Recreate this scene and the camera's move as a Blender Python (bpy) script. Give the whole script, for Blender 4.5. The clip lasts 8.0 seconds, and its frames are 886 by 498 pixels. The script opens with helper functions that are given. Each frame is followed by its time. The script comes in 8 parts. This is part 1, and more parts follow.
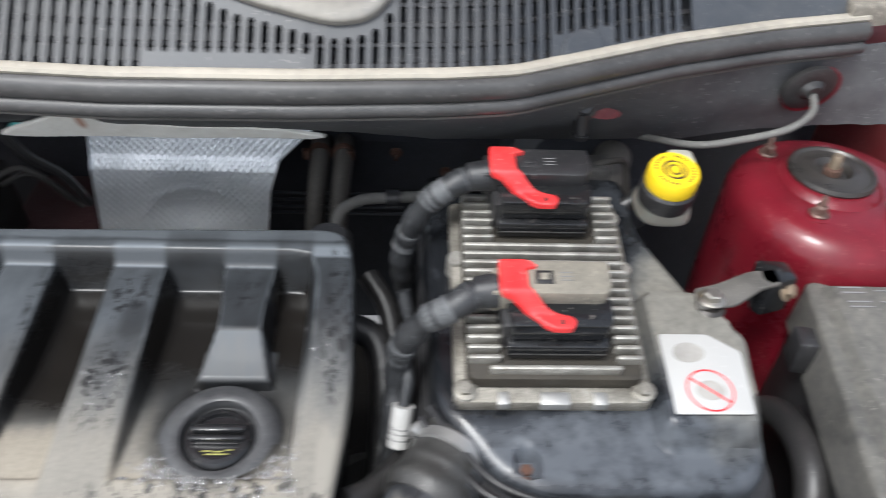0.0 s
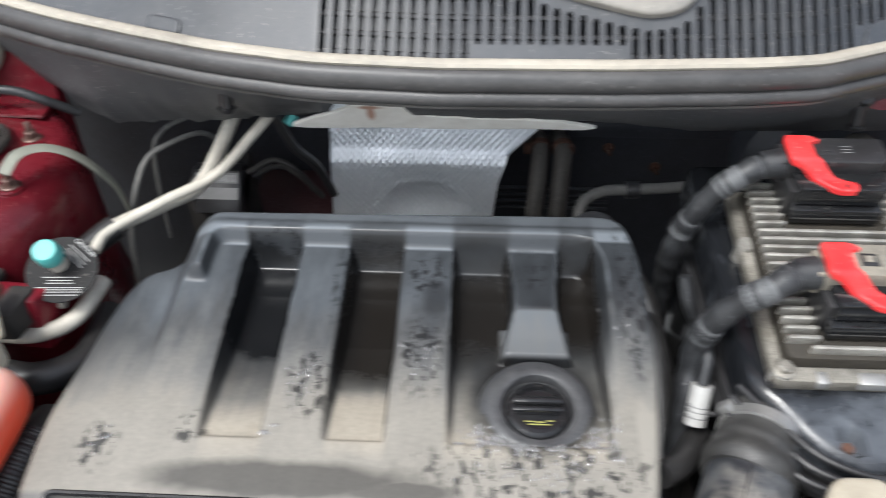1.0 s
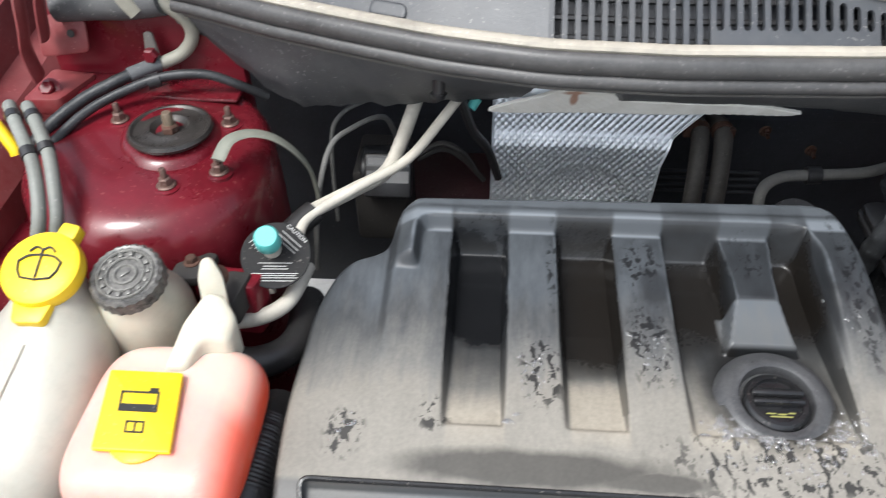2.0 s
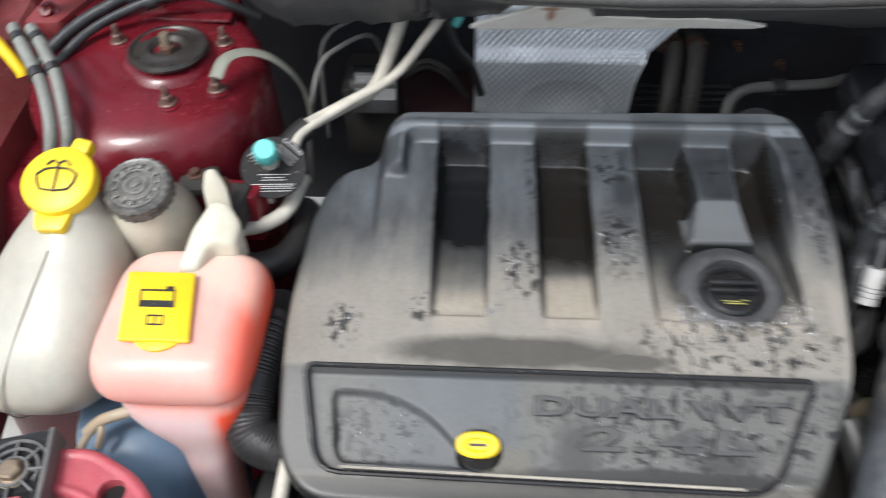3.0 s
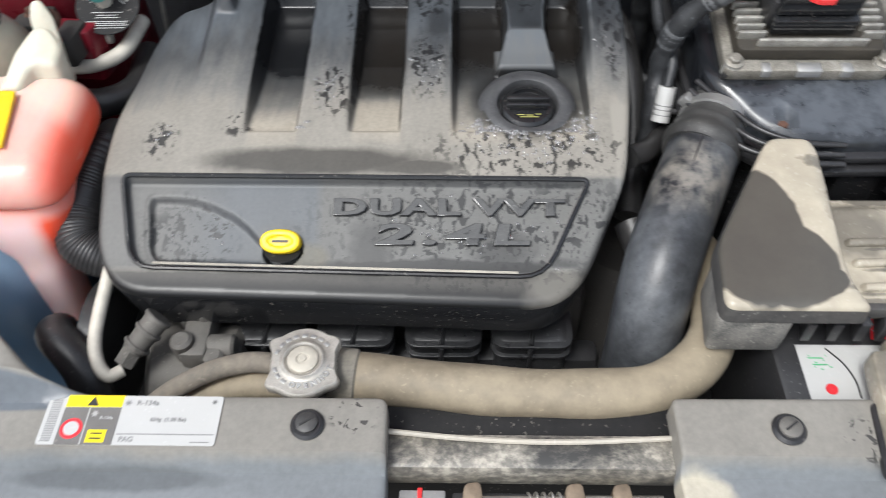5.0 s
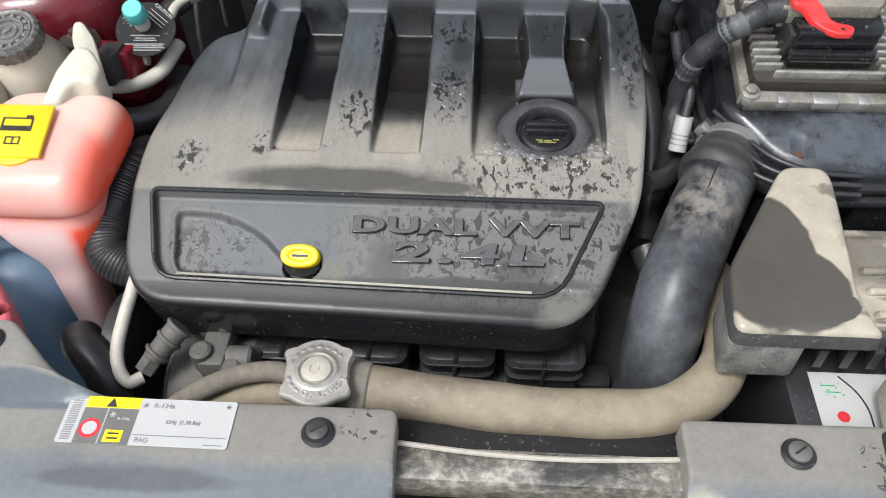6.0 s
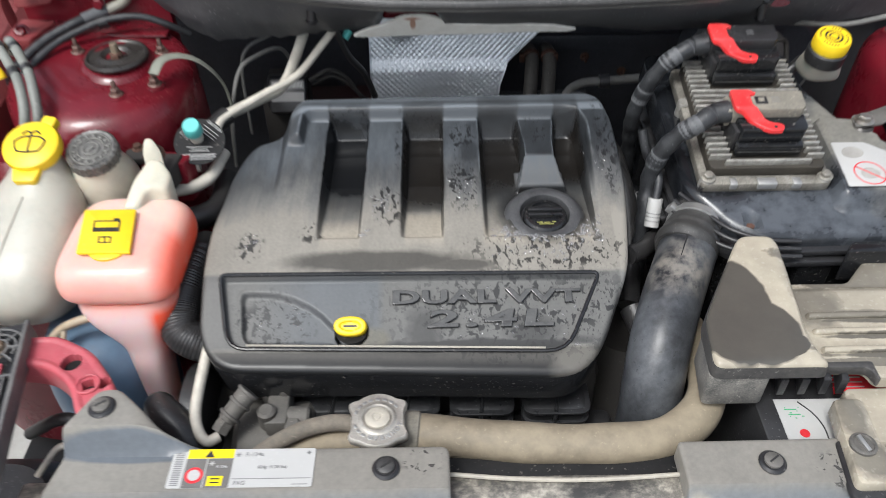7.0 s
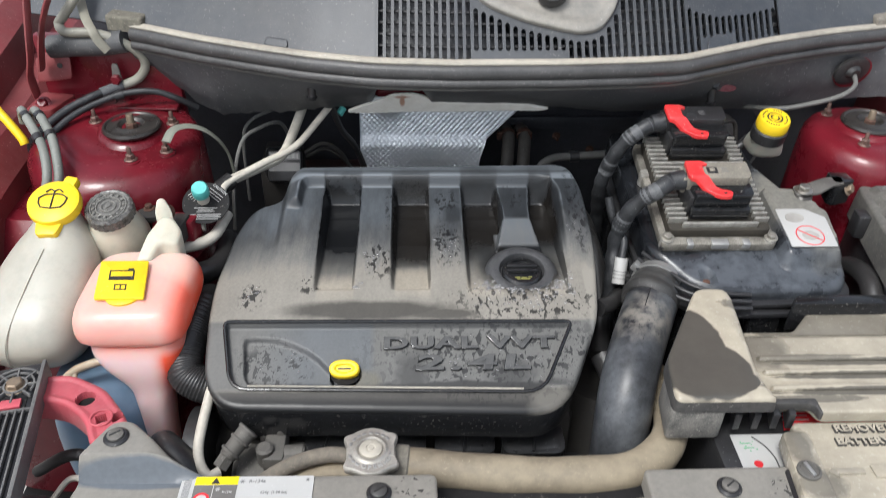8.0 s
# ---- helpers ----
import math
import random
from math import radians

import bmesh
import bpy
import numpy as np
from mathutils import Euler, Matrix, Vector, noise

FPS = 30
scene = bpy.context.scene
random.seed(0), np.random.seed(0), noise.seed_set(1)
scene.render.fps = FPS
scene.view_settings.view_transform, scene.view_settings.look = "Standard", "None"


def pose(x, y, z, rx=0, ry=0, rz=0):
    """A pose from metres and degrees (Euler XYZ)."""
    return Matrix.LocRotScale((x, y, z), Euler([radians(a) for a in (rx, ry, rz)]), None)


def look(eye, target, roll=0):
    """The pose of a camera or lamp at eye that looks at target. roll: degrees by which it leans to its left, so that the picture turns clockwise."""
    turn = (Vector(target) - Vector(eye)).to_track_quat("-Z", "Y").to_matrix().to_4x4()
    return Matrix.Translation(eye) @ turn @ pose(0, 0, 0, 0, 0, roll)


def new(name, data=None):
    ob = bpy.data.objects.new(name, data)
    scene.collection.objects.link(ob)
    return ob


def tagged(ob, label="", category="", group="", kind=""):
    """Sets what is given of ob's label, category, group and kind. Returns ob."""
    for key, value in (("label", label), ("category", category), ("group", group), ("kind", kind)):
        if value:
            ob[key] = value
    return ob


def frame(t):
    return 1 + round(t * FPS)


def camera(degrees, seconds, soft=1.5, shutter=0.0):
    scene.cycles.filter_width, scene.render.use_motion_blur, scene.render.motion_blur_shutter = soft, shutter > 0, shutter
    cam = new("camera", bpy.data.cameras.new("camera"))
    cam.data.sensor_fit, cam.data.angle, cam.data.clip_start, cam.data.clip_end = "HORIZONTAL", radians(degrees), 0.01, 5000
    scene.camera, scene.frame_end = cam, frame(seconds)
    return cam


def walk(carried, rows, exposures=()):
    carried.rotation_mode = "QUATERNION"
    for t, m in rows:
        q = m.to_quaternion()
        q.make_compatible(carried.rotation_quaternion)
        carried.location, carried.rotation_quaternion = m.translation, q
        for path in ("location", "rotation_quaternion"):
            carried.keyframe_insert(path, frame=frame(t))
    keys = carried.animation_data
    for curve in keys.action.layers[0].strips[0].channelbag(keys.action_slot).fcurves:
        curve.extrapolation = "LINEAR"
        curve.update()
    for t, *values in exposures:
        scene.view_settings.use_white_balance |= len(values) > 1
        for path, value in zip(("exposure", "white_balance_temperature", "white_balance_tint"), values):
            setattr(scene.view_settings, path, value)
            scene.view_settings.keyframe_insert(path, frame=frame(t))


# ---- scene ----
cam = camera(59.1, 8.0, 0.7, 0.7)
PATH = [
    (0, (-0.028, 0.014, 1.482), (0.072, 1.54, 0.193), 3.3),
    (0.5, (-0.126, -0.011, 1.488), (-0.13, 1.524, 0.205), 1.0),
    (1, (-0.259, -0.029, 1.481), (-0.32, 1.508, 0.203), 0.1),
    (1.5, (-0.37, -0.025, 1.482), (-0.472, 1.496, 0.187), -0.5),
    (1.7, (-0.415, -0.025, 1.486), (-0.529, 1.483, 0.178), -0.8),
    (2.8, (-0.488, -0.068, 1.498), (-0.6, 1.325, 0.067), -1.4),
    (3, (-0.455, -0.09, 1.521), (-0.534, 1.272, 0.058), -1.1),
    (3.5, (-0.341, -0.146, 1.556), (-0.389, 1.224, 0.1), -2.7),
    (4, (-0.281, -0.164, 1.511), (-0.188, 1.233, 0.082), 1.4),
    (4.5, (-0.268, -0.187, 1.479), (-0.138, 1.056, -0.082), 3.0),
    (5, (-0.266, -0.228, 1.479), (-0.303, 1.022, -0.082), -1.0),
    (5.2, (-0.26, -0.229, 1.468), (-0.331, 1.033, -0.083), -1.0),
    (6.3, (-0.253, -0.275, 1.49), (-0.366, 1.085, 0.028), -1.7),
    (6.5, (-0.264, -0.294, 1.514), (-0.335, 1.098, 0.079), -1.3),
    (7, (-0.33, -0.383, 1.592), (-0.329, 1.093, 0.243), -0.8),
    (7.5, (-0.357, -0.473, 1.62), (-0.294, 1.081, 0.362), 0.4),
    (8, (-0.35, -0.491, 1.622), (-0.279, 1.123, 0.444), 1.2),
]
walk(cam, [(t, look(eye, target, roll)) for t, eye, target, roll in PATH], [(0.0, 0.85, 6150, 8), (1.0, 0.92, 6200, 8), (1.7, 1.02, 6200, 8), (2.8, 0.58, 6200, 8), (3.0, 0.68, 6200, 8), (4.0, 0.84, 6200, 8), (5.0, 0.76, 6200, 8), (6.5, 0.66, 6200, 8), (8.0, 0.61, 6200, 8)])

# light: a bright overcast sky over the open bonnet
world = bpy.data.worlds.new("sky")
scene.world = world
world.use_nodes = True
wn = world.node_tree.nodes
sky = wn.new("ShaderNodeTexSky")
sky.sky_type = "NISHITA"
sky.sun_disc = False
sky.sun_elevation = radians(55)
sky.sun_rotation = radians(219)
sky.dust_density = 4.0
hsv = wn.new("ShaderNodeHueSaturation")
hsv.inputs["Saturation"].default_value = 0.45
world.node_tree.links.new(sky.outputs[0], hsv.inputs["Color"])
world.node_tree.links.new(hsv.outputs[0], wn["Background"].inputs[0])
wn["Background"].inputs[1].default_value = 0.15
sun_data = bpy.data.lights.new("sun", "SUN")
sun_data.energy, sun_data.angle, sun_data.color = 1.45, radians(16), (1.0, 0.97, 0.93)
sun = new("sun", sun_data)
sun.matrix_world = look((-1.3, -1.6, 4.2), (0, 0, 0))

# ---------------------------------------------------------------- materials


class Nodes:
    """A short hand for node trees."""

    def __init__(self, name):
        self.mat = bpy.data.materials.new(name)
        self.mat.use_nodes = True
        self.tree = self.mat.node_tree
        self.bsdf = self.tree.nodes["Principled BSDF"]
        tc = self.tree.nodes.new("ShaderNodeTexCoord")
        self.co = tc.outputs["Object"]

    def put(self, socket, value):
        if isinstance(value, bpy.types.NodeSocket):
            self.tree.links.new(value, socket)
        elif isinstance(value, (tuple, list)) and len(value) == 3 and socket.type == "RGBA":
            socket.default_value = (*value, 1)
        else:
            socket.default_value = value

    def noise(self, scale, detail=4, rough=0.6, lo=0.0, hi=1.0, stretch=None, warp=0.0):
        n = self.tree.nodes.new("ShaderNodeTexNoise")
        n.inputs["Scale"].default_value, n.inputs["Detail"].default_value, n.inputs["Roughness"].default_value = scale, detail, rough
        n.inputs["Distortion"].default_value = warp
        co = self.co
        if stretch:
            m = self.tree.nodes.new("ShaderNodeMapping")
            m.inputs["Scale"].default_value = stretch
            self.put(m.inputs[0], co)
            co = m.outputs[0]
        self.put(n.inputs["Vector"], co)
        return self.ramp(n.outputs["Fac"], lo, hi)

    def ramp(self, value, lo, hi, a=0.0, b=1.0):
        n = self.tree.nodes.new("ShaderNodeMapRange")
        n.inputs["From Min"].default_value, n.inputs["From Max"].default_value = lo, hi
        n.inputs["To Min"].default_value, n.inputs["To Max"].default_value = a, b
        self.put(n.inputs["Value"], value)
        return n.outputs[0]

    def math(self, op, a, b=0.0):
        n = self.tree.nodes.new("ShaderNodeMath")
        n.operation = op
        self.put(n.inputs[0], a)
        self.put(n.inputs[1], b)
        return n.outputs[0]

    def mix(self, fac, a, b):
        n = self.tree.nodes.new("ShaderNodeMix")
        n.data_type = "RGBA"
        self.put(n.inputs[0], fac)
        self.put(n.inputs[6], a)
        self.put(n.inputs[7], b)
        return n.outputs[2]

    def axis(self, k):
        n = self.tree.nodes.new("ShaderNodeSeparateXYZ")
        self.put(n.inputs[0], self.co)
        return n.outputs[k]

    def blob(self, x, y, rx, ry, edge=0.35, rag=1.0, scale=38):
        """1 within an ellipse of the plan, with a ragged edge."""
        a = self.math("DIVIDE", self.math("SUBTRACT", self.axis(0), x), rx)
        b = self.math("DIVIDE", self.math("SUBTRACT", self.axis(1), y), ry)
        r = self.math("SQRT", self.math("ADD", self.math("MULTIPLY", a, a), self.math("MULTIPLY", b, b)))
        r = self.math("ADD", r, self.math("ADD", 0.5 - 0.5 * rag, self.math("MULTIPLY", self.noise(scale, 3, 0.6, 0.0, 1.0), rag)))
        return self.ramp(r, 1.5 + edge * 0.5, 1.5 - edge * 0.5)

    def bump(self, height, strength=0.3, dist=0.002):
        n = self.tree.nodes.new("ShaderNodeBump")
        n.inputs["Strength"].default_value, n.inputs["Distance"].default_value = strength, dist
        self.put(n.inputs["Height"], height)
        self.put(self.bsdf.inputs["Normal"], n.outputs[0])

    def set(self, **kw):
        for k, v in kw.items():
            self.put(self.bsdf.inputs[{"color": "Base Color", "rough": "Roughness", "metal": "Metallic", "spec": "Specular IOR Level", "coat": "Coat Weight",
                                       "coat_rough": "Coat Roughness", "sss": "Subsurface Weight", "trans": "Transmission Weight"}[k]], v)
        return self.mat


def surface(name, base, rough=0.5, metal=0.0, dust=0.3, dust_col=(0.22, 0.20, 0.17), scale=14.0, grain=330.0, bump=0.28, vary=0.3, coat=0.0, spec=0.5, specks=0.3):
    """A worn surface: base colour with tone changes, patches of dust, grain relief."""
    n = Nodes(name)
    tone = n.noise(scale * 0.6, 5, 0.65, 0.3, 0.7)
    col = n.mix(tone, tuple(c * (1 - vary) for c in base), tuple(min(1, c * (1 + vary)) for c in base))
    patch = n.noise(scale, 6, 0.7, 0.35, 0.75)
    fine = n.noise(scale * 12, 3, 0.6, 0.3, 0.7)
    d = n.math("MULTIPLY", n.math("ADD", n.math("MULTIPLY", patch, 0.62), n.math("MULTIPLY", fine, 0.38)), dust)
    col = n.mix(d, col, dust_col)
    if specks:
        spot = n.math("MULTIPLY", n.noise(240, 2, 0.5, 0.66, 0.70), n.noise(17, 3, 0.6, 0.35, 0.65))
        col = n.mix(n.math("MULTIPLY", spot, specks), col, tuple(min(0.7, c * 1.7 + 0.05) for c in dust_col))
    r = n.math("ADD", n.math("MULTIPLY", d, 0.6), n.math("ADD", rough - 0.06, n.math("MULTIPLY", tone, 0.12)))
    n.bump(n.noise(grain, 2, 0.5), bump, 0.0006)
    return n.set(color=col, rough=n.math("MINIMUM", r, 0.95), metal=metal, coat=coat, spec=spec)


BLACK = surface("black plastic", (0.017, 0.017, 0.0185), 0.34, dust=0.10, dust_col=(0.16, 0.155, 0.15))
BLACK_DUSTY = surface("dusty black plastic", (0.02, 0.02, 0.021), 0.42, dust=0.42, dust_col=(0.19, 0.18, 0.165))
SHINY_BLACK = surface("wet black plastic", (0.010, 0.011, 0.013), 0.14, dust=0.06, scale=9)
RUBBER = surface("rubber", (0.021, 0.021, 0.022), 0.34, dust=0.16, dust_col=(0.12, 0.11, 0.10))
GREY_RUBBER = surface("grey hose rubber", (0.10, 0.10, 0.095), 0.6, dust=0.4, dust_col=(0.25, 0.24, 0.22))
TAPE = surface("cloth tape loom", (0.012, 0.0125, 0.014), 0.36, dust=0.30, dust_col=(0.14, 0.147, 0.155), scale=34, grain=700, bump=0.5)
TAN_HOSE = surface("mud-dusted radiator hose", (0.17, 0.14, 0.10), 0.55, dust=0.9, dust_col=(0.40, 0.34, 0.24), scale=5, vary=0.2, specks=0.15)
RED = surface("dark red body paint", (0.118, 0.0042, 0.0115), 0.27, dust=0.10, dust_col=(0.24, 0.08, 0.07), scale=16, bump=0.03, coat=0.25, vary=0.35, spec=0.35)
RED_DUSTY = surface("sun-faded red body paint", (0.44, 0.062, 0.085), 0.45, dust=0.3, dust_col=(0.5, 0.25, 0.24), bump=0.03, coat=0.2)
RED_FADED = surface("dull red inner wing paint", (0.165, 0.016, 0.020), 0.42, dust=0.35, dust_col=(0.30, 0.15, 0.135), bump=0.03, coat=0.05, scale=9)
ALUMINIUM = surface("dull aluminium", (0.45, 0.45, 0.44), 0.42, 0.8, dust=0.3)
MOUNT = surface("greasy bearing plate", (0.035, 0.032, 0.030), 0.24, 0.35, dust=0.4, dust_col=(0.11, 0.10, 0.09), scale=45)
STEEL = surface("bare steel", (0.42, 0.40, 0.36), 0.38, 0.9, dust=0.25, scale=60)
ZINC = surface("brown zinc-plated steel", (0.26, 0.20, 0.14), 0.45, 0.6, dust=0.3, scale=90)
NUT_BROWN = surface("red-brown sprayed nut", (0.15, 0.085, 0.07), 0.38, 0.5, dust=0.35, scale=90)
RUST = surface("rusty steel", (0.090, 0.040, 0.026), 0.8, 0.2, dust=0.2, scale=120, vary=0.5)
PIPE = surface("cream-coated pipe", (0.55, 0.52, 0.45), 0.5, 0.1, dust=0.3, dust_col=(0.35, 0.31, 0.25), scale=30)
PAPER = surface("white label", (0.44, 0.44, 0.43), 0.45, dust=0.25, dust_col=(0.42, 0.40, 0.37), bump=0.02, vary=0.04)
YELLOW = surface("yellow plastic", (0.86, 0.60, 0.01), 0.4, dust=0.12, dust_col=(0.45, 0.33, 0.08), scale=40, bump=0.05, vary=0.08)
LABEL_YELLOW = surface("yellow print", (0.85, 0.68, 0.0), 0.45, dust=0.05, bump=0.0, vary=0.05)
INK = surface("black print", (0.02, 0.02, 0.02), 0.5, dust=0.05, bump=0.0)
GREY_INK = surface("grey print", (0.20, 0.20, 0.20), 0.5, dust=0.05, bump=0.0)
RED_INK = surface("red print", (0.65, 0.02, 0.03), 0.45, dust=0.05, bump=0.0)
GREEN_INK = surface("green print", (0.05, 0.40, 0.15), 0.45, dust=0.05, bump=0.0)
RED_LEVER = surface("red lever plastic", (0.72, 0.02, 0.025), 0.35, dust=0.14, dust_col=(0.75, 0.35, 0.3), scale=50, bump=0.05)
GREY_TAPE = surface("grey tape", (0.055, 0.058, 0.062), 0.42, dust=0.7, dust_col=(0.18, 0.185, 0.19), scale=60)
PALE_INK = surface("pale grey print", (0.34, 0.33, 0.31), 0.6, dust=0.5)
DISC = surface("matt black disc", (0.012, 0.012, 0.013), 0.6, dust=0.05, spec=0.2)
SEAL_RUBBER = surface("dusty seal rubber", (0.042, 0.042, 0.043), 0.33, dust=0.4, dust_col=(0.16, 0.155, 0.15), scale=20)
TURQUOISE = surface("turquoise plastic", (0.10, 0.46, 0.43), 0.4, dust=0.05, bump=0.02)
TAN_PLASTIC = surface("dust-caked connector", (0.13, 0.12, 0.10), 0.6, dust=0.8, dust_col=(0.34, 0.31, 0.25), scale=25)
BEIGE_LIP = surface("dusty beige lip", (0.30, 0.28, 0.24), 0.4, dust=0.7, dust_col=(0.56, 0.51, 0.42), scale=10)
COWL_GREY = surface("grey cowl plastic", (0.040, 0.046, 0.056), 0.44, dust=0.18, dust_col=(0.26, 0.25, 0.23), scale=5)
COWL_DARK = surface("matt black sound pad", (0.048, 0.050, 0.055), 0.42, dust=0.42, dust_col=(0.19, 0.19, 0.185), scale=9, grain=140, bump=0.5, specks=0.55)
FIREWALL = surface("black bulkhead", (0.027, 0.030, 0.037), 0.42, dust=0.3, dust_col=(0.12, 0.125, 0.14))
DARK = surface("oily dark casting", (0.028, 0.026, 0.024), 0.6, dust=0.25, dust_col=(0.07, 0.06, 0.05))
GREY_CAST = surface("grey casting", (0.11, 0.105, 0.098), 0.55, 0.3, dust=0.6, dust_col=(0.22, 0.205, 0.18), scale=40)
PCM_METAL = surface("dirty cast aluminium", (0.52, 0.51, 0.475), 0.24, 0.6, dust=0.8, dust_col=(0.115, 0.10, 0.075), scale=60, vary=0.4, specks=0.15)
PCM_BASE = surface("grimy aluminium edge", (0.30, 0.285, 0.25), 0.32, 0.5, dust=0.95, dust_col=(0.07, 0.06, 0.045), scale=40, vary=0.5)
PCM_DARK = surface("grimy metal darkened between the fins", (0.024, 0.021, 0.017), 0.6, 0.2, dust=0.4, dust_col=(0.10, 0.085, 0.06), scale=34)
PALE_GROUND = surface("pale bounce ground", (0.30, 0.29, 0.27), 0.85, dust=0.4, dust_col=(0.36, 0.34, 0.30))
CAP_METAL = surface("pressed tinplate", (0.50, 0.475, 0.43), 0.32, 0.6, dust=0.6, dust_col=(0.23, 0.21, 0.17), scale=70)
SOFT_INK = surface("faded print", (0.22, 0.22, 0.22), 0.5, dust=0.1, bump=0.0)
DARK_FIELD = surface("dark printed field", (0.12, 0.115, 0.11), 0.5, dust=0.2, bump=0.0)


def milky(name, col, deep, lo, hi, edge=None, sss=0.35):
    """A translucent bottle whose filling shows through: two colours that change over at a level."""
    n = Nodes(name)
    level = n.ramp(n.math("ADD", n.axis(2), n.math("MULTIPLY", n.noise(9, 3), 0.02)), lo, hi)
    c = n.mix(level, deep, col)
    c = n.mix(n.noise(22, 5, 0.7, 0.45, 0.85), c, tuple(v * 0.75 for v in col))
    n.bump(n.noise(120, 2), 0.05, 0.0005)
    m = n.set(color=c, rough=0.38, sss=sss)
    n.bsdf.inputs["Subsurface Radius"].default_value = (0.02, 0.012, 0.01)
    n.bsdf.inputs["Subsurface Scale"].default_value = 0.6
    return m


def coolant():
    """Translucent polythene over coolant: milky where the wall is dry or thick, deep orange where one looks through the filling at the side."""
    n = Nodes("polythene with pink coolant")
    x, y, z = n.axis(0), n.axis(1), n.axis(2)
    w = n.math("MULTIPLY", n.math("SUBTRACT", n.noise(11, 4), 0.5), 0.02)
    side = n.math("MAXIMUM", n.ramp(n.math("ADD", x, w), -0.690, -0.660), n.math("MULTIPLY", n.ramp(z, 0.885, 0.870), n.ramp(n.math("ADD", x, w), -0.706, -0.690)))
    low = n.ramp(n.math("ADD", z, w), 0.888, 0.868)
    c = n.mix(n.noise(9, 4, 0.6, 0.3, 0.7), (0.73, 0.370, 0.315), (0.77, 0.470, 0.415))
    c = n.mix(n.math("MULTIPLY", side, 0.92), c, (0.86, 0.072, 0.018))
    band = n.math("MULTIPLY", n.ramp(n.math("ADD", z, w), 0.912, 0.895), n.ramp(z, 0.880, 0.888))
    c = n.mix(n.math("MULTIPLY", band, 0.35), c, (0.82, 0.15, 0.09))
    pale = n.math("MULTIPLY", low, n.ramp(n.math("ADD", x, w), -0.692, -0.712))
    c = n.mix(n.math("MULTIPLY", pale, 0.9), c, (0.74, 0.56, 0.56))
    dry = n.math("MULTIPLY", n.ramp(n.math("ADD", n.math("ADD", y, n.math("MULTIPLY", x, 0.45)), w), 0.052, 0.075), n.ramp(z, 0.925, 0.938))
    c = n.mix(n.math("MULTIPLY", dry, 0.5), c, (0.80, 0.62, 0.52))
    scuff = n.noise(40, 6, 0.75, 0.60, 0.72, (1, 0.35, 1))
    c = n.mix(n.math("MULTIPLY", scuff, 0.35), c, (0.80, 0.58, 0.52))
    n.bump(n.noise(70, 3), 0.06, 0.001)
    m = n.set(color=c, rough=0.33, sss=0.45)
    n.bsdf.inputs["Subsurface Radius"].default_value = (0.03, 0.010, 0.006)
    n.bsdf.inputs["Subsurface Scale"].default_value = 0.6
    return m


WHITE_BOTTLE = milky("white polythene", (0.445, 0.43, 0.37), (0.40, 0.375, 0.31), 0.80, 0.93)
SEAM = surface("dirty mould seam", (0.38, 0.36, 0.30), 0.6, dust=0.3)
RUNNER = surface("dusty intake plastic", (0.013, 0.0135, 0.015), 0.28, dust=0.18, dust_col=(0.12, 0.12, 0.12))
BLUE_BOTTLE = milky("polythene with blue fluid", (0.16, 0.24, 0.34), (0.10, 0.17, 0.27), 0.7, 0.80)
PINK_BOTTLE = coolant()
CREAM_BOTTLE = milky("cream polythene", (0.57, 0.54, 0.44), (0.44, 0.36, 0.26), 0.86, 0.92)


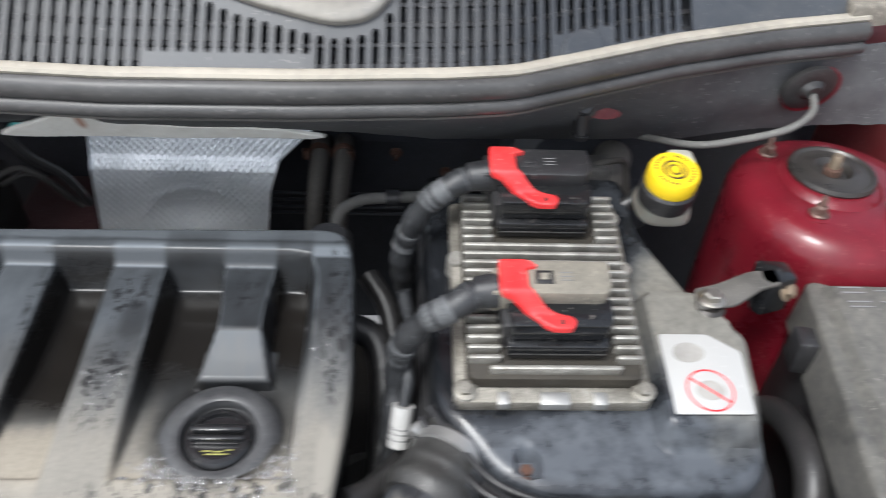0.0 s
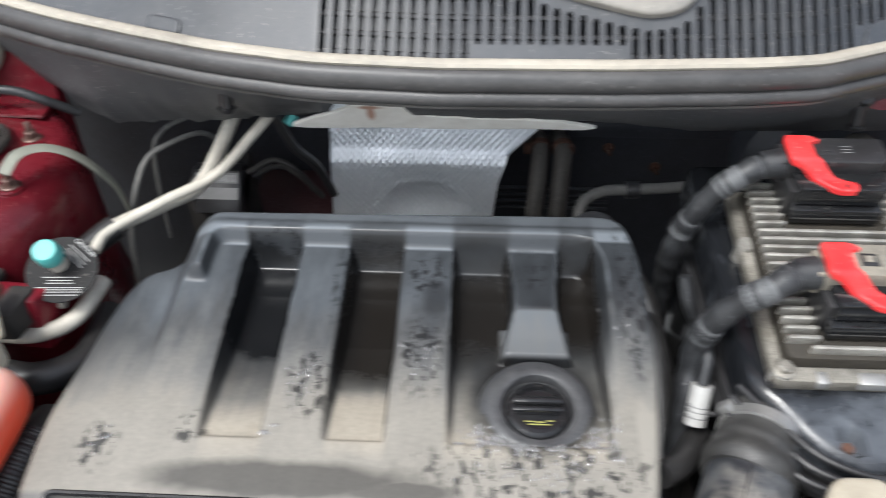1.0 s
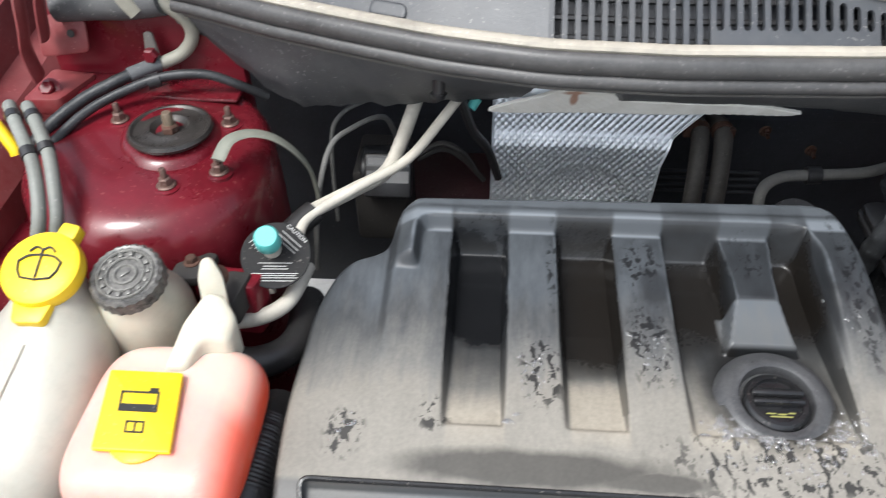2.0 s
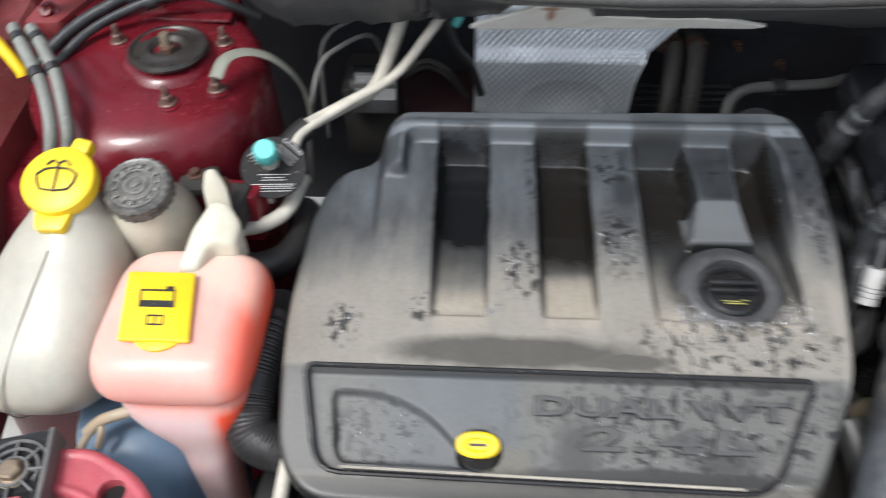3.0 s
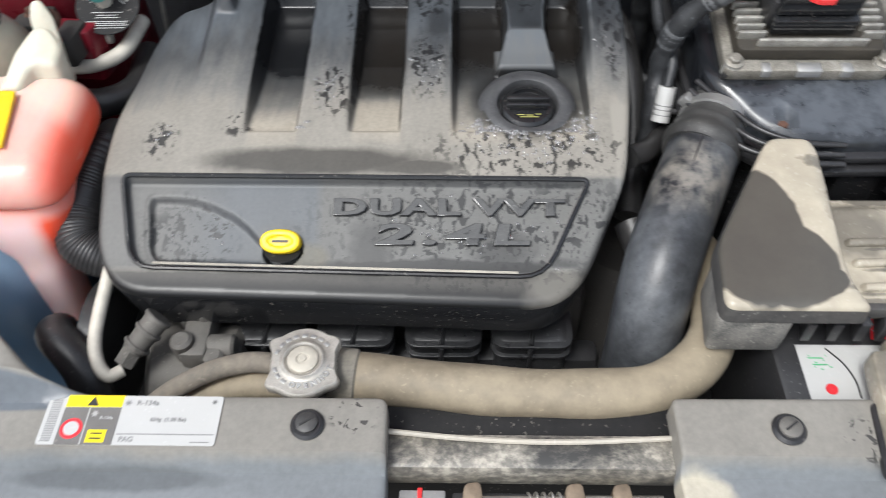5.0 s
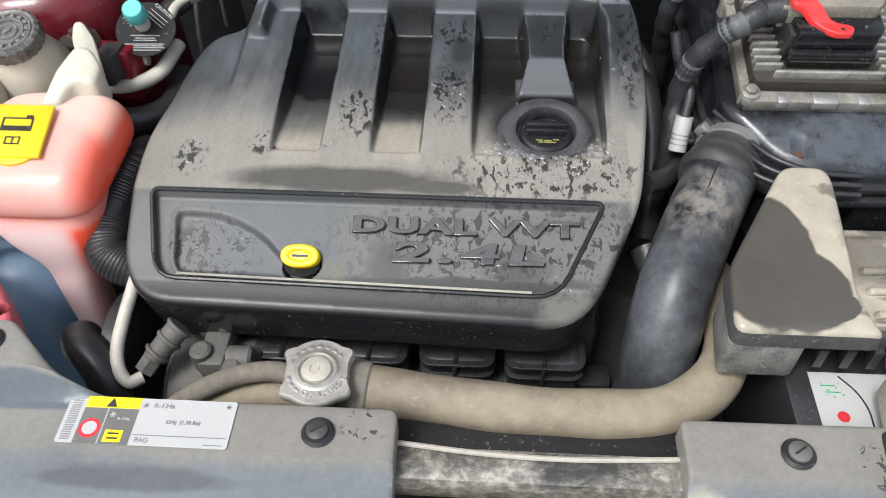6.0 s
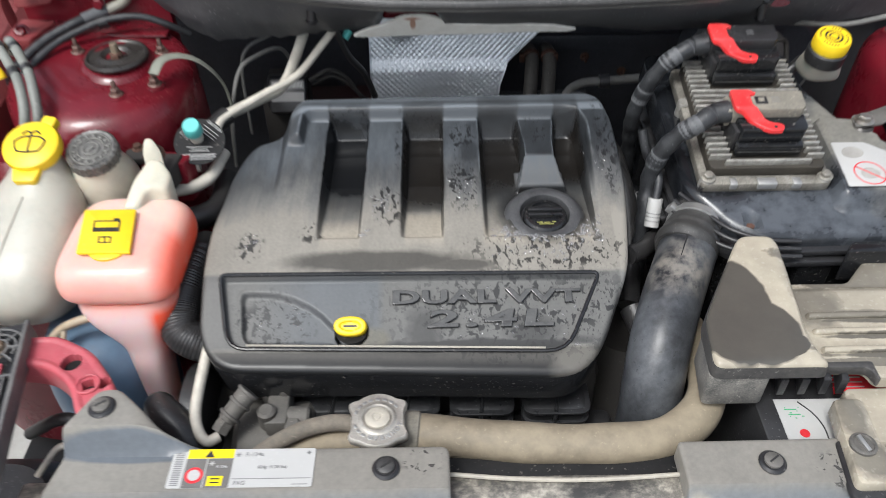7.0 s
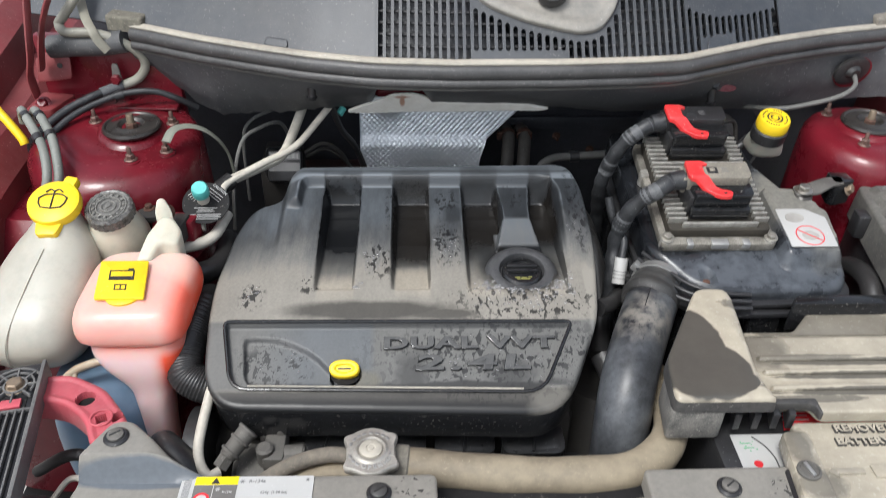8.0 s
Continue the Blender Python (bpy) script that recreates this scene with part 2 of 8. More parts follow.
def cover_plastic():
    """Black moulded plastic under road dust: tan towards the front, a blue-grey sky sheen painted at the back, channels
    blacker behind, edges and faces paled or darkened as lit, blotches where drops have run.
    """
    n = Nodes("dusty engine cover plastic")
    x, y = n.axis(0), n.axis(1)
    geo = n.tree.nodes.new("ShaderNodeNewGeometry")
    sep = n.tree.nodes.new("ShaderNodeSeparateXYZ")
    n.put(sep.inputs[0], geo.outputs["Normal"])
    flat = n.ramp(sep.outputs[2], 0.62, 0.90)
    streak = n.noise(38, 6, 0.75, 0.3, 0.7, (1.4, 0.10, 1), 0.3)
    cloud = n.noise(13, 6, 0.7, 0.28, 0.72, (1, 0.6, 1))
    fine = n.noise(260, 3, 0.6, 0.3, 0.7)

    def rect(x0, x1, y0, y1, edge=0.006, rag=0.02, scale=30):
        """1 within a rectangle of the plan, with wandering ends."""
        w = n.math("MULTIPLY", n.math("SUBTRACT", n.noise(scale, 4, 0.6), 0.5), rag)
        yy = n.math("ADD", y, w)
        xx = n.math("ADD", x, n.math("MULTIPLY", w, 0.12))
        u = n.math("MULTIPLY", n.ramp(xx, x0 - 0.002, x0 + 0.002), n.ramp(xx, x1 + 0.002, x1 - 0.002))
        v = n.math("MULTIPLY", n.ramp(yy, y0 - edge, y0 + edge), n.ramp(yy, y1 + edge, y1 - edge))
        return n.math("MULTIPLY", u, v)

    def most(fields):
        out = fields[0]
        for f in fields[1:]:
            out = n.math("MAXIMUM", out, f)
        return out

    # settled dust, with the front-to-back change of reflected light painted in
    wander = n.math("ADD", y, n.math("ADD", n.math("MULTIPLY", n.math("SUBTRACT", cloud, 0.5), 0.06), n.math("MULTIPLY", n.math("SUBTRACT", streak, 0.5), 0.05)))
    front = n.ramp(wander, 0.560, 0.425)
    grit = n.math("ADD", n.math("MULTIPLY", cloud, 0.45), n.math("ADD", n.math("MULTIPLY", streak, 0.16), n.math("MULTIPLY", fine, 0.34)))
    dust = n.math("MULTIPLY", front, n.math("ADD", 0.55, n.math("MULTIPLY", grit, 0.45)))
    # blue-grey sky sheen painted over the back of the cover
    back_sheen = n.math("MULTIPLY", n.ramp(x, -0.10, -0.45, 0.24, 0.44), n.ramp(n.noise(24, 5, 0.7, 0.3, 0.7, (1.5, 0.4, 1)), 0, 1, 0.25, 1.0))
    dust = n.math("MAXIMUM", dust, back_sheen)
    # raised edges paled in the colour, as edge highlights
    edge = n.math("MULTIPLY", n.ramp(geo.outputs["Pointiness"], 0.512, 0.56), n.math("MULTIPLY", n.ramp(y, 0.36, 0.40), n.ramp(n.noise(35, 4, 0.6, 0.3, 0.6), 0, 1, 0.3, 1.0)))
    dust = n.math("MAXIMUM", dust, n.math("MULTIPLY", edge, 0.75))
    # rim's inner wall paled, as a face that catches the light
    rim = n.math("MULTIPLY", n.ramp(y, 0.624, 0.630), n.ramp(y, 0.652, 0.640))
    dust = n.math("MAXIMUM", dust, n.math("MULTIPLY", rim, 0.78))
    back = n.ramp(n.math("ADD", y, n.math("MULTIPLY", n.noise(30, 4), 0.006)), 0.648, 0.656, 0.0, 0.42)
    dust = n.math("MAXIMUM", dust, back)
    # steep faces get less of the pale tint than flat ones
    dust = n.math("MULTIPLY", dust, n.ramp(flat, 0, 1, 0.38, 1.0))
    # channels: near black and glossier at the back, pale dried silt at the front
    black_ends = most([n.math("MULTIPLY", rect(-0.501, -0.438, 0.505, 0.640, 0.010, 0.07, 22), 0.98),
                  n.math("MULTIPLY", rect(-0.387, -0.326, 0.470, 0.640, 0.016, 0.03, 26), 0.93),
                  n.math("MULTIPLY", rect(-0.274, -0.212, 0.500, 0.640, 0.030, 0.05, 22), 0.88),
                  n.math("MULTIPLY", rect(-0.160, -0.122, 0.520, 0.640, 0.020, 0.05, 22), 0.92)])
    dulled = most([rect(-0.501, -0.438, 0.452, 0.640, 0.028, 0.05), rect(-0.387, -0.326, 0.455, 0.640, 0.010, 0.03), rect(-0.274, -0.124, 0.462, 0.640, 0.03, 0.06)])
    dust = n.math("MULTIPLY", dust, n.math("SUBTRACT", 1.0, n.math("MULTIPLY", dulled, 0.52)))
    dust = n.math("MULTIPLY", dust, n.math("SUBTRACT", 1.0, black_ends))
    # the name panel: a thinner, greyer tint than the cover around it
    inside = n.math("MULTIPLY", n.ramp(y, 0.341, 0.336), n.ramp(y, 0.244, 0.250))
    dust = n.math("MULTIPLY", dust, n.ramp(inside, 0, 1, 1.0, 0.62))
    # front lip darkened in the colour, for a dark reflection
    lip = n.ramp(n.math("ADD", y, n.math("MULTIPLY", n.math("SUBTRACT", n.noise(30, 4), 0.5), 0.010)), 0.249, 0.243)
    dust = n.math("MULTIPLY", dust, n.ramp(lip, 0, 1, 1.0, 0.24))
    dust = n.math("MULTIPLY", dust, n.ramp(n.math("ADD", y, n.math("MULTIPLY", x, 0.025)), 0.226, 0.216, 1.0, 0.25))
    dust = n.math("MAXIMUM", dust, n.math("MULTIPLY", n.blob(-0.165, 0.230, 0.034, 0.022, 0.8, 0.6), 0.38))
    dust = n.math("MULTIPLY", dust, n.ramp(n.blob(-0.189, 0.447, 0.062, 0.062, 0.3, 0.3), 0.0, 1.0, 1.0, 0.16))
    # fourth rib's sloped end paled, as the face turned to the light
    dust = n.math("MAXIMUM", dust, n.math("MULTIPLY", rect(-0.222, -0.153, 0.503, 0.549, 0.002, 0.0), 0.42))
    # pale right edge: a bright reflection painted into the tint
    side = n.math("MULTIPLY", n.ramp(x, -0.112, -0.100), n.ramp(n.math("ADD", y, n.math("MULTIPLY", cloud, 0.05)), 0.52, 0.44))
    dust = n.math("MAXIMUM", dust, n.math("MULTIPLY", side, 0.85))
    # blotches where drops ran
    drops = n.math("MAXIMUM", n.noise(125, 3, 0.55, 0.545, 0.575, (1, 0.62, 1), 0.4), n.noise(240, 3, 0.55, 0.625, 0.65, (1, 0.7, 1), 0.3))
    zones = n.blob(-0.24, 0.292, 0.155, 0.055, 0.7)
    for place in ((-0.545, 0.285, 0.048, 0.034), (-0.19, 0.370, 0.105, 0.032), (-0.405, 0.452, 0.024, 0.036), (-0.092, 0.56, 0.014, 0.09), (-0.390, 0.575, 0.008, 0.055), (-0.585, 0.385, 0.018, 0.024), (-0.30, 0.49, 0.022, 0.05), (-0.30, 0.585, 0.02, 0.035), (-0.505, 0.405, 0.016, 0.016), (-0.19, 0.60, 0.018, 0.03)):
        zones = n.math("MAXIMUM", zones, n.blob(*place, 0.5))
    wet = n.math("MULTIPLY", drops, zones)
    wet = n.math("MAXIMUM", wet, n.math("MULTIPLY", n.blob(-0.415, 0.357, 0.115, 0.016, 0.5, 0.75, 26), 0.80))
    wet = n.math("MAXIMUM", wet, n.math("MULTIPLY", n.blob(-0.315, 0.350, 0.055, 0.009, 0.5, 0.9, 40), 0.75))
    wet = n.math("MAXIMUM", wet, n.math("MULTIPLY", n.blob(-0.28, 0.254, 0.13, 0.008, 0.4), 0.9))
    wet = n.math("MAXIMUM", wet, n.math("MULTIPLY", n.blob(-0.355, 0.272, 0.020, 0.030, 0.8, 1.0, 60), 0.75))
    wet = n.math("MAXIMUM", wet, n.math("MULTIPLY", n.blob(-0.22, 0.268, 0.03, 0.02, 0.8, 1.0, 60), 0.7))
    wet = n.math("MAXIMUM", wet, n.math("MULTIPLY", n.blob(-0.29, 0.56, 0.014, 0.022, 0.5, 0.8, 40), 0.6))
    dust = n.math("MULTIPLY", dust, n.math("SUBTRACT", 1.0, n.math("MULTIPLY", wet, 0.86)))
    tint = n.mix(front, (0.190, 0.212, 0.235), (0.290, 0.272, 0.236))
    silt = most([rect(-0.493, -0.440, 0.388, 0.425, 0.020, 0.02), rect(-0.380, -0.328, 0.388, 0.448, 0.010, 0.02), rect(-0.275, -0.130, 0.388, 0.412, 0.014, 0.02)])
    tint = n.mix(n.math("MULTIPLY", silt, 0.8), tint, (0.43, 0.385, 0.31))
    tint = n.mix(n.math("MULTIPLY", inside, 0.85), tint, (0.205, 0.205, 0.197))
    # bluish sky sheen put into the panel's left part
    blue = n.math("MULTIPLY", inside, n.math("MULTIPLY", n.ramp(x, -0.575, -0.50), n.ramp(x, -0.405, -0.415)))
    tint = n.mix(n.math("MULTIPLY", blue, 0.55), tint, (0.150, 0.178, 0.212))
    tint = n.mix(n.math("MULTIPLY", n.blob(-0.420, 0.262, 0.022, 0.014, 0.5, 0.5, 30), 0.6), tint, (0.26, 0.235, 0.16))
    brown = n.math("MULTIPLY", black_ends, n.ramp(x, -0.42, -0.36))
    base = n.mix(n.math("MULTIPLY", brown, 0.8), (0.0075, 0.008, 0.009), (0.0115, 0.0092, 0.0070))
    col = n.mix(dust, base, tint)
    gloss = n.math("SUBTRACT", n.ramp(wet, 0, 1, 0.32, 0.37), n.math("MULTIPLY", black_ends, 0.12))
    r = n.math("ADD", n.math("MULTIPLY", dust, 0.34), gloss)
    r = n.math("ADD", r, n.math("MULTIPLY", fine, 0.05))
    h = n.math("ADD", n.math("MULTIPLY", n.noise(520, 2), 0.35), n.math("MULTIPLY", wet, 0.8))
    n.bump(h, 0.25, 0.0008)
    return n.set(color=col, rough=r, spec=0.42)


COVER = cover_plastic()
LETTER = surface("rubbed letter plastic", (0.025, 0.026, 0.028), 0.42, dust=0.75, dust_col=(0.135, 0.135, 0.13), scale=70)


def scuffed_steel():
    n = Nodes("scuffed black steel")
    scuff = n.noise(20, 7, 0.72, 0.36, 0.54, (0.7, 1.2, 1.2), 0.1)
    pits = n.noise(120, 3, 0.6, 0.40, 0.62)
    f = n.math("MULTIPLY", scuff, n.math("ADD", 0.35, n.math("MULTIPLY", pits, 0.65)))
    n.bump(n.math("ADD", f, n.noise(300, 2)), 0.25, 0.001)
    return n.set(color=n.mix(f, (0.045, 0.044, 0.042), n.mix(n.noise(9, 4), (0.42, 0.40, 0.35), (0.30, 0.26, 0.20))), rough=n.ramp(f, 0, 1, 0.32, 0.6))


CROSS = scuffed_steel()


def lid_plastic():
    """Glossy wet black lid: a tan dry patch at one end, a bluish sky reflection painted along the front."""
    n = Nodes("wet air box plastic")
    # bluish reflection of the sky, put into the colour
    sky_sheen = n.math("MULTIPLY", n.blob(0.18, 0.410, 0.15, 0.036, 0.4, 0.6, 20), n.noise(26, 6, 0.7, 0.28, 0.56))
    dry = n.blob(0.265, 0.535, 0.070, 0.115, 0.4, 0.6, 22)
    smear = n.noise(22, 6, 0.7, 0.50, 0.68)
    grit = n.noise(150, 3, 0.6, 0.3, 0.7)
    dust = n.math("MAXIMUM", n.math("MULTIPLY", sky_sheen, 0.5), n.math("MAXIMUM", n.math("MULTIPLY", dry, n.math("ADD", 0.55, n.math("MULTIPLY", grit, 0.3))), n.math("MULTIPLY", smear, 0.22)))
    col = n.mix(dust, (0.010, 0.011, 0.013), n.mix(dry, (0.14, 0.155, 0.178), (0.24, 0.23, 0.20)))
    n.bump(n.noise(350, 2), 0.15, 0.0006)
    return n.set(color=col, rough=n.ramp(dust, 0, 0.7, 0.17, 0.5))


AIR_LID = lid_plastic()


def duct_plastic():
    """Black duct with a bluish bloom and a rubbed, muddy patch at the bend."""
    n = Nodes("scuffed duct plastic")
    bloom = n.math("MULTIPLY", n.noise(15, 6, 0.7, 0.35, 0.72), n.ramp(n.noise(90, 4, 0.6), 0.3, 0.7, 0.5, 1.0))
    mud = n.math("MULTIPLY", n.blob(-0.030, 0.330, 0.046, 0.036, 0.8, 1.0, 40), n.noise(60, 4, 0.6, 0.38, 0.62))
    nick = n.noise(160, 2, 0.5, 0.68, 0.70)
    col = n.mix(n.math("MULTIPLY", bloom, 0.85), (0.022, 0.023, 0.026), (0.150, 0.160, 0.172))
    col = n.mix(n.math("MULTIPLY", mud, 0.55), col, (0.27, 0.245, 0.205))
    col = n.mix(n.math("MULTIPLY", nick, 0.5), col, (0.012, 0.012, 0.012))
    n.bump(n.math("ADD", n.noise(350, 2), n.math("MULTIPLY", mud, 0.6)), 0.2, 0.0008)
    return n.set(color=col, rough=n.math("ADD", n.ramp(mud, 0, 1, 0.34, 0.6), n.math("MULTIPLY", bloom, 0.14)))


DUCT = duct_plastic()


def panel_plastic():
    """Grey plastic filmed with dust, its front step and raised corner darkened as in shade, with a few splashes."""
    n = Nodes("dusty grey panel plastic")
    cloud = n.noise(7, 6, 0.65, 0.25, 0.75)
    fine = n.noise(160, 3, 0.6, 0.3, 0.7)
    drops = n.noise(95, 4, 0.55, 0.57, 0.59, warp=0.9)
    zone = n.math("MAXIMUM", n.blob(-0.355, 0.078, 0.022, 0.016, 0.4), n.blob(0.080, 0.062, 0.018, 0.020, 0.4))
    # splashes, and a patch under the label: painted shade with a water stain
    wet = n.math("MAXIMUM", n.math("MULTIPLY", drops, zone), n.math("MULTIPLY", n.blob(-0.55, 0.028, 0.085, 0.010, 0.4, 0.8, 30), 0.5))
    # front band darkened and blued, as lying in shade
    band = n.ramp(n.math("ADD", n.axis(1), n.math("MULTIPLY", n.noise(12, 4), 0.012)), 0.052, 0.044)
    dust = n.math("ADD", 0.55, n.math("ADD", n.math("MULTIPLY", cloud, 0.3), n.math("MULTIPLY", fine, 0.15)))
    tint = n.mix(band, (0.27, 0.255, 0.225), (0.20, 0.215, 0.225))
    # slope of the raised corner shaded in the tint
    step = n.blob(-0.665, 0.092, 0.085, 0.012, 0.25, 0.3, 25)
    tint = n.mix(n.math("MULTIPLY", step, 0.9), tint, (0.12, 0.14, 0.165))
    tint = n.mix(n.blob(-0.066, 0.018, 0.030, 0.020, 0.3, 0.6, 24), tint, (0.50, 0.46, 0.37))
    dust = n.math("MULTIPLY", dust, n.math("SUBTRACT", 1.0, n.math("MULTIPLY", wet, 0.8)))
    n.bump(n.noise(450, 2), 0.2, 0.0006)
    return n.set(color=n.mix(dust, (0.03, 0.03, 0.031), tint), rough=n.ramp(wet, 0, 1, 0.40, 0.2))


PANEL_GREY = panel_plastic()


def snorkel_plastic():
    n = Nodes("dusty battery cover plastic")
    dust = n.noise(10, 6, 0.65, 0.2, 0.62)
    wet = n.math("MAXIMUM", n.blob(0.004, 0.236, 0.050, 0.082, 0.05, 0.3, 16), n.blob(0.026, 0.204, 0.050, 0.048, 0.05, 0.3, 16))
    wet = n.math("MAXIMUM", wet, n.blob(0.044, 0.186, 0.034, 0.020, 0.05, 0.3, 30))
    for place in ((0.25, 0.322, 0.17, 0.026, 0.15), (0.112, 0.118, 0.016, 0.030, 0.5), (0.115, 0.060, 0.030, 0.022, 0.4), (0.15, 0.178, 0.075, 0.006, 0.2), (0.115, 0.262, 0.030, 0.040, 0.6), (0.17, 0.245, 0.07, 0.010, 0.4)):
        wet = n.math("MAXIMUM", wet, n.math("MULTIPLY", n.blob(*place), 0.66))
    # shadow lines of the three deck ribs, painted dark and glossy
    for place in ((0.27, 0.2385, 0.16, 0.0042, 0.2), (0.26, 0.2145, 0.15, 0.0042, 0.2), (0.25, 0.1875, 0.14, 0.0046, 0.2)):
        wet = n.math("MAXIMUM", wet, n.math("MULTIPLY", n.blob(*place), 0.85))
    dust = n.math("MULTIPLY", n.math("ADD", 0.55, n.math("MULTIPLY", dust, 0.45)), n.math("SUBTRACT", 1.0, n.math("MULTIPLY", wet, 0.90)))
    fleck = n.noise(180, 2, 0.5, 0.62, 0.68)
    col = n.mix(dust, (0.045, 0.043, 0.040), n.mix(n.noise(30, 5, 0.7, 0.3, 0.7), (0.36, 0.32, 0.25), (0.455, 0.412, 0.325)))
    col = n.mix(n.math("MULTIPLY", n.math("MULTIPLY", fleck, n.math("SUBTRACT", 1.0, wet)), 0.35), col, (0.5, 0.47, 0.4))
    n.bump(n.math("ADD", n.noise(380, 2), n.math("MULTIPLY", n.noise(45, 3), 0.6)), 0.15, 0.0008)
    return n.set(color=col, rough=n.ramp(wet, 0, 1, 0.28, 0.22))


SNORKEL = snorkel_plastic()


def foil():
    """Oxidised aluminium sheet: bright and dull by turns, with faint smears."""
    n = Nodes("embossed aluminium foil")
    smear = n.noise(14, 5, 0.7, 0.35, 0.7)
    n.bump(n.noise(420, 2), 0.12, 0.0006)
    return n.set(color=n.mix(smear, (0.80, 0.835, 0.86), (0.93, 0.96, 0.98)), rough=n.ramp(smear, 0, 1, 0.48, 0.38), metal=0.75)


FOIL = foil()
LINING = surface("grey bonnet lining", (0.10, 0.10, 0.105), 0.8, dust=0.2, scale=6)


def flange_paint():
    n = Nodes("cream flange with rust run")
    rust = n.math("MAXIMUM", n.blob(-0.371, 0.034, 0.0045, 0.015, 0.6, 0.6, 90), n.blob(-0.371, 0.0455, 0.012, 0.0035, 0.8, 0.8, 90))
    col = n.mix(n.noise(40, 4, 0.6, 0.4, 0.8), (0.82, 0.81, 0.76), (0.68, 0.66, 0.60))
    return n.set(color=n.mix(n.math("MULTIPLY", rust, 0.8), col, (0.33, 0.13, 0.06)), rough=0.5)


FLANGE = flange_paint()

# ---------------------------------------------------------------- mesh helpers


def thing(name, at, label, category, group="", kind=""):
    ob = new(name)
    ob.empty_display_size = 0.02
    ob.location = at
    return tagged(ob, label, category, group, kind)


def part(name, bm, material, parent=None, label="", angle=38, second=None):
    """Links a bmesh, written in world metres, as one mesh under a thing or part."""
    me = bpy.data.meshes.new(name)
    bm.to_mesh(me)
    bm.free()
    me.materials.append(material)
    if second:
        me.materials.append(second)
    me.polygons.foreach_set("use_smooth", [True] * len(me.polygons))
    me.set_sharp_from_angle(angle=radians(angle))
    ob = new(name, me)
    if parent is not None:
        ob.parent = parent
        if parent.type == "EMPTY":
            ob.matrix_parent_inverse = Matrix.Translation(parent.location).inverted()
    if label:
        ob["label"] = label
    return ob


def solid(name, bm, material, label, category, group="", kind="", angle=38):
    return tagged(part(name, bm, material, None, "", angle), label, category, group, kind)


def frame_of(at, right, ahead):
    """A pose at a place whose x and y run along the given ways."""
    x = Vector(right).normalized()
    z = x.cross(Vector(ahead)).normalized()
    y = z.cross(x)
    m = Matrix((x, y, z)).transposed().to_4x4()
    m.translation = at
    return m


def chaikin(poly, n=2, closed=True):
    for _ in range(n):
        out = []
        k = len(poly)
        for i in range(k if closed else k - 1):
            a, b = Vector(poly[i]), Vector(poly[(i + 1) % k])
            out += [a * 0.75 + b * 0.25, a * 0.25 + b * 0.75]
        if not closed:
            out = [Vector(poly[0])] + out + [Vector(poly[-1])]
        poly = out
    return poly


def rounded(poly, r=0.01, n=4):
    """A polygon with its corners rounded."""
    out = []
    k = len(poly)
    for i in range(k):
        p, a, b = Vector(poly[i]), Vector(poly[i - 1]), Vector(poly[(i + 1) % k])
        da, db = min(r, (a - p).length * 0.45), min(r, (b - p).length * 0.45)
        s, e = p + (a - p).normalized() * da, p + (b - p).normalized() * db
        for j in range(n + 1):
            t = j / n
            out.append(s * (1 - t) ** 2 + p * 2 * t * (1 - t) + e * t * t)
    return out


def dense(poly, step):
    """Points at even steps round a polygon, closed."""
    out = []
    for a, b in zip(poly, [*poly[1:], poly[0]]):
        a, b = Vector(a), Vector(b)
        k = max(1, round((b - a).length / step))
        out += [a.lerp(b, i / k) for i in range(k)]
    return out + [out[0]]


def join(*bms):
    base = bms[0]
    for other in bms[1:]:
        me = bpy.data.meshes.new("tmp")
        other.to_mesh(me)
        other.free()
        base.from_mesh(me)
        bpy.data.meshes.remove(me)
    return base


def bevel(bm, w, seg=2, angle=35):
    edges = [e for e in bm.edges if len(e.link_faces) == 2 and e.calc_face_angle(0) > radians(angle)]
    bmesh.ops.bevel(bm, geom=edges, offset=w, segments=seg, affect="EDGES", profile=0.5, clamp_overlap=True)
    return bm


def box(x0, x1, y0, y1, z0, z1, b=0.002, m=None):
    bm = bmesh.new()
    bmesh.ops.create_cube(bm, size=1)
    for v in bm.verts:
        v.co = Vector((x0 + (v.co.x + 0.5) * (x1 - x0), y0 + (v.co.y + 0.5) * (y1 - y0), z0 + (v.co.z + 0.5) * (z1 - z0)))
    if b:
        bevel(bm, b)
    if m is not None:
        bm.transform(m)
    return bm


def prism(poly, z0, z1, b=0.0015, m=None, top=None):
    """A polygon of the plan with thickness. top: a function of x, y that gives the upper face's height."""
    bm = bmesh.new()
    lo = [bm.verts.new((p[0], p[1], z0)) for p in poly]
    hi = [bm.verts.new((p[0], p[1], z1 if top is None else top(p[0], p[1]))) for p in poly]
    k = len(poly)
    bm.faces.new(hi)
    bm.faces.new(lo[::-1])
    for i in range(k):
        bm.faces.new((lo[i], lo[(i + 1) % k], hi[(i + 1) % k], hi[i]))
    bmesh.ops.recalc_face_normals(bm, faces=bm.faces)
    if b:
        bevel(bm, b, 2, 50)
    if m is not None:
        bm.transform(m)
    return bm


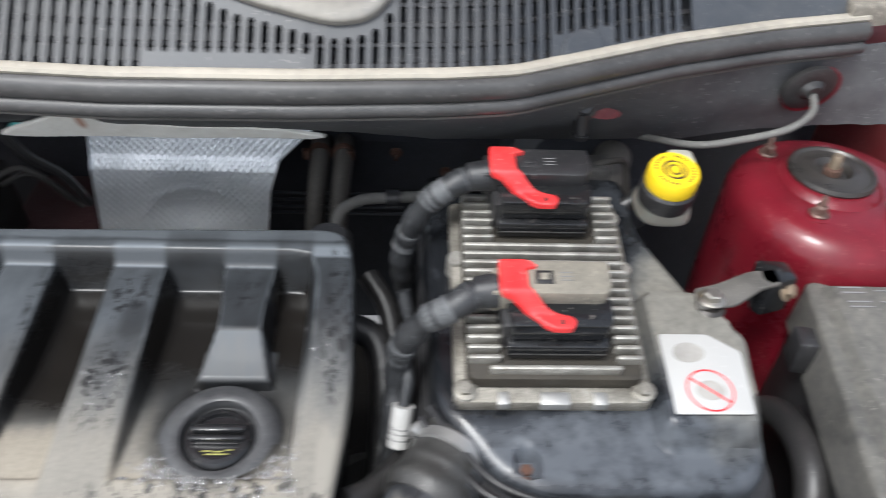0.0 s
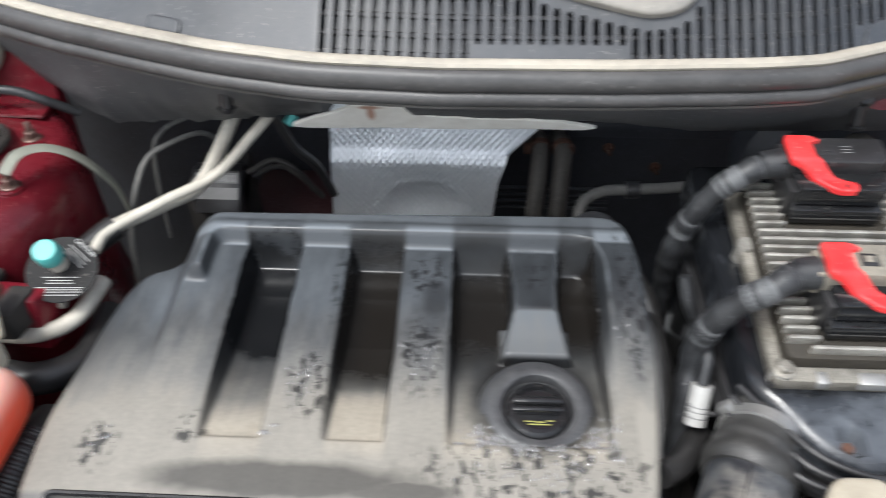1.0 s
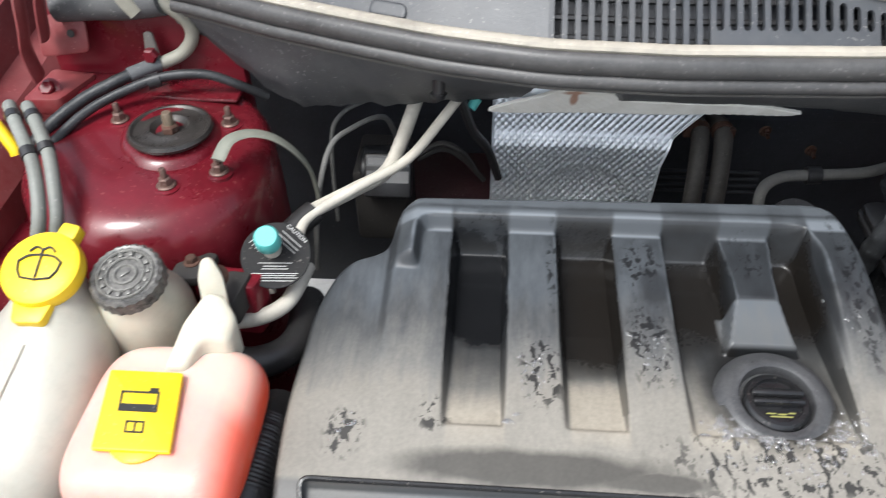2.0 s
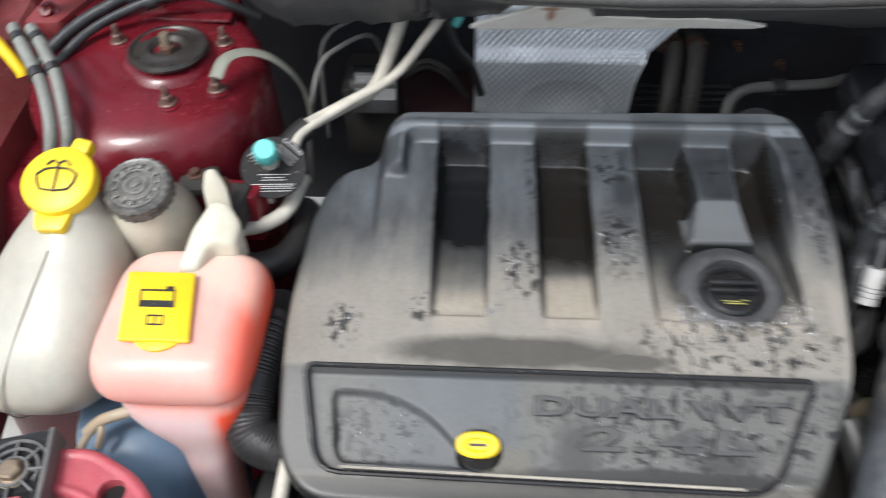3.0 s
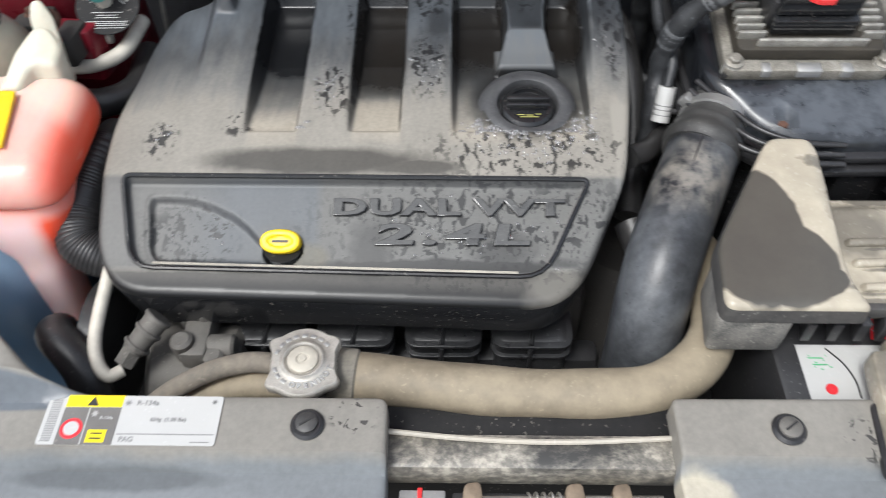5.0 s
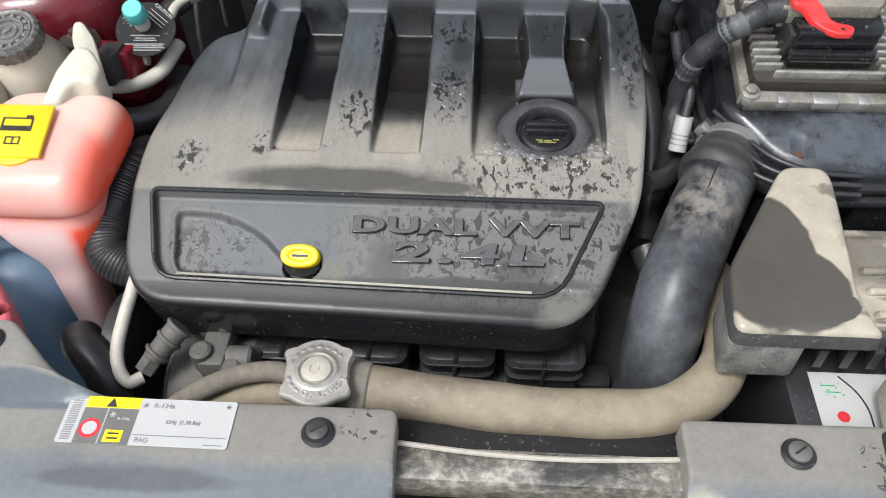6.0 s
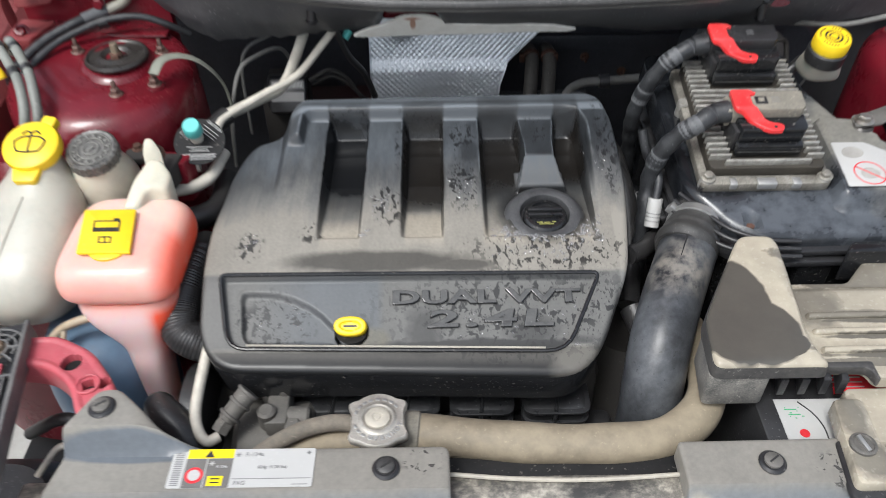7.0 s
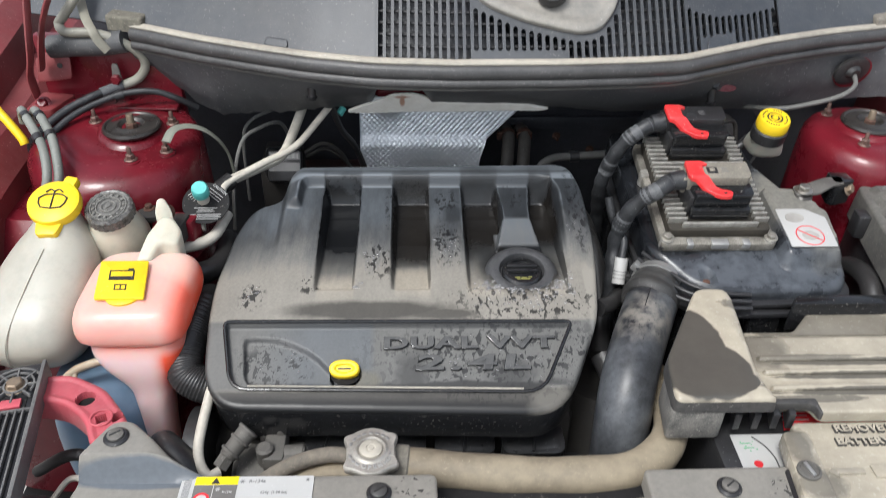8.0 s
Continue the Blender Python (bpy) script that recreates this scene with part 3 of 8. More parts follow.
def lathe(profile, seg=28, m=None, wave=None):
    """Turns (radius, height) pairs round z. wave: a factor on the radius by angle."""
    bm = bmesh.new()
    rings = []
    for r, z in profile:
        ring = []
        for i in range(seg):
            a = 2 * math.pi * i / seg
            rr = r * (wave(a, r) if wave else 1)
            ring.append(bm.verts.new((rr * math.cos(a), rr * math.sin(a), z)))
        rings.append(ring)
    for a, b in zip(rings, rings[1:]):
        for i in range(seg):
            bm.faces.new((a[i], a[(i + 1) % seg], b[(i + 1) % seg], b[i]))
    bm.faces.new(rings[-1])
    bm.faces.new(rings[0][::-1])
    bmesh.ops.recalc_face_normals(bm, faces=bm.faces)
    if m is not None:
        bm.transform(m)
    return bm


def spline(pts, n=8):
    p = [Vector(q) for q in pts]
    p = [2 * p[0] - p[1]] + p + [2 * p[-1] - p[-2]]
    out = []
    for i in range(1, len(p) - 2):
        a, b, c, d = p[i - 1:i + 3]
        for j in range(n):
            t = j / n
            out.append(0.5 * (2 * b + (c - a) * t + (2 * a - 5 * b + 4 * c - d) * t * t + (3 * b - a - 3 * c + d) * t ** 3))
    return out + [p[-2]]


def tube(pts, r, seg=12, n=8, rfn=None, flat=1.0):
    """A round bar or hose along a smooth line; rfn: a factor on the radius by the length run (metres) and share of the whole."""
    line = spline(pts, n)
    bm = bmesh.new()
    rings = []
    run = [0.0]
    for a, b in zip(line, line[1:]):
        run.append(run[-1] + (b - a).length)
    side = None
    for i, p in enumerate(line):
        way = (line[min(i + 1, len(line) - 1)] - line[max(i - 1, 0)]).normalized()
        if side is None:
            side = way.cross(Vector((0, 0, 1)) if abs(way.z) < 0.9 else Vector((1, 0, 0)))
        side = (side - way * side.dot(way)).normalized()
        up = side.cross(way)
        rr = r * (rfn(run[i], run[i] / run[-1]) if rfn else 1)
        rings.append([bm.verts.new(p + side * rr * math.cos(2 * math.pi * k / seg) + up * rr * flat * math.sin(2 * math.pi * k / seg)) for k in range(seg)])
    for a, b in zip(rings, rings[1:]):
        for k in range(seg):
            bm.faces.new((a[k], a[(k + 1) % seg], b[(k + 1) % seg], b[k]))
    bm.faces.new(rings[0][::-1])
    bm.faces.new(rings[-1])
    bmesh.ops.recalc_face_normals(bm, faces=bm.faces)
    return bm


def rod(a, b, r, seg=16, r2=None, bev=0.0):
    a, b = Vector(a), Vector(b)
    h = (b - a).length
    m = (b - a).to_track_quat("Z", "Y").to_matrix().to_4x4()
    m.translation = a
    r2 = r if r2 is None else r2
    pr = [(r, 0), (r2, h)] if not bev else [(r - bev, 0), (r, bev), (r2, h - bev), (r2 - bev, h)]
    return lathe(pr, seg, m)


def loft(sections, seg=36):
    """A closed skin over superellipse sections (cx, cy, z, rx, ry, power)."""
    bm = bmesh.new()
    rings = []
    for cx, cy, z, rx, ry, pw in sections:
        ring = []
        for i in range(seg):
            a = 2 * math.pi * i / seg
            c, s = math.cos(a), math.sin(a)
            ring.append(bm.verts.new((cx + rx * math.copysign(abs(c) ** (2 / pw), c), cy + ry * math.copysign(abs(s) ** (2 / pw), s), z)))
        rings.append(ring)
    for a, b in zip(rings, rings[1:]):
        for i in range(seg):
            bm.faces.new((a[i], a[(i + 1) % seg], b[(i + 1) % seg], b[i]))
    bm.faces.new(rings[-1])
    bm.faces.new(rings[0][::-1])
    bmesh.ops.recalc_face_normals(bm, faces=bm.faces)
    return bm


def smooth_loft(sections, n=5, seg=40):
    """loft() with its sections eased by a spline."""
    cols = np.array(sections, float)
    out = []
    k = len(cols)
    for i in range(k - 1):
        a, b, c, d = cols[max(i - 1, 0)], cols[i], cols[i + 1], cols[min(i + 2, k - 1)]
        for j in range(n):
            t = j / n
            out.append(0.5 * (2 * b + (c - a) * t + (2 * a - 5 * b + 4 * c - d) * t * t + (3 * b - a - 3 * c + d) * t ** 3))
    out.append(cols[-1])
    return loft([tuple(s[:3]) + (max(s[3], 0.002), max(s[4], 0.002), max(s[5], 1.6)) for s in out], seg)


def signed(P, poly):
    """Distance of points from a polygon's edge, positive inside."""
    poly = np.array([(p[0], p[1]) for p in poly])
    best = np.full(len(P), 1e9)
    inside = np.zeros(len(P), bool)
    for a, b in zip(poly, np.roll(poly, -1, 0)):
        e = b - a
        t = np.clip(((P - a) @ e) / (e @ e + 1e-12), 0, 1)
        best = np.minimum(best, np.hypot(*(P - a - t[:, None] * e).T))
        cross = (a[1] > P[:, 1]) != (b[1] > P[:, 1])
        xi = a[0] + (P[:, 1] - a[1]) / (b[1] - a[1] if b[1] != a[1] else 1e-12) * e[0]
        inside ^= cross & (P[:, 0] < xi)
    return np.where(inside, best, -best)


def ease(v, lo, hi):
    t = np.clip((v - lo) / (hi - lo), 0, 1)
    return t * t * (3 - 2 * t)


def moulded(outline, height, step=0.006, depth=0.03, r=0.008, inset=0.0, zbot=None, sides=0):
    """A moulded shell: a fine skin over an outline of the plan, at height(x, y) with its rim rounded by r, and a skirt that goes down."""
    from mathutils.geometry import delaunay_2d_cdt
    ring = []
    k = len(outline)
    for i in range(k):
        a, b = Vector(outline[i][:2]), Vector(outline[(i + 1) % k][:2])
        m = max(1, round((b - a).length / step))
        ring += [a.lerp(b, j / m) for j in range(m)]
    ring = [p for i, p in enumerate(ring) if (p - ring[i - 1]).length > step * 0.15]
    R = np.array(ring)
    xs, ys = np.arange(R[:, 0].min(), R[:, 0].max(), step), np.arange(R[:, 1].min(), R[:, 1].max(), step)
    G = np.array(np.meshgrid(xs, ys)).reshape(2, -1).T
    G = G[signed(G, ring) > step * 0.55]
    if r:
        t = np.roll(R, -1, 0) - np.roll(R, 1, 0)
        nrm = np.stack([-t[:, 1], t[:, 0]], 1) / (np.hypot(*t.T)[:, None] + 1e-9)
        N = np.concatenate([R + nrm * r * q for q in (-0.7, -0.35, -0.12, 0.12, 0.35, 0.7)])
        d = signed(N, ring)
        N = N[d > r * 0.08]
        G = np.concatenate([G[signed(G, ring) > r * 0.9], N])
    pts = [Vector(p) for p in R] + [Vector(p) for p in G]
    out = delaunay_2d_cdt(pts, [(i, (i + 1) % len(R)) for i in range(len(R))], [], 1, 1e-6)
    V = np.array([tuple(v) for v in out[0]])
    d = np.maximum(signed(V, ring), 0)
    z = height(V[:, 0], V[:, 1])
    if r:
        q = np.clip(r - d, 0, r)
        z = z - (r - np.sqrt(np.maximum(r * r - q * q, 0)))
    bm = bmesh.new()
    vs = [bm.verts.new((x, y, h)) for (x, y), h in zip(V, z)]
    for f in out[2]:
        bm.faces.new([vs[i] for i in f])
    bm.normal_update()
    if sum(f.normal.z for f in bm.faces) < 0:
        bmesh.ops.reverse_faces(bm, faces=bm.faces)
    rim = [e for e in bm.edges if e.is_boundary]
    got = bmesh.ops.extrude_edge_only(bm, edges=rim)
    for g in got["geom"]:
        if isinstance(g, bmesh.types.BMFace):
            g.material_index = sides
    c = R.mean(0)
    for g in got["geom"]:
        if isinstance(g, bmesh.types.BMVert):
            w = Vector((c[0] - g.co.x, c[1] - g.co.y, 0))
            g.co += w.normalized() * inset
            g.co.z = zbot if zbot is not None else g.co.z - depth
    bmesh.ops.recalc_face_normals(bm, faces=bm.faces)
    return bm


def writing(text, size, depth, m, shear=0.0, stretch=1.0, gap=1.0, fat=0.0):
    """Letters of the built-in font as a mesh, centred at the pose m."""
    cu = bpy.data.curves.new("letters", "FONT")
    cu.bevel_depth, cu.bevel_resolution = min(depth * 0.4, 0.0007), 1
    cu.body, cu.size, cu.extrude, cu.align_x, cu.align_y, cu.shear = text, size, depth, "CENTER", "CENTER", shear
    cu.resolution_u = 3
    cu.offset = size * fat
    cu.space_character = gap
    ob = bpy.data.objects.new("letters", cu)
    me = bpy.data.meshes.new_from_object(ob)
    bm = bmesh.new()
    bm.from_mesh(me)
    bpy.data.objects.remove(ob)
    bpy.data.meshes.remove(me)
    bm.transform(m @ Matrix.Diagonal((stretch, 1, 1, 1)))
    return bm


def bars(rows, m, h=0.0012, t=0.0004):
    """Unreadable lines of print: thin bars (x0, x1, y) at the pose m."""
    return join(*[box(x0, x1, y - h / 2, y + h / 2, 0, t, 0, m) for x0, x1, y in rows])


def bolt(name, at, r, h, material, label, up=(0, 0, 1), group="bolts", stud=0.0):
    """A flanged hexagon bolt or nut on a washer, with a stud where there is one."""
    at = Vector(at)
    m = Vector(up).to_track_quat("Z", "Y").to_matrix().to_4x4()
    m.translation = at
    t = thing(name, at, label, "fastener", group)
    part("washer", lathe([(r * 1.45, 0), (r * 1.5, h * 0.12), (r * 1.3, h * 0.25)], 24, m), material, t)
    part("head", lathe([(r, h * 0.22), (r, h * 0.85), (r * 0.82, h)], 6, m), material, t, angle=25)
    if stud:
        part("stud", lathe([(r * 0.5, h), (r * 0.5, stud * 0.93), (r * 0.4, stud)], 12, m), material, t)
    return t


def push_clip(at, label, pin=None):
    m = Matrix.Translation(at)
    t = thing("push_clip", at, label, "fastener", "push clips on the radiator panels")
    part("flange", lathe([(0.014, 0), (0.0145, 0.002), (0.012, 0.0045)], 28, m), BLACK, t)
    part("pin", lathe([(0.0095, 0.0045), (0.0095, 0.007), (0.007, 0.0085)], 24, m), pin or BLACK_DUSTY, t)
    part("slot", box(-0.0065, 0.0065, -0.001, 0.001, 0.0085, 0.0092, 0, m @ pose(0, 0, 0, 0, 0, 35)), INK, t)
    return t


def clamp(at, way, r, label, material=STEEL):
    """A worm-drive band with its screw housing."""
    at = Vector(at)
    m = Vector(way).to_track_quat("Z", "Y").to_matrix().to_4x4()
    m.translation = at
    t = thing("hose_clamp", at, label, "clamp", "hose clamps")
    part("band", lathe([(r, -0.006), (r + 0.0015, -0.0055), (r + 0.0015, 0.0055), (r, 0.006)], 32, m), material, t)
    part("screw", box(-0.007, 0.007, r, r + 0.009, -0.006, 0.006, 0.0015, m @ pose(0, 0, 0, 0, 0, -60)), material, t)
    return t

# ---------------------------------------------------------------- ground and the car's shell

# ground is out of view; pale so that it bounces light into the bay
bm = bmesh.new()
bmesh.ops.create_grid(bm, x_segments=8, y_segments=8, size=300)
solid("ground", bm, PALE_GROUND, "unseen ground under the car, pale for bounced light", "ground", kind="structure")

X0 = -0.19          # the car's middle
SEAL = [(-1.02, 0.86), (-0.90, 0.825), (-0.80, 0.79), (-0.70, 0.742), (-0.60, 0.703), (-0.51, 0.672), (-0.41, 0.650), (-0.29, 0.643), (-0.12, 0.647), (0.02, 0.658),
        (0.075, 0.668), (0.128, 0.692), (0.24, 0.743), (0.36, 0.785), (0.45, 0.808), (0.60, 0.85)]


def seal_y(x):
    return float(np.interp(x, [p[0] for p in SEAL], [p[1] for p in SEAL]))


def on_cowl(x, d, h=0.0):
    """A place on the cowl's slope: d metres behind its front edge, h above its skin."""
    z = 1.146 + 0.9 * min(d, 0.12) + 0.35 * max(d - 0.12, 0)
    return Vector((x, seal_y(x) + d - 0.67 * h, z + 0.74 * h))


def wrap(bm):
    """Lays a bmesh drawn flat (x, d, h) on the cowl's slope."""
    for v in bm.verts:
        v.co = on_cowl(v.co.x, v.co.y, v.co.z)
    return bm


# under-engine tray and bulkhead close the bay below and behind
solid("splash_shield", box(-1.05, 0.70, -0.15, 1.0, 0.42, 0.44, 0.004), DARK, "dark oily tray under the engine", "tray", kind="structure")
bulk = thing("bulkhead", (X0, 1.06, 0.44), "black-painted firewall behind the engine", "bulkhead", kind="structure")
part("panel", box(-1.0, 0.62, 1.05, 1.075, 0.44, 1.14, 0.004), FIREWALL, bulk)
part("swage", box(-0.25, 0.2, 1.035, 1.0495, 0.83, 0.86, 0.006), FIREWALL, bulk)
# body red in a darker copy, with the ledge's shade in the colour
part("ledge", prism([(-0.60, 0.88), (-0.40, 0.88), (-0.40, 1.048), (-0.60, 1.048)], 0.735, 0.75, 0.004), surface("red paint darkened for shade", (0.045, 0.006, 0.010), 0.5), bulk, "red floor of the plenum ledge, darkened as in shade")

# cowl panel with its slotted grille
cowl = thing("cowl_panel", (X0, 0.8, 1.15), "grey plastic cowl panel with a slotted air grille", "cowl panel", kind="structure")
GL, GR, PITCH = -0.411, 0.262, 0.01235
count = int((GR - GL) / PITCH)
EDGE_X = [-0.262, -0.257, -0.186, -0.115, -0.090, -0.060, -0.045, -0.033, -0.013]
EDGE_D = [0.118, 0.074, 0.048, 0.034, 0.030, 0.034, 0.047, 0.060, 0.118]


def lip_d(x):
    return float(np.interp(x, EDGE_X, EDGE_D)) if EDGE_X[0] < x < EDGE_X[-1] else 0.118


def skin(poly, thick=0.004, h=0.0):
    b = bmesh.new()
    hi = [b.verts.new((x, d, h)) for x, d in poly]
    lo = [b.verts.new((x, d, h - thick)) for x, d in poly]
    k = len(poly)
    b.faces.new(hi)
    b.faces.new(lo[::-1])
    for q in range(k):
        b.faces.new((lo[q], lo[(q + 1) % k], hi[(q + 1) % k], hi[q]))
    bmesh.ops.recalc_face_normals(b, faces=b.faces)
    return wrap(b)


def wide(x0, x1, ds, thick=0.004, n=24, h=0.0):
    """A broad piece of the slope, cut fine enough to follow it."""
    b = bmesh.new()
    g = [[b.verts.new((x0 + (x1 - x0) * i / n, d, h)) for d in ds] for i in range(n + 1)]
    for u, v in zip(g, g[1:]):
        for q in range(len(ds) - 1):
            b.faces.new((u[q], v[q], v[q + 1], u[q + 1]))
    bmesh.ops.recalc_face_normals(b, faces=b.faces)
    bmesh.ops.solidify(b, geom=b.faces[:], thickness=thick)
    return wrap(b)


DS = [0, 0.02, 0.05, 0.085, 0.12, 0.16, 0.25, 0.34]
part("side_panel", wide(-1.02, GL, DS), COWL_GREY, cowl)
part("side_panel", wide(GR, 0.60, DS), COWL_GREY, cowl)
part("rear_panel", wide(GL, GR, [0.118, 0.16, 0.25, 0.34]), COWL_GREY, cowl)
fill = []
for i in range(count):
    xa = GL + i * PITCH
    xs, xb = xa + PITCH * 0.42, xa + PITCH
    part("slat", skin([(xa, 0), (xs, 0), (xs, 0.118), (xa, 0.118)], 0.006), COWL_GREY, cowl)
    xm = (xs + xb) / 2
    d0 = 0.003 if xm < -0.262 else 0.015 if xm < -0.112 else 0.004
    if 0.116 < xm < 0.168:
        d0 = 0.020
    elif xm > 0.168:
        d0 = 0.006
    d1 = lip_d(xm) - 0.004
    if xm > 0.085:
        d1 = min(d1, float(np.interp(xm, [0.085, 0.101, 0.142, 0.203, 0.26], [0.066, 0.057, 0.045, 0.041, 0.044])))
    w = (xb - xs) / 2
    if xm > -0.262:
        nose = [(xb - w + w * math.cos(a), d0 + w - w * math.sin(a)) for a in np.linspace(0, math.pi, 7)]
    else:
        nose = [(xb, d0), (xs, d0)]
    fill.append(skin([(xs, 0), (xb, 0)] + nose))
    if d1 < 0.113:
        tail = [(xs + w - w * math.cos(a), d1 - w + w * math.sin(a)) for a in np.linspace(0, math.pi, 7)]
        fill.append(skin(tail + [(xb, 0.118), (xs, 0.118)]))
part("web", join(*fill), COWL_GREY, cowl)
for k in range(8):
    part("crossbar", tube([on_cowl(x, 0.010 + 0.0145 * k, -0.012) for x in np.linspace(GL, GR, 30)], 0.0032, 6, 2), BLACK, cowl)
part("plenum_floor", wide(GL - 0.02, GR + 0.02, [0.002, 0.05, 0.118, 0.14], 0.004, 30, -0.045), FIREWALL, cowl)
LIP = [(x, d + 0.004) for x, d in zip(EDGE_X[1:-1], EDGE_D[1:-1])] + [(-0.010, 0.115), (-0.010, 0.17), (-0.27, 0.17), (-0.268, 0.115)]
LIPR = chaikin(LIP, 2)
part("wiper_bowl", wrap(moulded(LIPR, lambda x, y: 0.010 - 0.008 * ease(signed(np.stack([x, y], 1), LIPR), 0.008, 0.024), 0.004, 0.012, 0.004)), surface("pale dusty bowl", (0.17, 0.165, 0.155), 0.4, dust=0.6, dust_col=(0.42, 0.39, 0.33), scale=9), cowl, "dust-coated lip round the wiper pivot")
solid("wiper_pivot_cap", lathe([(0.021, 0), (0.024, 0.006), (0.023, 0.018), (0.012, 0.024)], 24, frame_of(on_cowl(-0.135, 0.082, 0.002), (1, 0, 0), (0, 1, 0.6))), BLACK, "black cap over the wiper pivot", "cap")
TABS = rounded([(0.116, 0.0), (0.166, 0.0), (0.158, 0.018), (0.140, 0.022), (0.122, 0.018)], 0.010)
solid("grille_tab", wrap(moulded(TABS, lambda x, y: 0.004 + 0 * x, 0.003, 0.006, 0.002)), COWL_GREY, "small grey tab moulded at the grille's edge", "tab")
solid("cowl_tab", wrap(moulded(rounded([(-0.588, 0.004), (-0.548, 0.004), (-0.548, 0.016), (-0.584, 0.016)], 0.007), lambda x, y: 0.003 + 0 * x, 0.003, 0.005, 0.002)), COWL_GREY, "small grey locating tab on the cowl", "tab")

# rubber bonnet seal along the cowl's edge
seal = thing("bonnet_seal", (X0, 0.65, 1.12), "ribbed black rubber seal with a dusty beige top lip", "seal", kind="structure")
line = [(x, seal_y(x)) for x in np.linspace(-0.82, 0.47, 40)]
# dusty lip, its beige raised to carry the glare of the sky
part("top_lip", tube([(x, y - 0.002, 1.148) for x, y in line], 0.0075, 10, 3, flat=0.7), BEIGE_LIP, seal, "dusty top lip paled for sky glare")
part("bulb", tube([(x, y - 0.011, 1.135) for x, y in line], 0.0085, 12, 3, None, 1.3), SEAL_RUBBER, seal)
part("lower_bulb", tube([(x, y - 0.012, 1.118) for x, y in line], 0.008, 12, 3), SEAL_RUBBER, seal)
part("channel", tube([(x, y - 0.004, 1.106) for x, y in line], 0.004, 8, 3), GREY_RUBBER, seal)

# padded panel that hangs under the seal
hang = thing("plenum_cover", (X0, 0.72, 1.05), "matt black padded cover hanging under the cowl edge", "cover panel", kind="structure")


def hang_low(x):
    return float(np.interp(x, [-0.84, -0.80, -0.735, -0.69, -0.66, -0.46, -0.425, -0.415, -0.335, -0.322, -0.10, 0.0, 0.12, 0.30, 0.36, 0.5], [1.09, 1.072, 1.008, 0.986, 0.990, 1.003, 1.010, 1.040, 1.040, 1.010, 1.004, 0.994, 0.997, 1.002, 1.012, 1.015]))


bm = bmesh.new()
grid = []
xs = np.linspace(-0.83, 0.55, 180)
for x in xs:
    yt, zt = seal_y(x) - 0.001, 1.112
    yb = 0.790 + 0.02 * ease(np.array(abs(x - X0)), 0.45, 0.72)
    zb = hang_low(x) + 0.006 * noise.noise((x * 55, 0.3, 7)) * (1 if x < -0.47 else 0.3)
    col = []
    for j in range(9):
        t = j / 8
        bulge = 0.006 * math.sin(math.pi * t) * (1 + 0.9 * noise.noise((x * 7, t * 2, 0)) + 0.5 * noise.noise((x * 19, t * 5, 3)))
        col.append(bm.verts.new((x, yt + (yb - yt) * t ** 1.25 - bulge, zt + (zb - zt) * t)))
    grid.append(col)
for a, b in zip(grid, grid[1:]):
    for j in range(8):
        bm.faces.new((a[j], b[j], b[j + 1], a[j + 1]))
bmesh.ops.recalc_face_normals(bm, faces=bm.faces)
bmesh.ops.solidify(bm, geom=bm.faces[:], thickness=0.006)
part("pad", bm, COWL_DARK, hang)
for x, y, z in ((-0.518, 0.712, 1.088), (0.158, 0.742, 1.066)):
    t = thing("panel_stud", (x, y, z), "black plastic stud and washer on the padded cover", "fastener", "studs on the padded cover")
    m = frame_of((x, y - 0.006, z + 0.006), (1, 0, 0), (0, 0.45, 0.89))
    part("washer", lathe([(0.017, -0.008), (0.019, 0), (0.014, 0.003), (0.009, 0.003)], 24, m @ Matrix.Diagonal((1.15, 0.8, 1, 1))), BLACK, t)
    part("stud", lathe([(0.0085, 0.002), (0.0085, 0.014), (0.0065, 0.016)], 14, m), BLACK, t)
    part("shank", rod((x, y - 0.010, z), (x, y - 0.016, z - 0.024), 0.0075, 12, 0.0065, 0.001), BLACK, t)
    part("barb", rod((x, y - 0.0155, z - 0.022), (x, y - 0.0165, z - 0.028), 0.0095, 10, 0.008, 0.001), BLACK, t)
solid("red_grommet_gap", lathe([(0.016, 0), (0.016, 0.002)], 24, frame_of((0.182, 0.733, 1.066), (1, 0, 0), (0, 0.3, 0.95)) @ Matrix.Diagonal((1.05, 0.38, 1, 1))), RED, "red body showing through a slot in the padded cover", "opening")
g = thing("cable_grommet", (0.425, 0.783, 1.070), "black rubber grommet in a red-rimmed hole", "grommet")
m = frame_of((0.425, 0.786, 1.072), (1, 0.15, 0.22), (0, -0.12, 1)) @ Matrix.Diagonal((1.25, 1.0, 1, 1))
part("rim", lathe([(0.028, -0.004), (0.028, 0.0012), (0.0255, 0.0016)], 32, m), RED, g)
part("boot", lathe([(0.026, -0.002), (0.026, 0.004), (0.019, 0.007), (0.012, 0.006), (0.007, 0.012)], 28, m @ Matrix.Translation((-0.003, 0.005, 0))), RUBBER, g)
solid("release_cable", tube([(0.424, 0.778, 1.072), (0.418, 0.755, 1.060), (0.385, 0.735, 1.050), (0.335, 0.735, 1.035), (0.29, 0.745, 1.022), (0.24, 0.80, 1.0)], 0.0042, 10), GREY_RUBBER, "grey cable leaving the grommet", "cable")

# the open bonnet over the bay
bonnet = thing("bonnet", (X0, 1.0, 1.24), "raised car bonnet with a dark grey lining underneath", "bonnet", kind="structure")
bm = bmesh.new()
cols = []
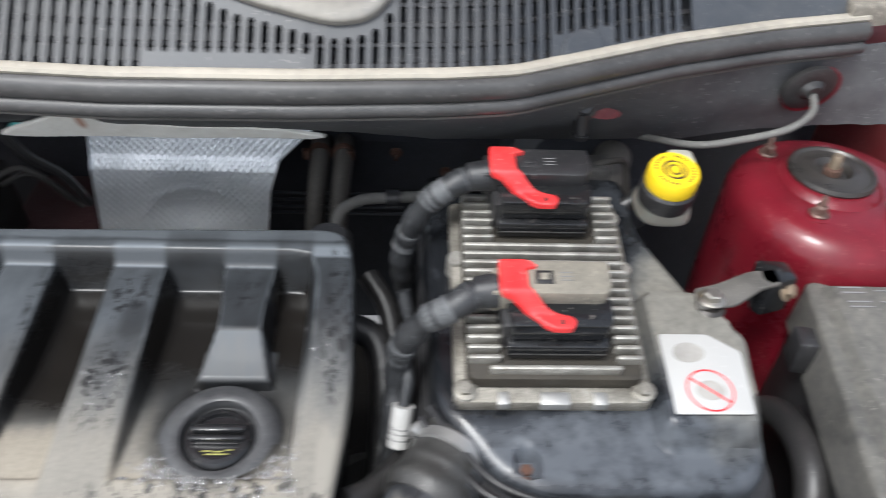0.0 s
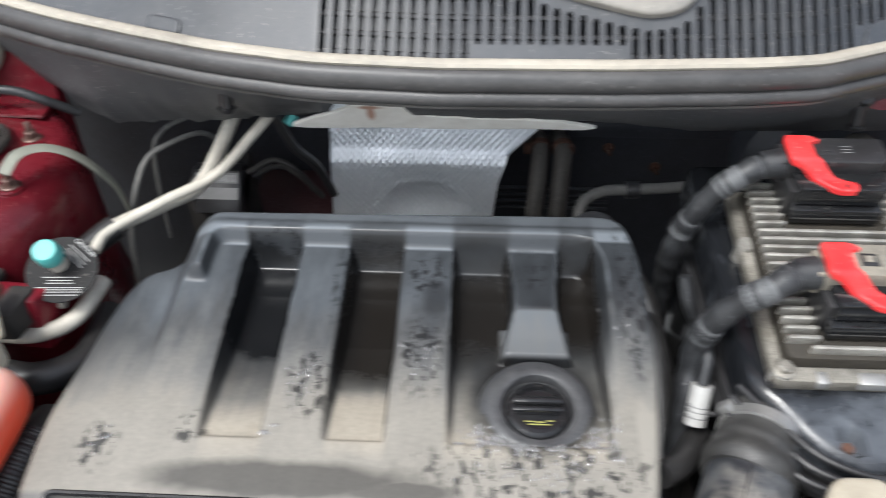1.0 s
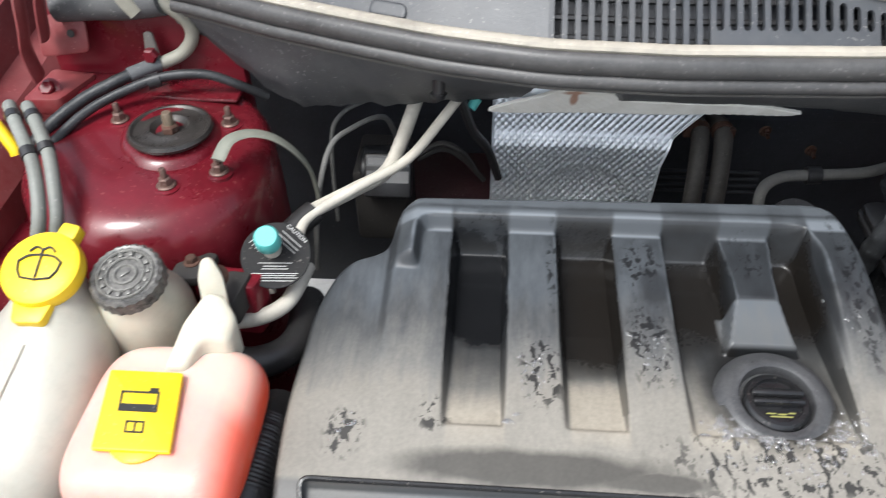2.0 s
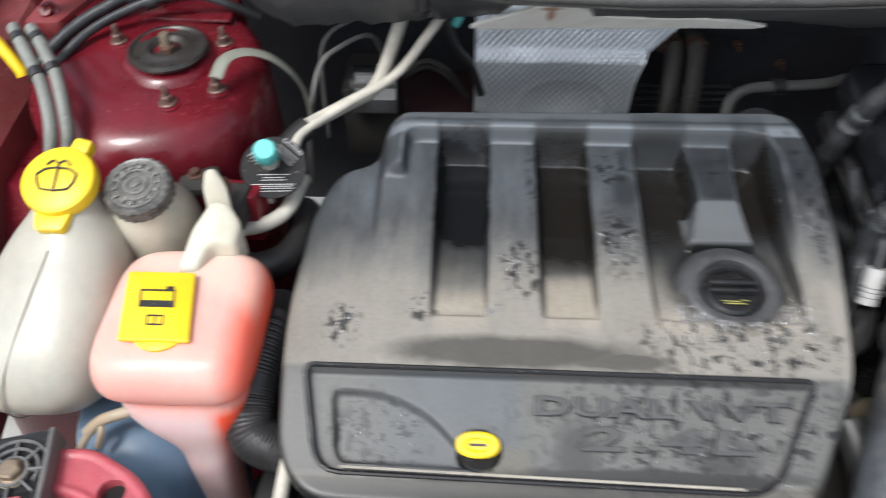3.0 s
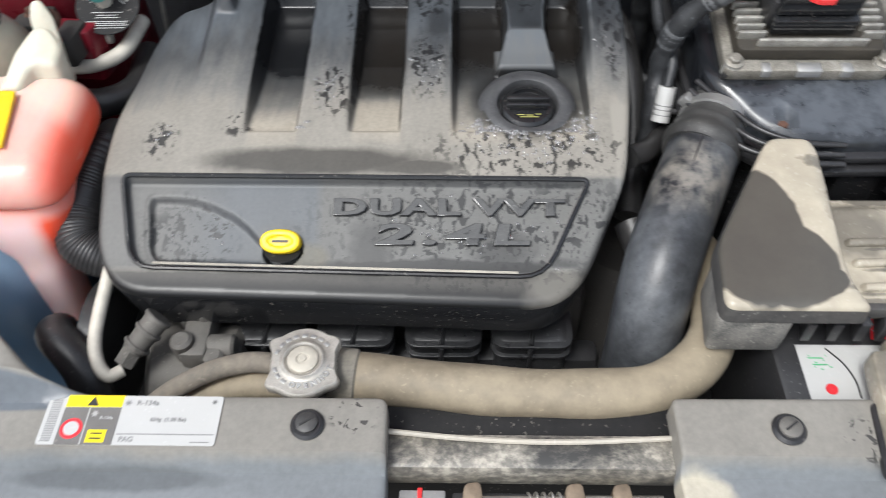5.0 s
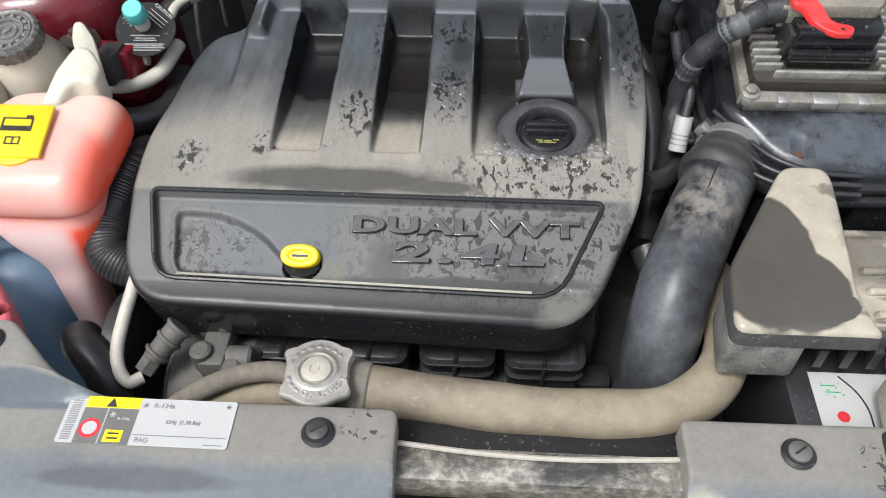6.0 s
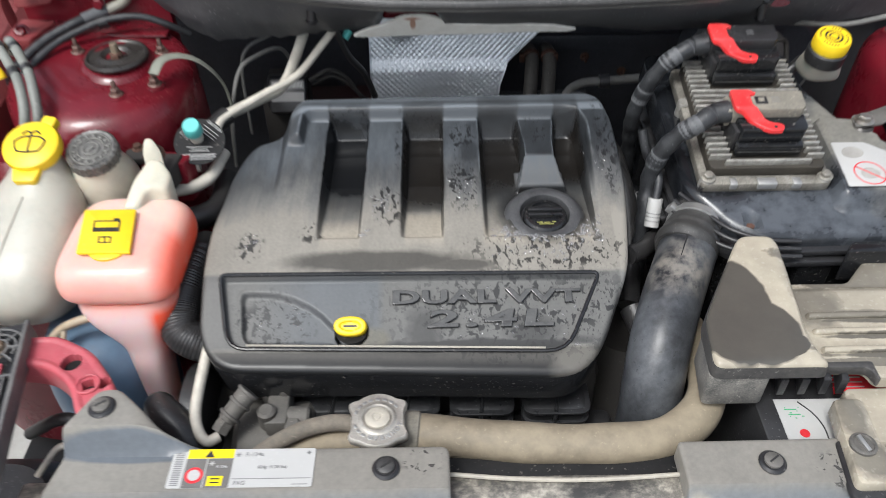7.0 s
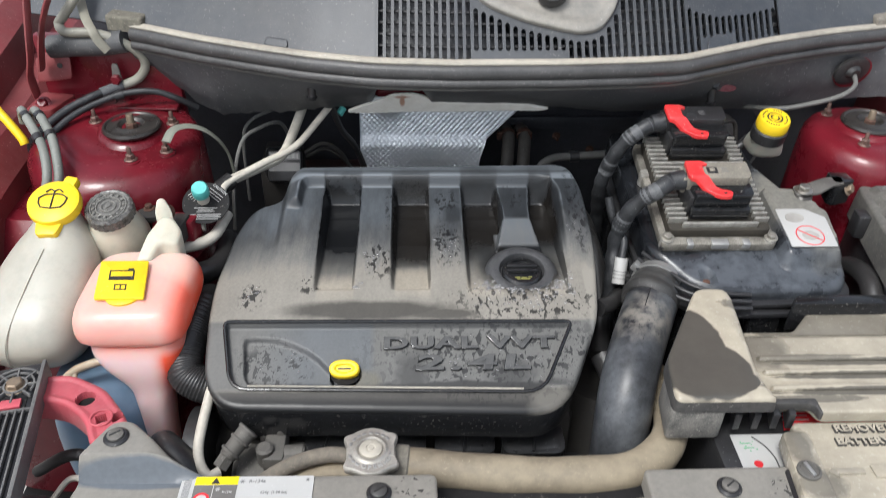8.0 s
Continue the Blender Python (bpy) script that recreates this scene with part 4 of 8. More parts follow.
for i in range(25):
    u = i / 24 * 2 - 1
    cols.append([bm.verts.new((X0 + 0.74 * u * (1 - 0.06 * v), 1.04 - 0.36 * v - 0.05 * math.sin(math.pi * v), 1.25 + 0.93 * v - 0.05 * u * u)) for v in np.linspace(0, 1, 13)])
for a, b in zip(cols, cols[1:]):
    for j in range(12):
        bm.faces.new((a[j], a[j + 1], b[j + 1], b[j]))
bmesh.ops.recalc_face_normals(bm, faces=bm.faces)
bmesh.ops.solidify(bm, geom=bm.faces[:], thickness=0.02)
part("skin", bm, RED, bonnet)
part("lining", box(-0.62, 0.62, 0.06, 0.88, -0.012, 0.0, 0.005, frame_of((X0, 0.992, 1.26), (1, 0, 0), (0, -0.36, 0.93))), LINING, bonnet, "dark grey sound-deadening lining")

# strut towers


def tower(cx, cy, label, sx, wide, studs):
    t = thing("strut_tower", (cx, cy, 0.5), label, "strut tower", "strut towers", kind="structure")
    prof = [(0.0, 1.012), (0.044, 1.012), (0.050, 1.010), (0.055, 1.004), (0.090, 1.003), (0.108, 1.0005), (0.119, 0.994), (0.126, 0.984), (0.1295, 0.970), (0.131, 0.935), (0.132, 0.91), (0.133, 0.87), (0.137, 0.70), (0.145, 0.45)]
    prof = [(r * (wide if r > 0.056 else 1), z) for r, z in prof]

    def wave(a, r):
        e = 1 + (0.10 if sx < 0 else 0.26) * max(0.0, -math.sin(a)) ** 2 * (r / 0.12) ** 2
        if sx < 0:
            e -= 0.15 * max(0.0, math.cos(a)) * min(1.0, (r / 0.12) ** 2)
        return e + 0.22 * max(0.0, math.cos(a) * sx) * (r / 0.115) ** 3

    dome = lathe([(max(r, 0.001), z) for r, z in reversed(prof)], 72, Matrix.Translation((cx, cy, 0)), wave)
    if sx < 0:
        for v in dome.verts:
            v.co.z += lean(v.co.x, v.co.y) * float(ease(np.array(v.co.z), 0.90, 0.99))
    part("dome", dome, RED, t)
    low = 0.0 if sx < 0 else 0.14
    part("wheelhouse", loft([(cx + sx * 0.11, cy - 0.02, 0.45, 0.22, 0.28, 3.0), (cx + sx * 0.12, cy - 0.02, 0.74 - low, 0.20, 0.24, 3.0), (cx + sx * 0.13, cy - 0.01, 0.86 - low, 0.16, 0.19, 2.8), (cx + sx * 0.13, cy, 0.92 - low, 0.12, 0.14, 2.6)], 40), RED, t)
    for px, py in studs:
        part("pressing", lathe([(0.0155, 0.994), (0.0145, 1.0028), (0.011, 1.004)], 20, Matrix.Translation((px, py, lean(px, py)))), RED, t)
    mnt = thing("strut_mount", (cx, cy, 1.012), "black rubber strut bearing with a central stud", "strut mount", "strut mounts")
    part("bush", lathe([(0.045, 1.010), (0.0475, 1.0145), (0.0455, 1.0185), (0.0425, 1.0190), (0.0400, 1.0165), (0.036, 1.0162), (0.028, 1.0172), (0.0245, 1.0195), (0.0215, 1.0195), (0.019, 1.0160), (0.0165, 1.014), (0.016, 1.0125)], 40, Matrix.Translation((cx, cy, 0))), MOUNT, mnt)
    part("stud", lathe([(0.006, 1.012), (0.006, 1.034), (0.005, 1.036)], 14, Matrix.Translation((cx, cy, 0))), ZINC, mnt)
    part("nut", lathe([(0.010, 1.012), (0.010, 1.019), (0.0085, 1.021)], 6, Matrix.Translation((cx, cy, 0))), RUST, mnt, angle=25)
    return t


SL, SR = (-0.819, 0.692), (0.438, 0.708)


def lean(x, y):
    """The left turret's top leans forward and inward."""
    return -0.08 * (x - SL[0]) + 0.12 * (y - SL[1]) if x < -0.4 else 0.0


STUDS_L = ((-0.885, 0.712), (-0.762, 0.724), (-0.803, 0.616), (-0.754, 0.644))
STUDS_R = [(SR[0] + 0.072 * math.cos(a), SR[1] + 0.072 * math.sin(a)) for a in np.radians((135, 240, 318))]
tower(*SL, "dark red painted suspension turret of the body", -1, 1.0, STUDS_L)
tower(*SR, "dark red painted suspension turret beside the fluid reservoir", 1, 0.80, STUDS_R)
for px, py in (*STUDS_L, *STUDS_R):
    bolt("strut_nut", (px, py, 1.004 + lean(px, py)), 0.0070, 0.011, NUT_BROWN, "zinc-plated strut nut on its threaded stud", group="strut nuts", stud=0.022)

# wings and inner wing rails at both sides
for s, name in ((-1, "left"), (1, "right")):
    xw = X0 + s * 0.83
    w = thing("wing", (xw, 0.4, 0.5), "dark red front wing with its bolted inner flange", "car wing", "front wings", kind="structure")
    rail = bmesh.new()
    prof = [(-0.03, 0.78), (-0.02, 0.96), (0.015, 1.0), (0.05, 1.005), (0.06, 1.06), (0.10, 1.085), (0.22, 1.03), (0.26, 0.80)]
    cols = []
    for y in np.linspace(-0.25, 1.15, 24):
        drop = 0.10 * (1 - ease(np.array(y), -0.25, 0.75)) - 0.05 * ease(np.array(y), 0.7, 1.15)
        shift = 0.04 * (1 - ease(np.array(y), -0.2, 0.6))
        cols.append([rail.verts.new((xw + s * (dx - shift), y, z - drop)) for dx, z in prof])
    for a, b in zip(cols, cols[1:]):
        for j in range(len(prof) - 1):
            rail.faces.new((a[j], b[j], b[j + 1], a[j + 1]))
    bmesh.ops.recalc_face_normals(rail, faces=rail.faces)
    bmesh.ops.solidify(rail, geom=rail.faces[:], thickness=0.003)
    part("skin", rail, RED_FADED, w)

# ---------------------------------------------------------------- engine cover

OUT = rounded([(-0.636, 0.262), (-0.606, 0.222), (-0.172, 0.211), (-0.136, 0.240), (-0.089, 0.345), (-0.072, 0.482), (-0.077, 0.609), (-0.088, 0.672),
               (-0.562, 0.664), (-0.570, 0.606), (-0.618, 0.600), (-0.645, 0.548), (-0.643, 0.39)], 0.03, 5)
BASIN = rounded([(-0.536, 0.30), (-0.118, 0.30), (-0.118, 0.606), (-0.130, 0.634), (-0.536, 0.634)], 0.016)
QUAD = [(-0.598, 0.248), (-0.178, 0.240), (-0.129, 0.336), (-0.617, 0.339)]
PANEL = [p for k, r in enumerate((0.024, 0.026, 0.010, 0.010)) for p in rounded(QUAD, r)[5 * k:5 * k + 5]]
INNER = rounded([(-0.582, 0.258), (-0.41, 0.255), (-0.41, 0.322), (-0.59, 0.324)], 0.014)
OIL = np.array((-0.189, 0.440))


def cover_height(x, y):
    P = np.stack([x, y], 1)
    base = sum(np.interp(y + o, [0.19, 0.25, 0.338, 0.42, 0.60, 0.70], [0.834, 0.853, 0.892, 0.908, 0.931, 0.938]) for o in (-0.008, -0.003, 0.003, 0.008)) / 4
    z = base.copy()
    basin = signed(P, BASIN)
    wing = ease(-0.556 - x, 0.0, 0.016)
    up = ease(y, 0.42, 0.60)
    left = ease(y, 0.572, 0.584) * ease(x, -0.572, -0.535)
    rim = (1 - ease(basin, -0.005, 0.005)) * (1 - wing)
    z += rim * np.where(x > -0.30, up, np.maximum(left, 0) * (x > -0.60)) * 0.018
    z -= wing * 0.013 * ease(y, 0.40, 0.56) + 0.030 * np.clip((-0.57 - x) / 0.08, 0, 1) ** 2 * ease(y, 0.34, 0.56)
    floor = 0.0045 * ease(y, 0.3945, 0.3985) + np.interp(y, [0.395, 0.45, 0.52, 0.59, 0.64], [0.0, 0.012, 0.027, 0.033, 0.030])

    def trough(x0, x1, wl, wr):
        return ease(x, x0 - wl, x0) * (1 - ease(x, x1, x1 + wr))

    deep = np.maximum.reduce([trough(-0.492, -0.444, 0.008, 0.005), trough(-0.379, -0.332, 0.009, 0.005), trough(-0.266, -0.127, 0.009, 0.004)])
    bev = np.clip((0.552 - y) / 0.050, 0, 1)
    half = 0.0205 + 0.011 * bev + 0.006 * ease(y, 0.56, 0.64)
    rib4 = (1 - ease(np.abs(x + 0.187), half, half + 0.007)) * ease(y, 0.499, 0.503)
    end = 1 - 0.5 * bev
    deep = deep * (1 - rib4 * end) * (1 - ease(y, 0.6300, 0.6335))
    z -= deep * floor
    r = np.hypot(*(P - OIL).T)
    collar = base - 0.008
    z = np.where(r < 0.056, z + (np.maximum(collar, z) - z) * (1 - ease(r, 0.046, 0.056)), z)
    z -= 0.022 * (1 - ease(r, 0.0325, 0.0355))
    d = signed(P, PANEL)
    z -= 0.0085 * ease(d, -0.001, 0.004)
    i = signed(P, INNER)
    swoop = np.interp(x, [-0.60, -0.56, -0.54, -0.52, -0.50, -0.485, -0.47, -0.46, -0.41], [0.323, 0.321, 0.318, 0.312, 0.303, 0.293, 0.279, 0.268, 0.24])
    below = ease(swoop - y, -0.005, 0.005)
    z -= 0.005 * ease(i, 0, 0.005) * below
    z += 0.0016 * np.exp(-((i + 0.001) / 0.0026) ** 2) * below
    hole = np.hypot((x + 0.446) / 1.2, y - 0.272)
    z -= 0.020 * (1 - ease(hole, 0.014, 0.018))
    return z


cover = thing("engine_cover", (-0.36, 0.44, 0.78), "dusty black moulded engine cover spotted with water", "engine cover")
# skirt faces take a blacker material than the top, as shaded sides
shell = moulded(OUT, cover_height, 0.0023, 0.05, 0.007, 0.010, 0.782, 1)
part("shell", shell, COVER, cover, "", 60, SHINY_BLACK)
part("panel_bead", tube([(p[0], p[1], float(np.interp(p[1], [0.19, 0.25, 0.338, 0.42], [0.834, 0.853, 0.892, 0.908])) + 0.0004) for p in dense(PANEL, 0.008)], 0.0026, 8, 1), SHINY_BLACK, cover, "glossy moulded bead round the panel")
slope = frame_of((-0.272, 0.300, 0.8672), (1, 0, 0), (0, 0.088, 0.039))
for word, size, off, sh in (("DUAL VVT", 0.0240, (-0.004, 0.0120), 0.0), ("2.4L", 0.0300, (0.000, -0.0175), 0.08)):
    b = writing(word, size, 0.0024, slope @ Matrix.Translation((off[0], off[1], 0.0018)), sh, 2.0 if sh == 0 else 2.5, 1.08 if sh == 0 else 1.24, 0.022)
    b.normal_update()
    # letter sides blacked in the material, as shadow edges
    for f in b.faces:
        f.material_index = 0 if f.normal.z > 0.85 else 1
    part("lettering", b, LETTER, cover, "raised moulded letters with sides blacked as shadow", 30, SHINY_BLACK)

COLLAR = surface("damp collar plastic", (0.030, 0.031, 0.034), 0.24, dust=0.65, dust_col=(0.125, 0.125, 0.125), scale=30)
m = frame_of((OIL[0], OIL[1], 0.9035), (1, 0, 0), (0, 1, 0.14))
part("filler_collar", lathe([(0.0325, -0.024), (0.0328, -0.004), (0.0345, 0.0005), (0.038, 0.0018), (0.045, 0.0010), (0.053, -0.0045), (0.056, -0.010)], 56, m), COLLAR, cover, "smooth dark collar round the oil filler")
cap = thing("oil_filler_cap", (OIL[0], OIL[1], 0.886), "black ribbed oil filler cap with a worn yellow print", "filler cap")
m = frame_of((OIL[0], OIL[1], 0.884), (1, 0, 0), (0, 1, 0.10))
part("body", lathe([(0.030, 0), (0.0305, 0.016), (0.027, 0.020), (0.023, 0.0205), (0.022, 0.017), (0.004, 0.0165)], 36, m), SHINY_BLACK, cap)
part("grip", box(-0.024, 0.024, -0.006, 0.000, 0.015, 0.0250, 0.0025, m), SHINY_BLACK, cap)
part("grip", box(-0.024, 0.024, 0.002, 0.010, 0.015, 0.0265, 0.0030, m), SHINY_BLACK, cap)
part("print", bars([(-0.012, -0.004, -0.013), (-0.002, 0.006, -0.0135), (0.008, 0.014, -0.012), (-0.009, 0.011, -0.016)], m @ Matrix.Translation((0, 0, 0.0172)), 0.0013), surface("worn olive print", (0.42, 0.40, 0.10), 0.5, dust=0.7, dust_col=(0.05, 0.05, 0.04), scale=200, bump=0.0), cap, "worn yellow markings")

edge = [(x, 0.2425 + (x + 0.58) * -0.022 + 0.0075) for x in np.linspace(-0.575, -0.205, 24)]
part("panel_edge", tube([(x, y + 0.002, float(np.interp(y, [0.19, 0.25, 0.338], [0.834, 0.853, 0.892])) + 0.0020) for x, y in edge], 0.0014, 6, 1), BEIGE_LIP, cover, "pale cream line along the panel's lower edge")

dip = thing("oil_dipstick", (-0.447, 0.278, 0.845), "yellow pull handle of the oil dipstick", "dipstick")
# black disc on the pocket's floor stands in for its shade
part("pocket", lathe([(0.016, 0.8505), (0.0155, 0.851), (0.002, 0.851)], 28, Matrix.Translation((-0.446, 0.272, 0)) @ Matrix.Diagonal((1.2, 1.0, 1, 1))), DISC, cover, "dark pocket under the dipstick handle")
m = frame_of((-0.447, 0.280, 0.853), (1, 0, 0), (0, 1, 0.60))
OVAL = [(0.0205 * math.copysign(abs(math.cos(a)) ** 0.85, math.cos(a)), 0.0125 * math.copysign(abs(math.sin(a)) ** 0.9, math.sin(a))) for a in np.linspace(0, 2 * math.pi, 36, endpoint=False)]
b = moulded(OVAL, lambda x, y: 0.0155 - 0.0035 * (1 - ease(np.hypot(x / 0.0145, y / 0.0068), 0.75, 1.0)), 0.0016, 0.010, 0.003)
b.transform(m)
part("handle", b, YELLOW, dip)
part("slot", box(-0.0085, 0.0085, -0.0013, 0.0013, 0.0118, 0.0126, 0, m), INK, dip)
part("lip", tube([m @ Vector((0.0145 * math.cos(a), 0.0145 * math.sin(a) - 0.002, 0.002)) for a in np.linspace(math.pi * 1.12, math.pi * 1.88, 12)], 0.0017, 8, 3), YELLOW, dip, "yellow rim under the handle")
part("stem", rod(m @ Vector((0, 0, -0.03)), m @ Vector((0, 0, 0.005)), 0.007, 12), BLACK, dip)

# engine block under the cover
eng = thing("engine_block", (-0.36, 0.42, 0.46), "dark oily engine under its cover", "engine")
part("block", box(-0.62, -0.12, 0.27, 0.62, 0.46, 0.77, 0.02), DARK, eng)
part("front_gallery", box(-0.54, -0.10, 0.235, 0.27, 0.60, 0.695, 0.012), BLACK, eng)
for x, w in ((-0.477, 0.040), (-0.379, 0.040), (-0.281, 0.040), (-0.183, 0.042)):
    edge = rounded([(x - w, 0.226), (x + w, 0.226), (x + w * 0.96, 0.300), (x - w * 0.96, 0.300)], 0.016)
    r = part("runner", prism(edge, 0.60, 0.748, 0.008), RUNNER, eng, "ribbed black intake runner")
    for z in (0.742, 0.722):
        part("flange", prism([(x + (px - x) * 1.08, 0.262 + (py - 0.262) * 1.12) for px, py in edge], z, z + 0.004, 0.001), RUNNER, r)
    part("rib", rod((x - 0.004, 0.221, 0.66), (x - 0.002, 0.223, 0.742), 0.0026, 8), RUNNER, r)
    part("rib", rod((x - 0.002, 0.224, 0.7475), (x + 0.010, 0.30, 0.7475), 0.0026, 8), RUNNER, r)
part("timing_case", box(-0.66, -0.60, 0.25, 0.62, 0.5, 0.72, 0.02), DARK, eng)
part("bellhousing", loft([(-0.05, 0.46, 0.46, 0.12, 0.16, 2.5), (-0.05, 0.46, 0.64, 0.11, 0.15, 2.5), (-0.05, 0.46, 0.70, 0.07, 0.1, 2.2)], 28), DARK, eng)

# ---------------------------------------------------------------- front: radiator, hoses, panels

# upper radiator hose and filler cap
hose = thing("radiator_hose", (-0.2, 0.13, 0.83), "thick mud-dusted upper radiator hose", "hose")
part("hose", tube([(-0.372, 0.141, 0.824), (-0.30, 0.135, 0.821), (-0.22, 0.128, 0.819), (-0.13, 0.128, 0.817), (-0.07, 0.138, 0.817), (-0.025, 0.172, 0.817), (-0.002, 0.228, 0.814), (0.006, 0.315, 0.79), (0.0, 0.40, 0.73)], 0.0240, 20, 8,
                  lambda s, k: 1 + 0.03 * math.sin(s * 60)), TAN_HOSE, hose)
part("cuff", rod((-0.387, 0.142, 0.826), (-0.360, 0.140, 0.824), 0.0265, 24, None, 0.002), TAN_PLASTIC, hose, "pale dusty hose cuff")
neck = thing("radiator", (-0.405, 0.133, 0.60), "black radiator tank with filler neck and dull silver scalloped cap", "radiator")
part("neck", lathe([(0.026, 0.815), (0.026, 0.852), (0.030, 0.856), (0.030, 0.862)], 28, Matrix.Translation((-0.405, 0.135, 0))), GREY_CAST, neck)
part("elbow", rod((-0.405, 0.140, 0.828), (-0.37, 0.141, 0.825), 0.021, 20), GREY_CAST, neck)
part("tank", box(-0.66, 0.14, 0.085, 0.125, 0.60, 0.815, 0.008), DISC, neck, "black radiator tank")
m = frame_of((-0.405, 0.133, 0.862), (1, 0.05, 0), (0, 1, 0.0))


def lobed(a, r):
    """Two rounded ends, two pinched sides and four turned-down ears between them."""
    q = abs((math.degrees(a) + 90) % 180 - 90)
    edge = float(np.interp(q, [0, 16, 25, 31, 37, 43, 52, 90], [0.0300, 0.0308, 0.0345, 0.0392, 0.0402, 0.0385, 0.0355, 0.0362])) / 0.0325
    return 1 + (edge - 1) * float(ease(np.array(r), 0.0215, 0.0300))


rc = part("cap", lathe([(0.0305, -0.009), (0.0318, -0.007), (0.0325, -0.001), (0.0320, 0.0018), (0.0305, 0.0036), (0.0285, 0.0036), (0.0225, 0.0040), (0.0200, 0.0050), (0.0188, 0.0068), (0.0172, 0.0070), (0.0158, 0.0056), (0.0150, 0.0045), (0.004, 0.0045)], 120, m, lobed), CAP_METAL, neck, "dull silver pressed cap with four ears")
part("rivet", lathe([(0.0138, 0.0040), (0.0138, 0.0066), (0.0125, 0.0076), (0.0060, 0.0078), (0.0055, 0.0068), (0.0035, 0.0068), (0.0030, 0.0078), (0.001, 0.0078)], 32, m), BEIGE_LIP, rc, "sand-coloured rivet")
for ch, a in zip("OPENHOT", (252, 266, 280, 295, 311, 325, 340)):
    part("letter", writing(ch, 0.0072, 0.0007, m @ pose(0.0262 * math.cos(radians(a)), 0.0262 * math.sin(radians(a)), 0.0040, 0, 0, a + 90), 0, 1.0, 1.0, 0.03), ALUMINIUM, rc)
part("worn_letters", join(*[box(-0.0018, 0.0018, -0.0026, 0.0026, 0.0036, 0.0045, 0.0003, m @ pose(0.0262 * math.cos(radians(a)), 0.0262 * math.sin(radians(a)), 0, 0, 0, a)) for a in (38, 55, 72, 90, 108, 124, 140, 158, 200, 216, 232)]), ALUMINIUM, rc, "worn raised letters")

solid("overflow_hose", tube([(-0.425, 0.140, 0.845), (-0.46, 0.142, 0.846), (-0.50, 0.132, 0.842), (-0.54, 0.110, 0.832), (-0.57, 0.085, 0.81), (-0.58, 0.06, 0.77)], 0.010, 14), surface("dusty thin hose", (0.10, 0.09, 0.075), 0.7, dust=0.8, dust_col=(0.28, 0.24, 0.19)), "dusty brown overflow hose from the filler neck", "hose")
solid("lower_hose", tube([(-0.425, 0.133, 0.822), (-0.48, 0.130, 0.818), (-0.55, 0.105, 0.80), (-0.60, 0.08, 0.76)], 0.014, 14), TAN_HOSE, "dusty hose beneath the overflow hose", "hose")

# radiator top panels


def panel_z(x, y):
    z = 0.866 + 0.034 * ease(-0.585 - x, 0.0, 0.08) * ease(y, 0.088, 0.106)
    return z - 0.020 * ease(0.046 - y, 0.0, 0.012) - 0.012 * ease(0.006 - y, 0.0, 0.012)


PL = rounded([(-0.775, -0.08), (-0.323, -0.08), (-0.326, 0.097), (-0.588, 0.097), (-0.635, 0.107), (-0.672, 0.140), (-0.690, 0.155), (-0.712, 0.153), (-0.738, 0.10)], 0.010)
PR = rounded([(-0.070, -0.08), (0.46, -0.08), (0.46, 0.103), (-0.079, 0.099), (-0.079, 0.045)], 0.006)
pan = thing("trim_panel", (-0.52, 0.05, 0.84), "dusty dark grey plastic panel over the radiator, with labels", "panel", "radiator top panels")
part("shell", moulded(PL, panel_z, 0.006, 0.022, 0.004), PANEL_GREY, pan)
part("front_rail", box(-0.772, -0.326, -0.10, -0.078, 0.80, 0.842, 0.006), BLACK, pan)
pan2 = thing("trim_panel", (0.15, 0.05, 0.84), "dusty dark grey plastic panel in front of the battery", "panel", "radiator top panels")
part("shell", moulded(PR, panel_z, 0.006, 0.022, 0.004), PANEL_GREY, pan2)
part("front_rail", box(-0.068, 0.455, -0.10, -0.078, 0.80, 0.842, 0.006), BLACK, pan2)
push_clip((-0.393, 0.069, 0.8665), "round black push clip with a slotted pin")
push_clip((0.014, 0.069, 0.8665), "round push clip with a pale dusty pin", GREY_CAST)
push_clip((-0.700, 0.128, 0.8995), "round push clip with a pale dusty pin on the raised corner", GREY_CAST)

lab = thing("service_label", (-0.545, 0.073, 0.867), "white and yellow air-conditioning service label on the panel", "label")
m = Matrix.Translation((-0.545, 0.0715, 0.8668))
part("sheet", prism(rounded([(-0.076, -0.0225), (0.076, -0.0225), (0.076, 0.0235), (-0.076, 0.0235)], 0.003), 0, 0.0006, 0, m), PAPER, lab)
part("band", box(-0.060, -0.011, 0.0125, 0.0235, 0.0006, 0.001, 0, m), LABEL_YELLOW, lab, "yellow warning band")
part("field", box(-0.060, -0.011, -0.0225, 0.012, 0.0006, 0.001, 0, m), DARK_FIELD, lab, "dark pictogram field")
part("barcode", bars([(-0.0725, -0.064, y) for y in np.arange(-0.019, 0.021, 0.0022)], m @ Matrix.Translation((0, 0, 0.0006)), 0.0011), GREY_INK, lab)
part("warning_sign", prism([(-0.0415, 0.0135), (-0.0315, 0.0135), (-0.0365, 0.0225)], 0.001, 0.0013, 0, m), INK, lab)
part("prohibition_mark", lathe([(0.0095, 0.001), (0.0095, 0.0013)], 24, m @ Matrix.Translation((-0.049, -0.008, 0))), RED_INK, lab)
part("prohibition_mark", lathe([(0.0065, 0.0013), (0.0065, 0.0016)], 24, m @ Matrix.Translation((-0.049, -0.008, 0))), PAPER, lab)
part("yellow_square", box(-0.034, -0.018, -0.0205, -0.009, 0.001, 0.0013, 0, m), LABEL_YELLOW, lab)
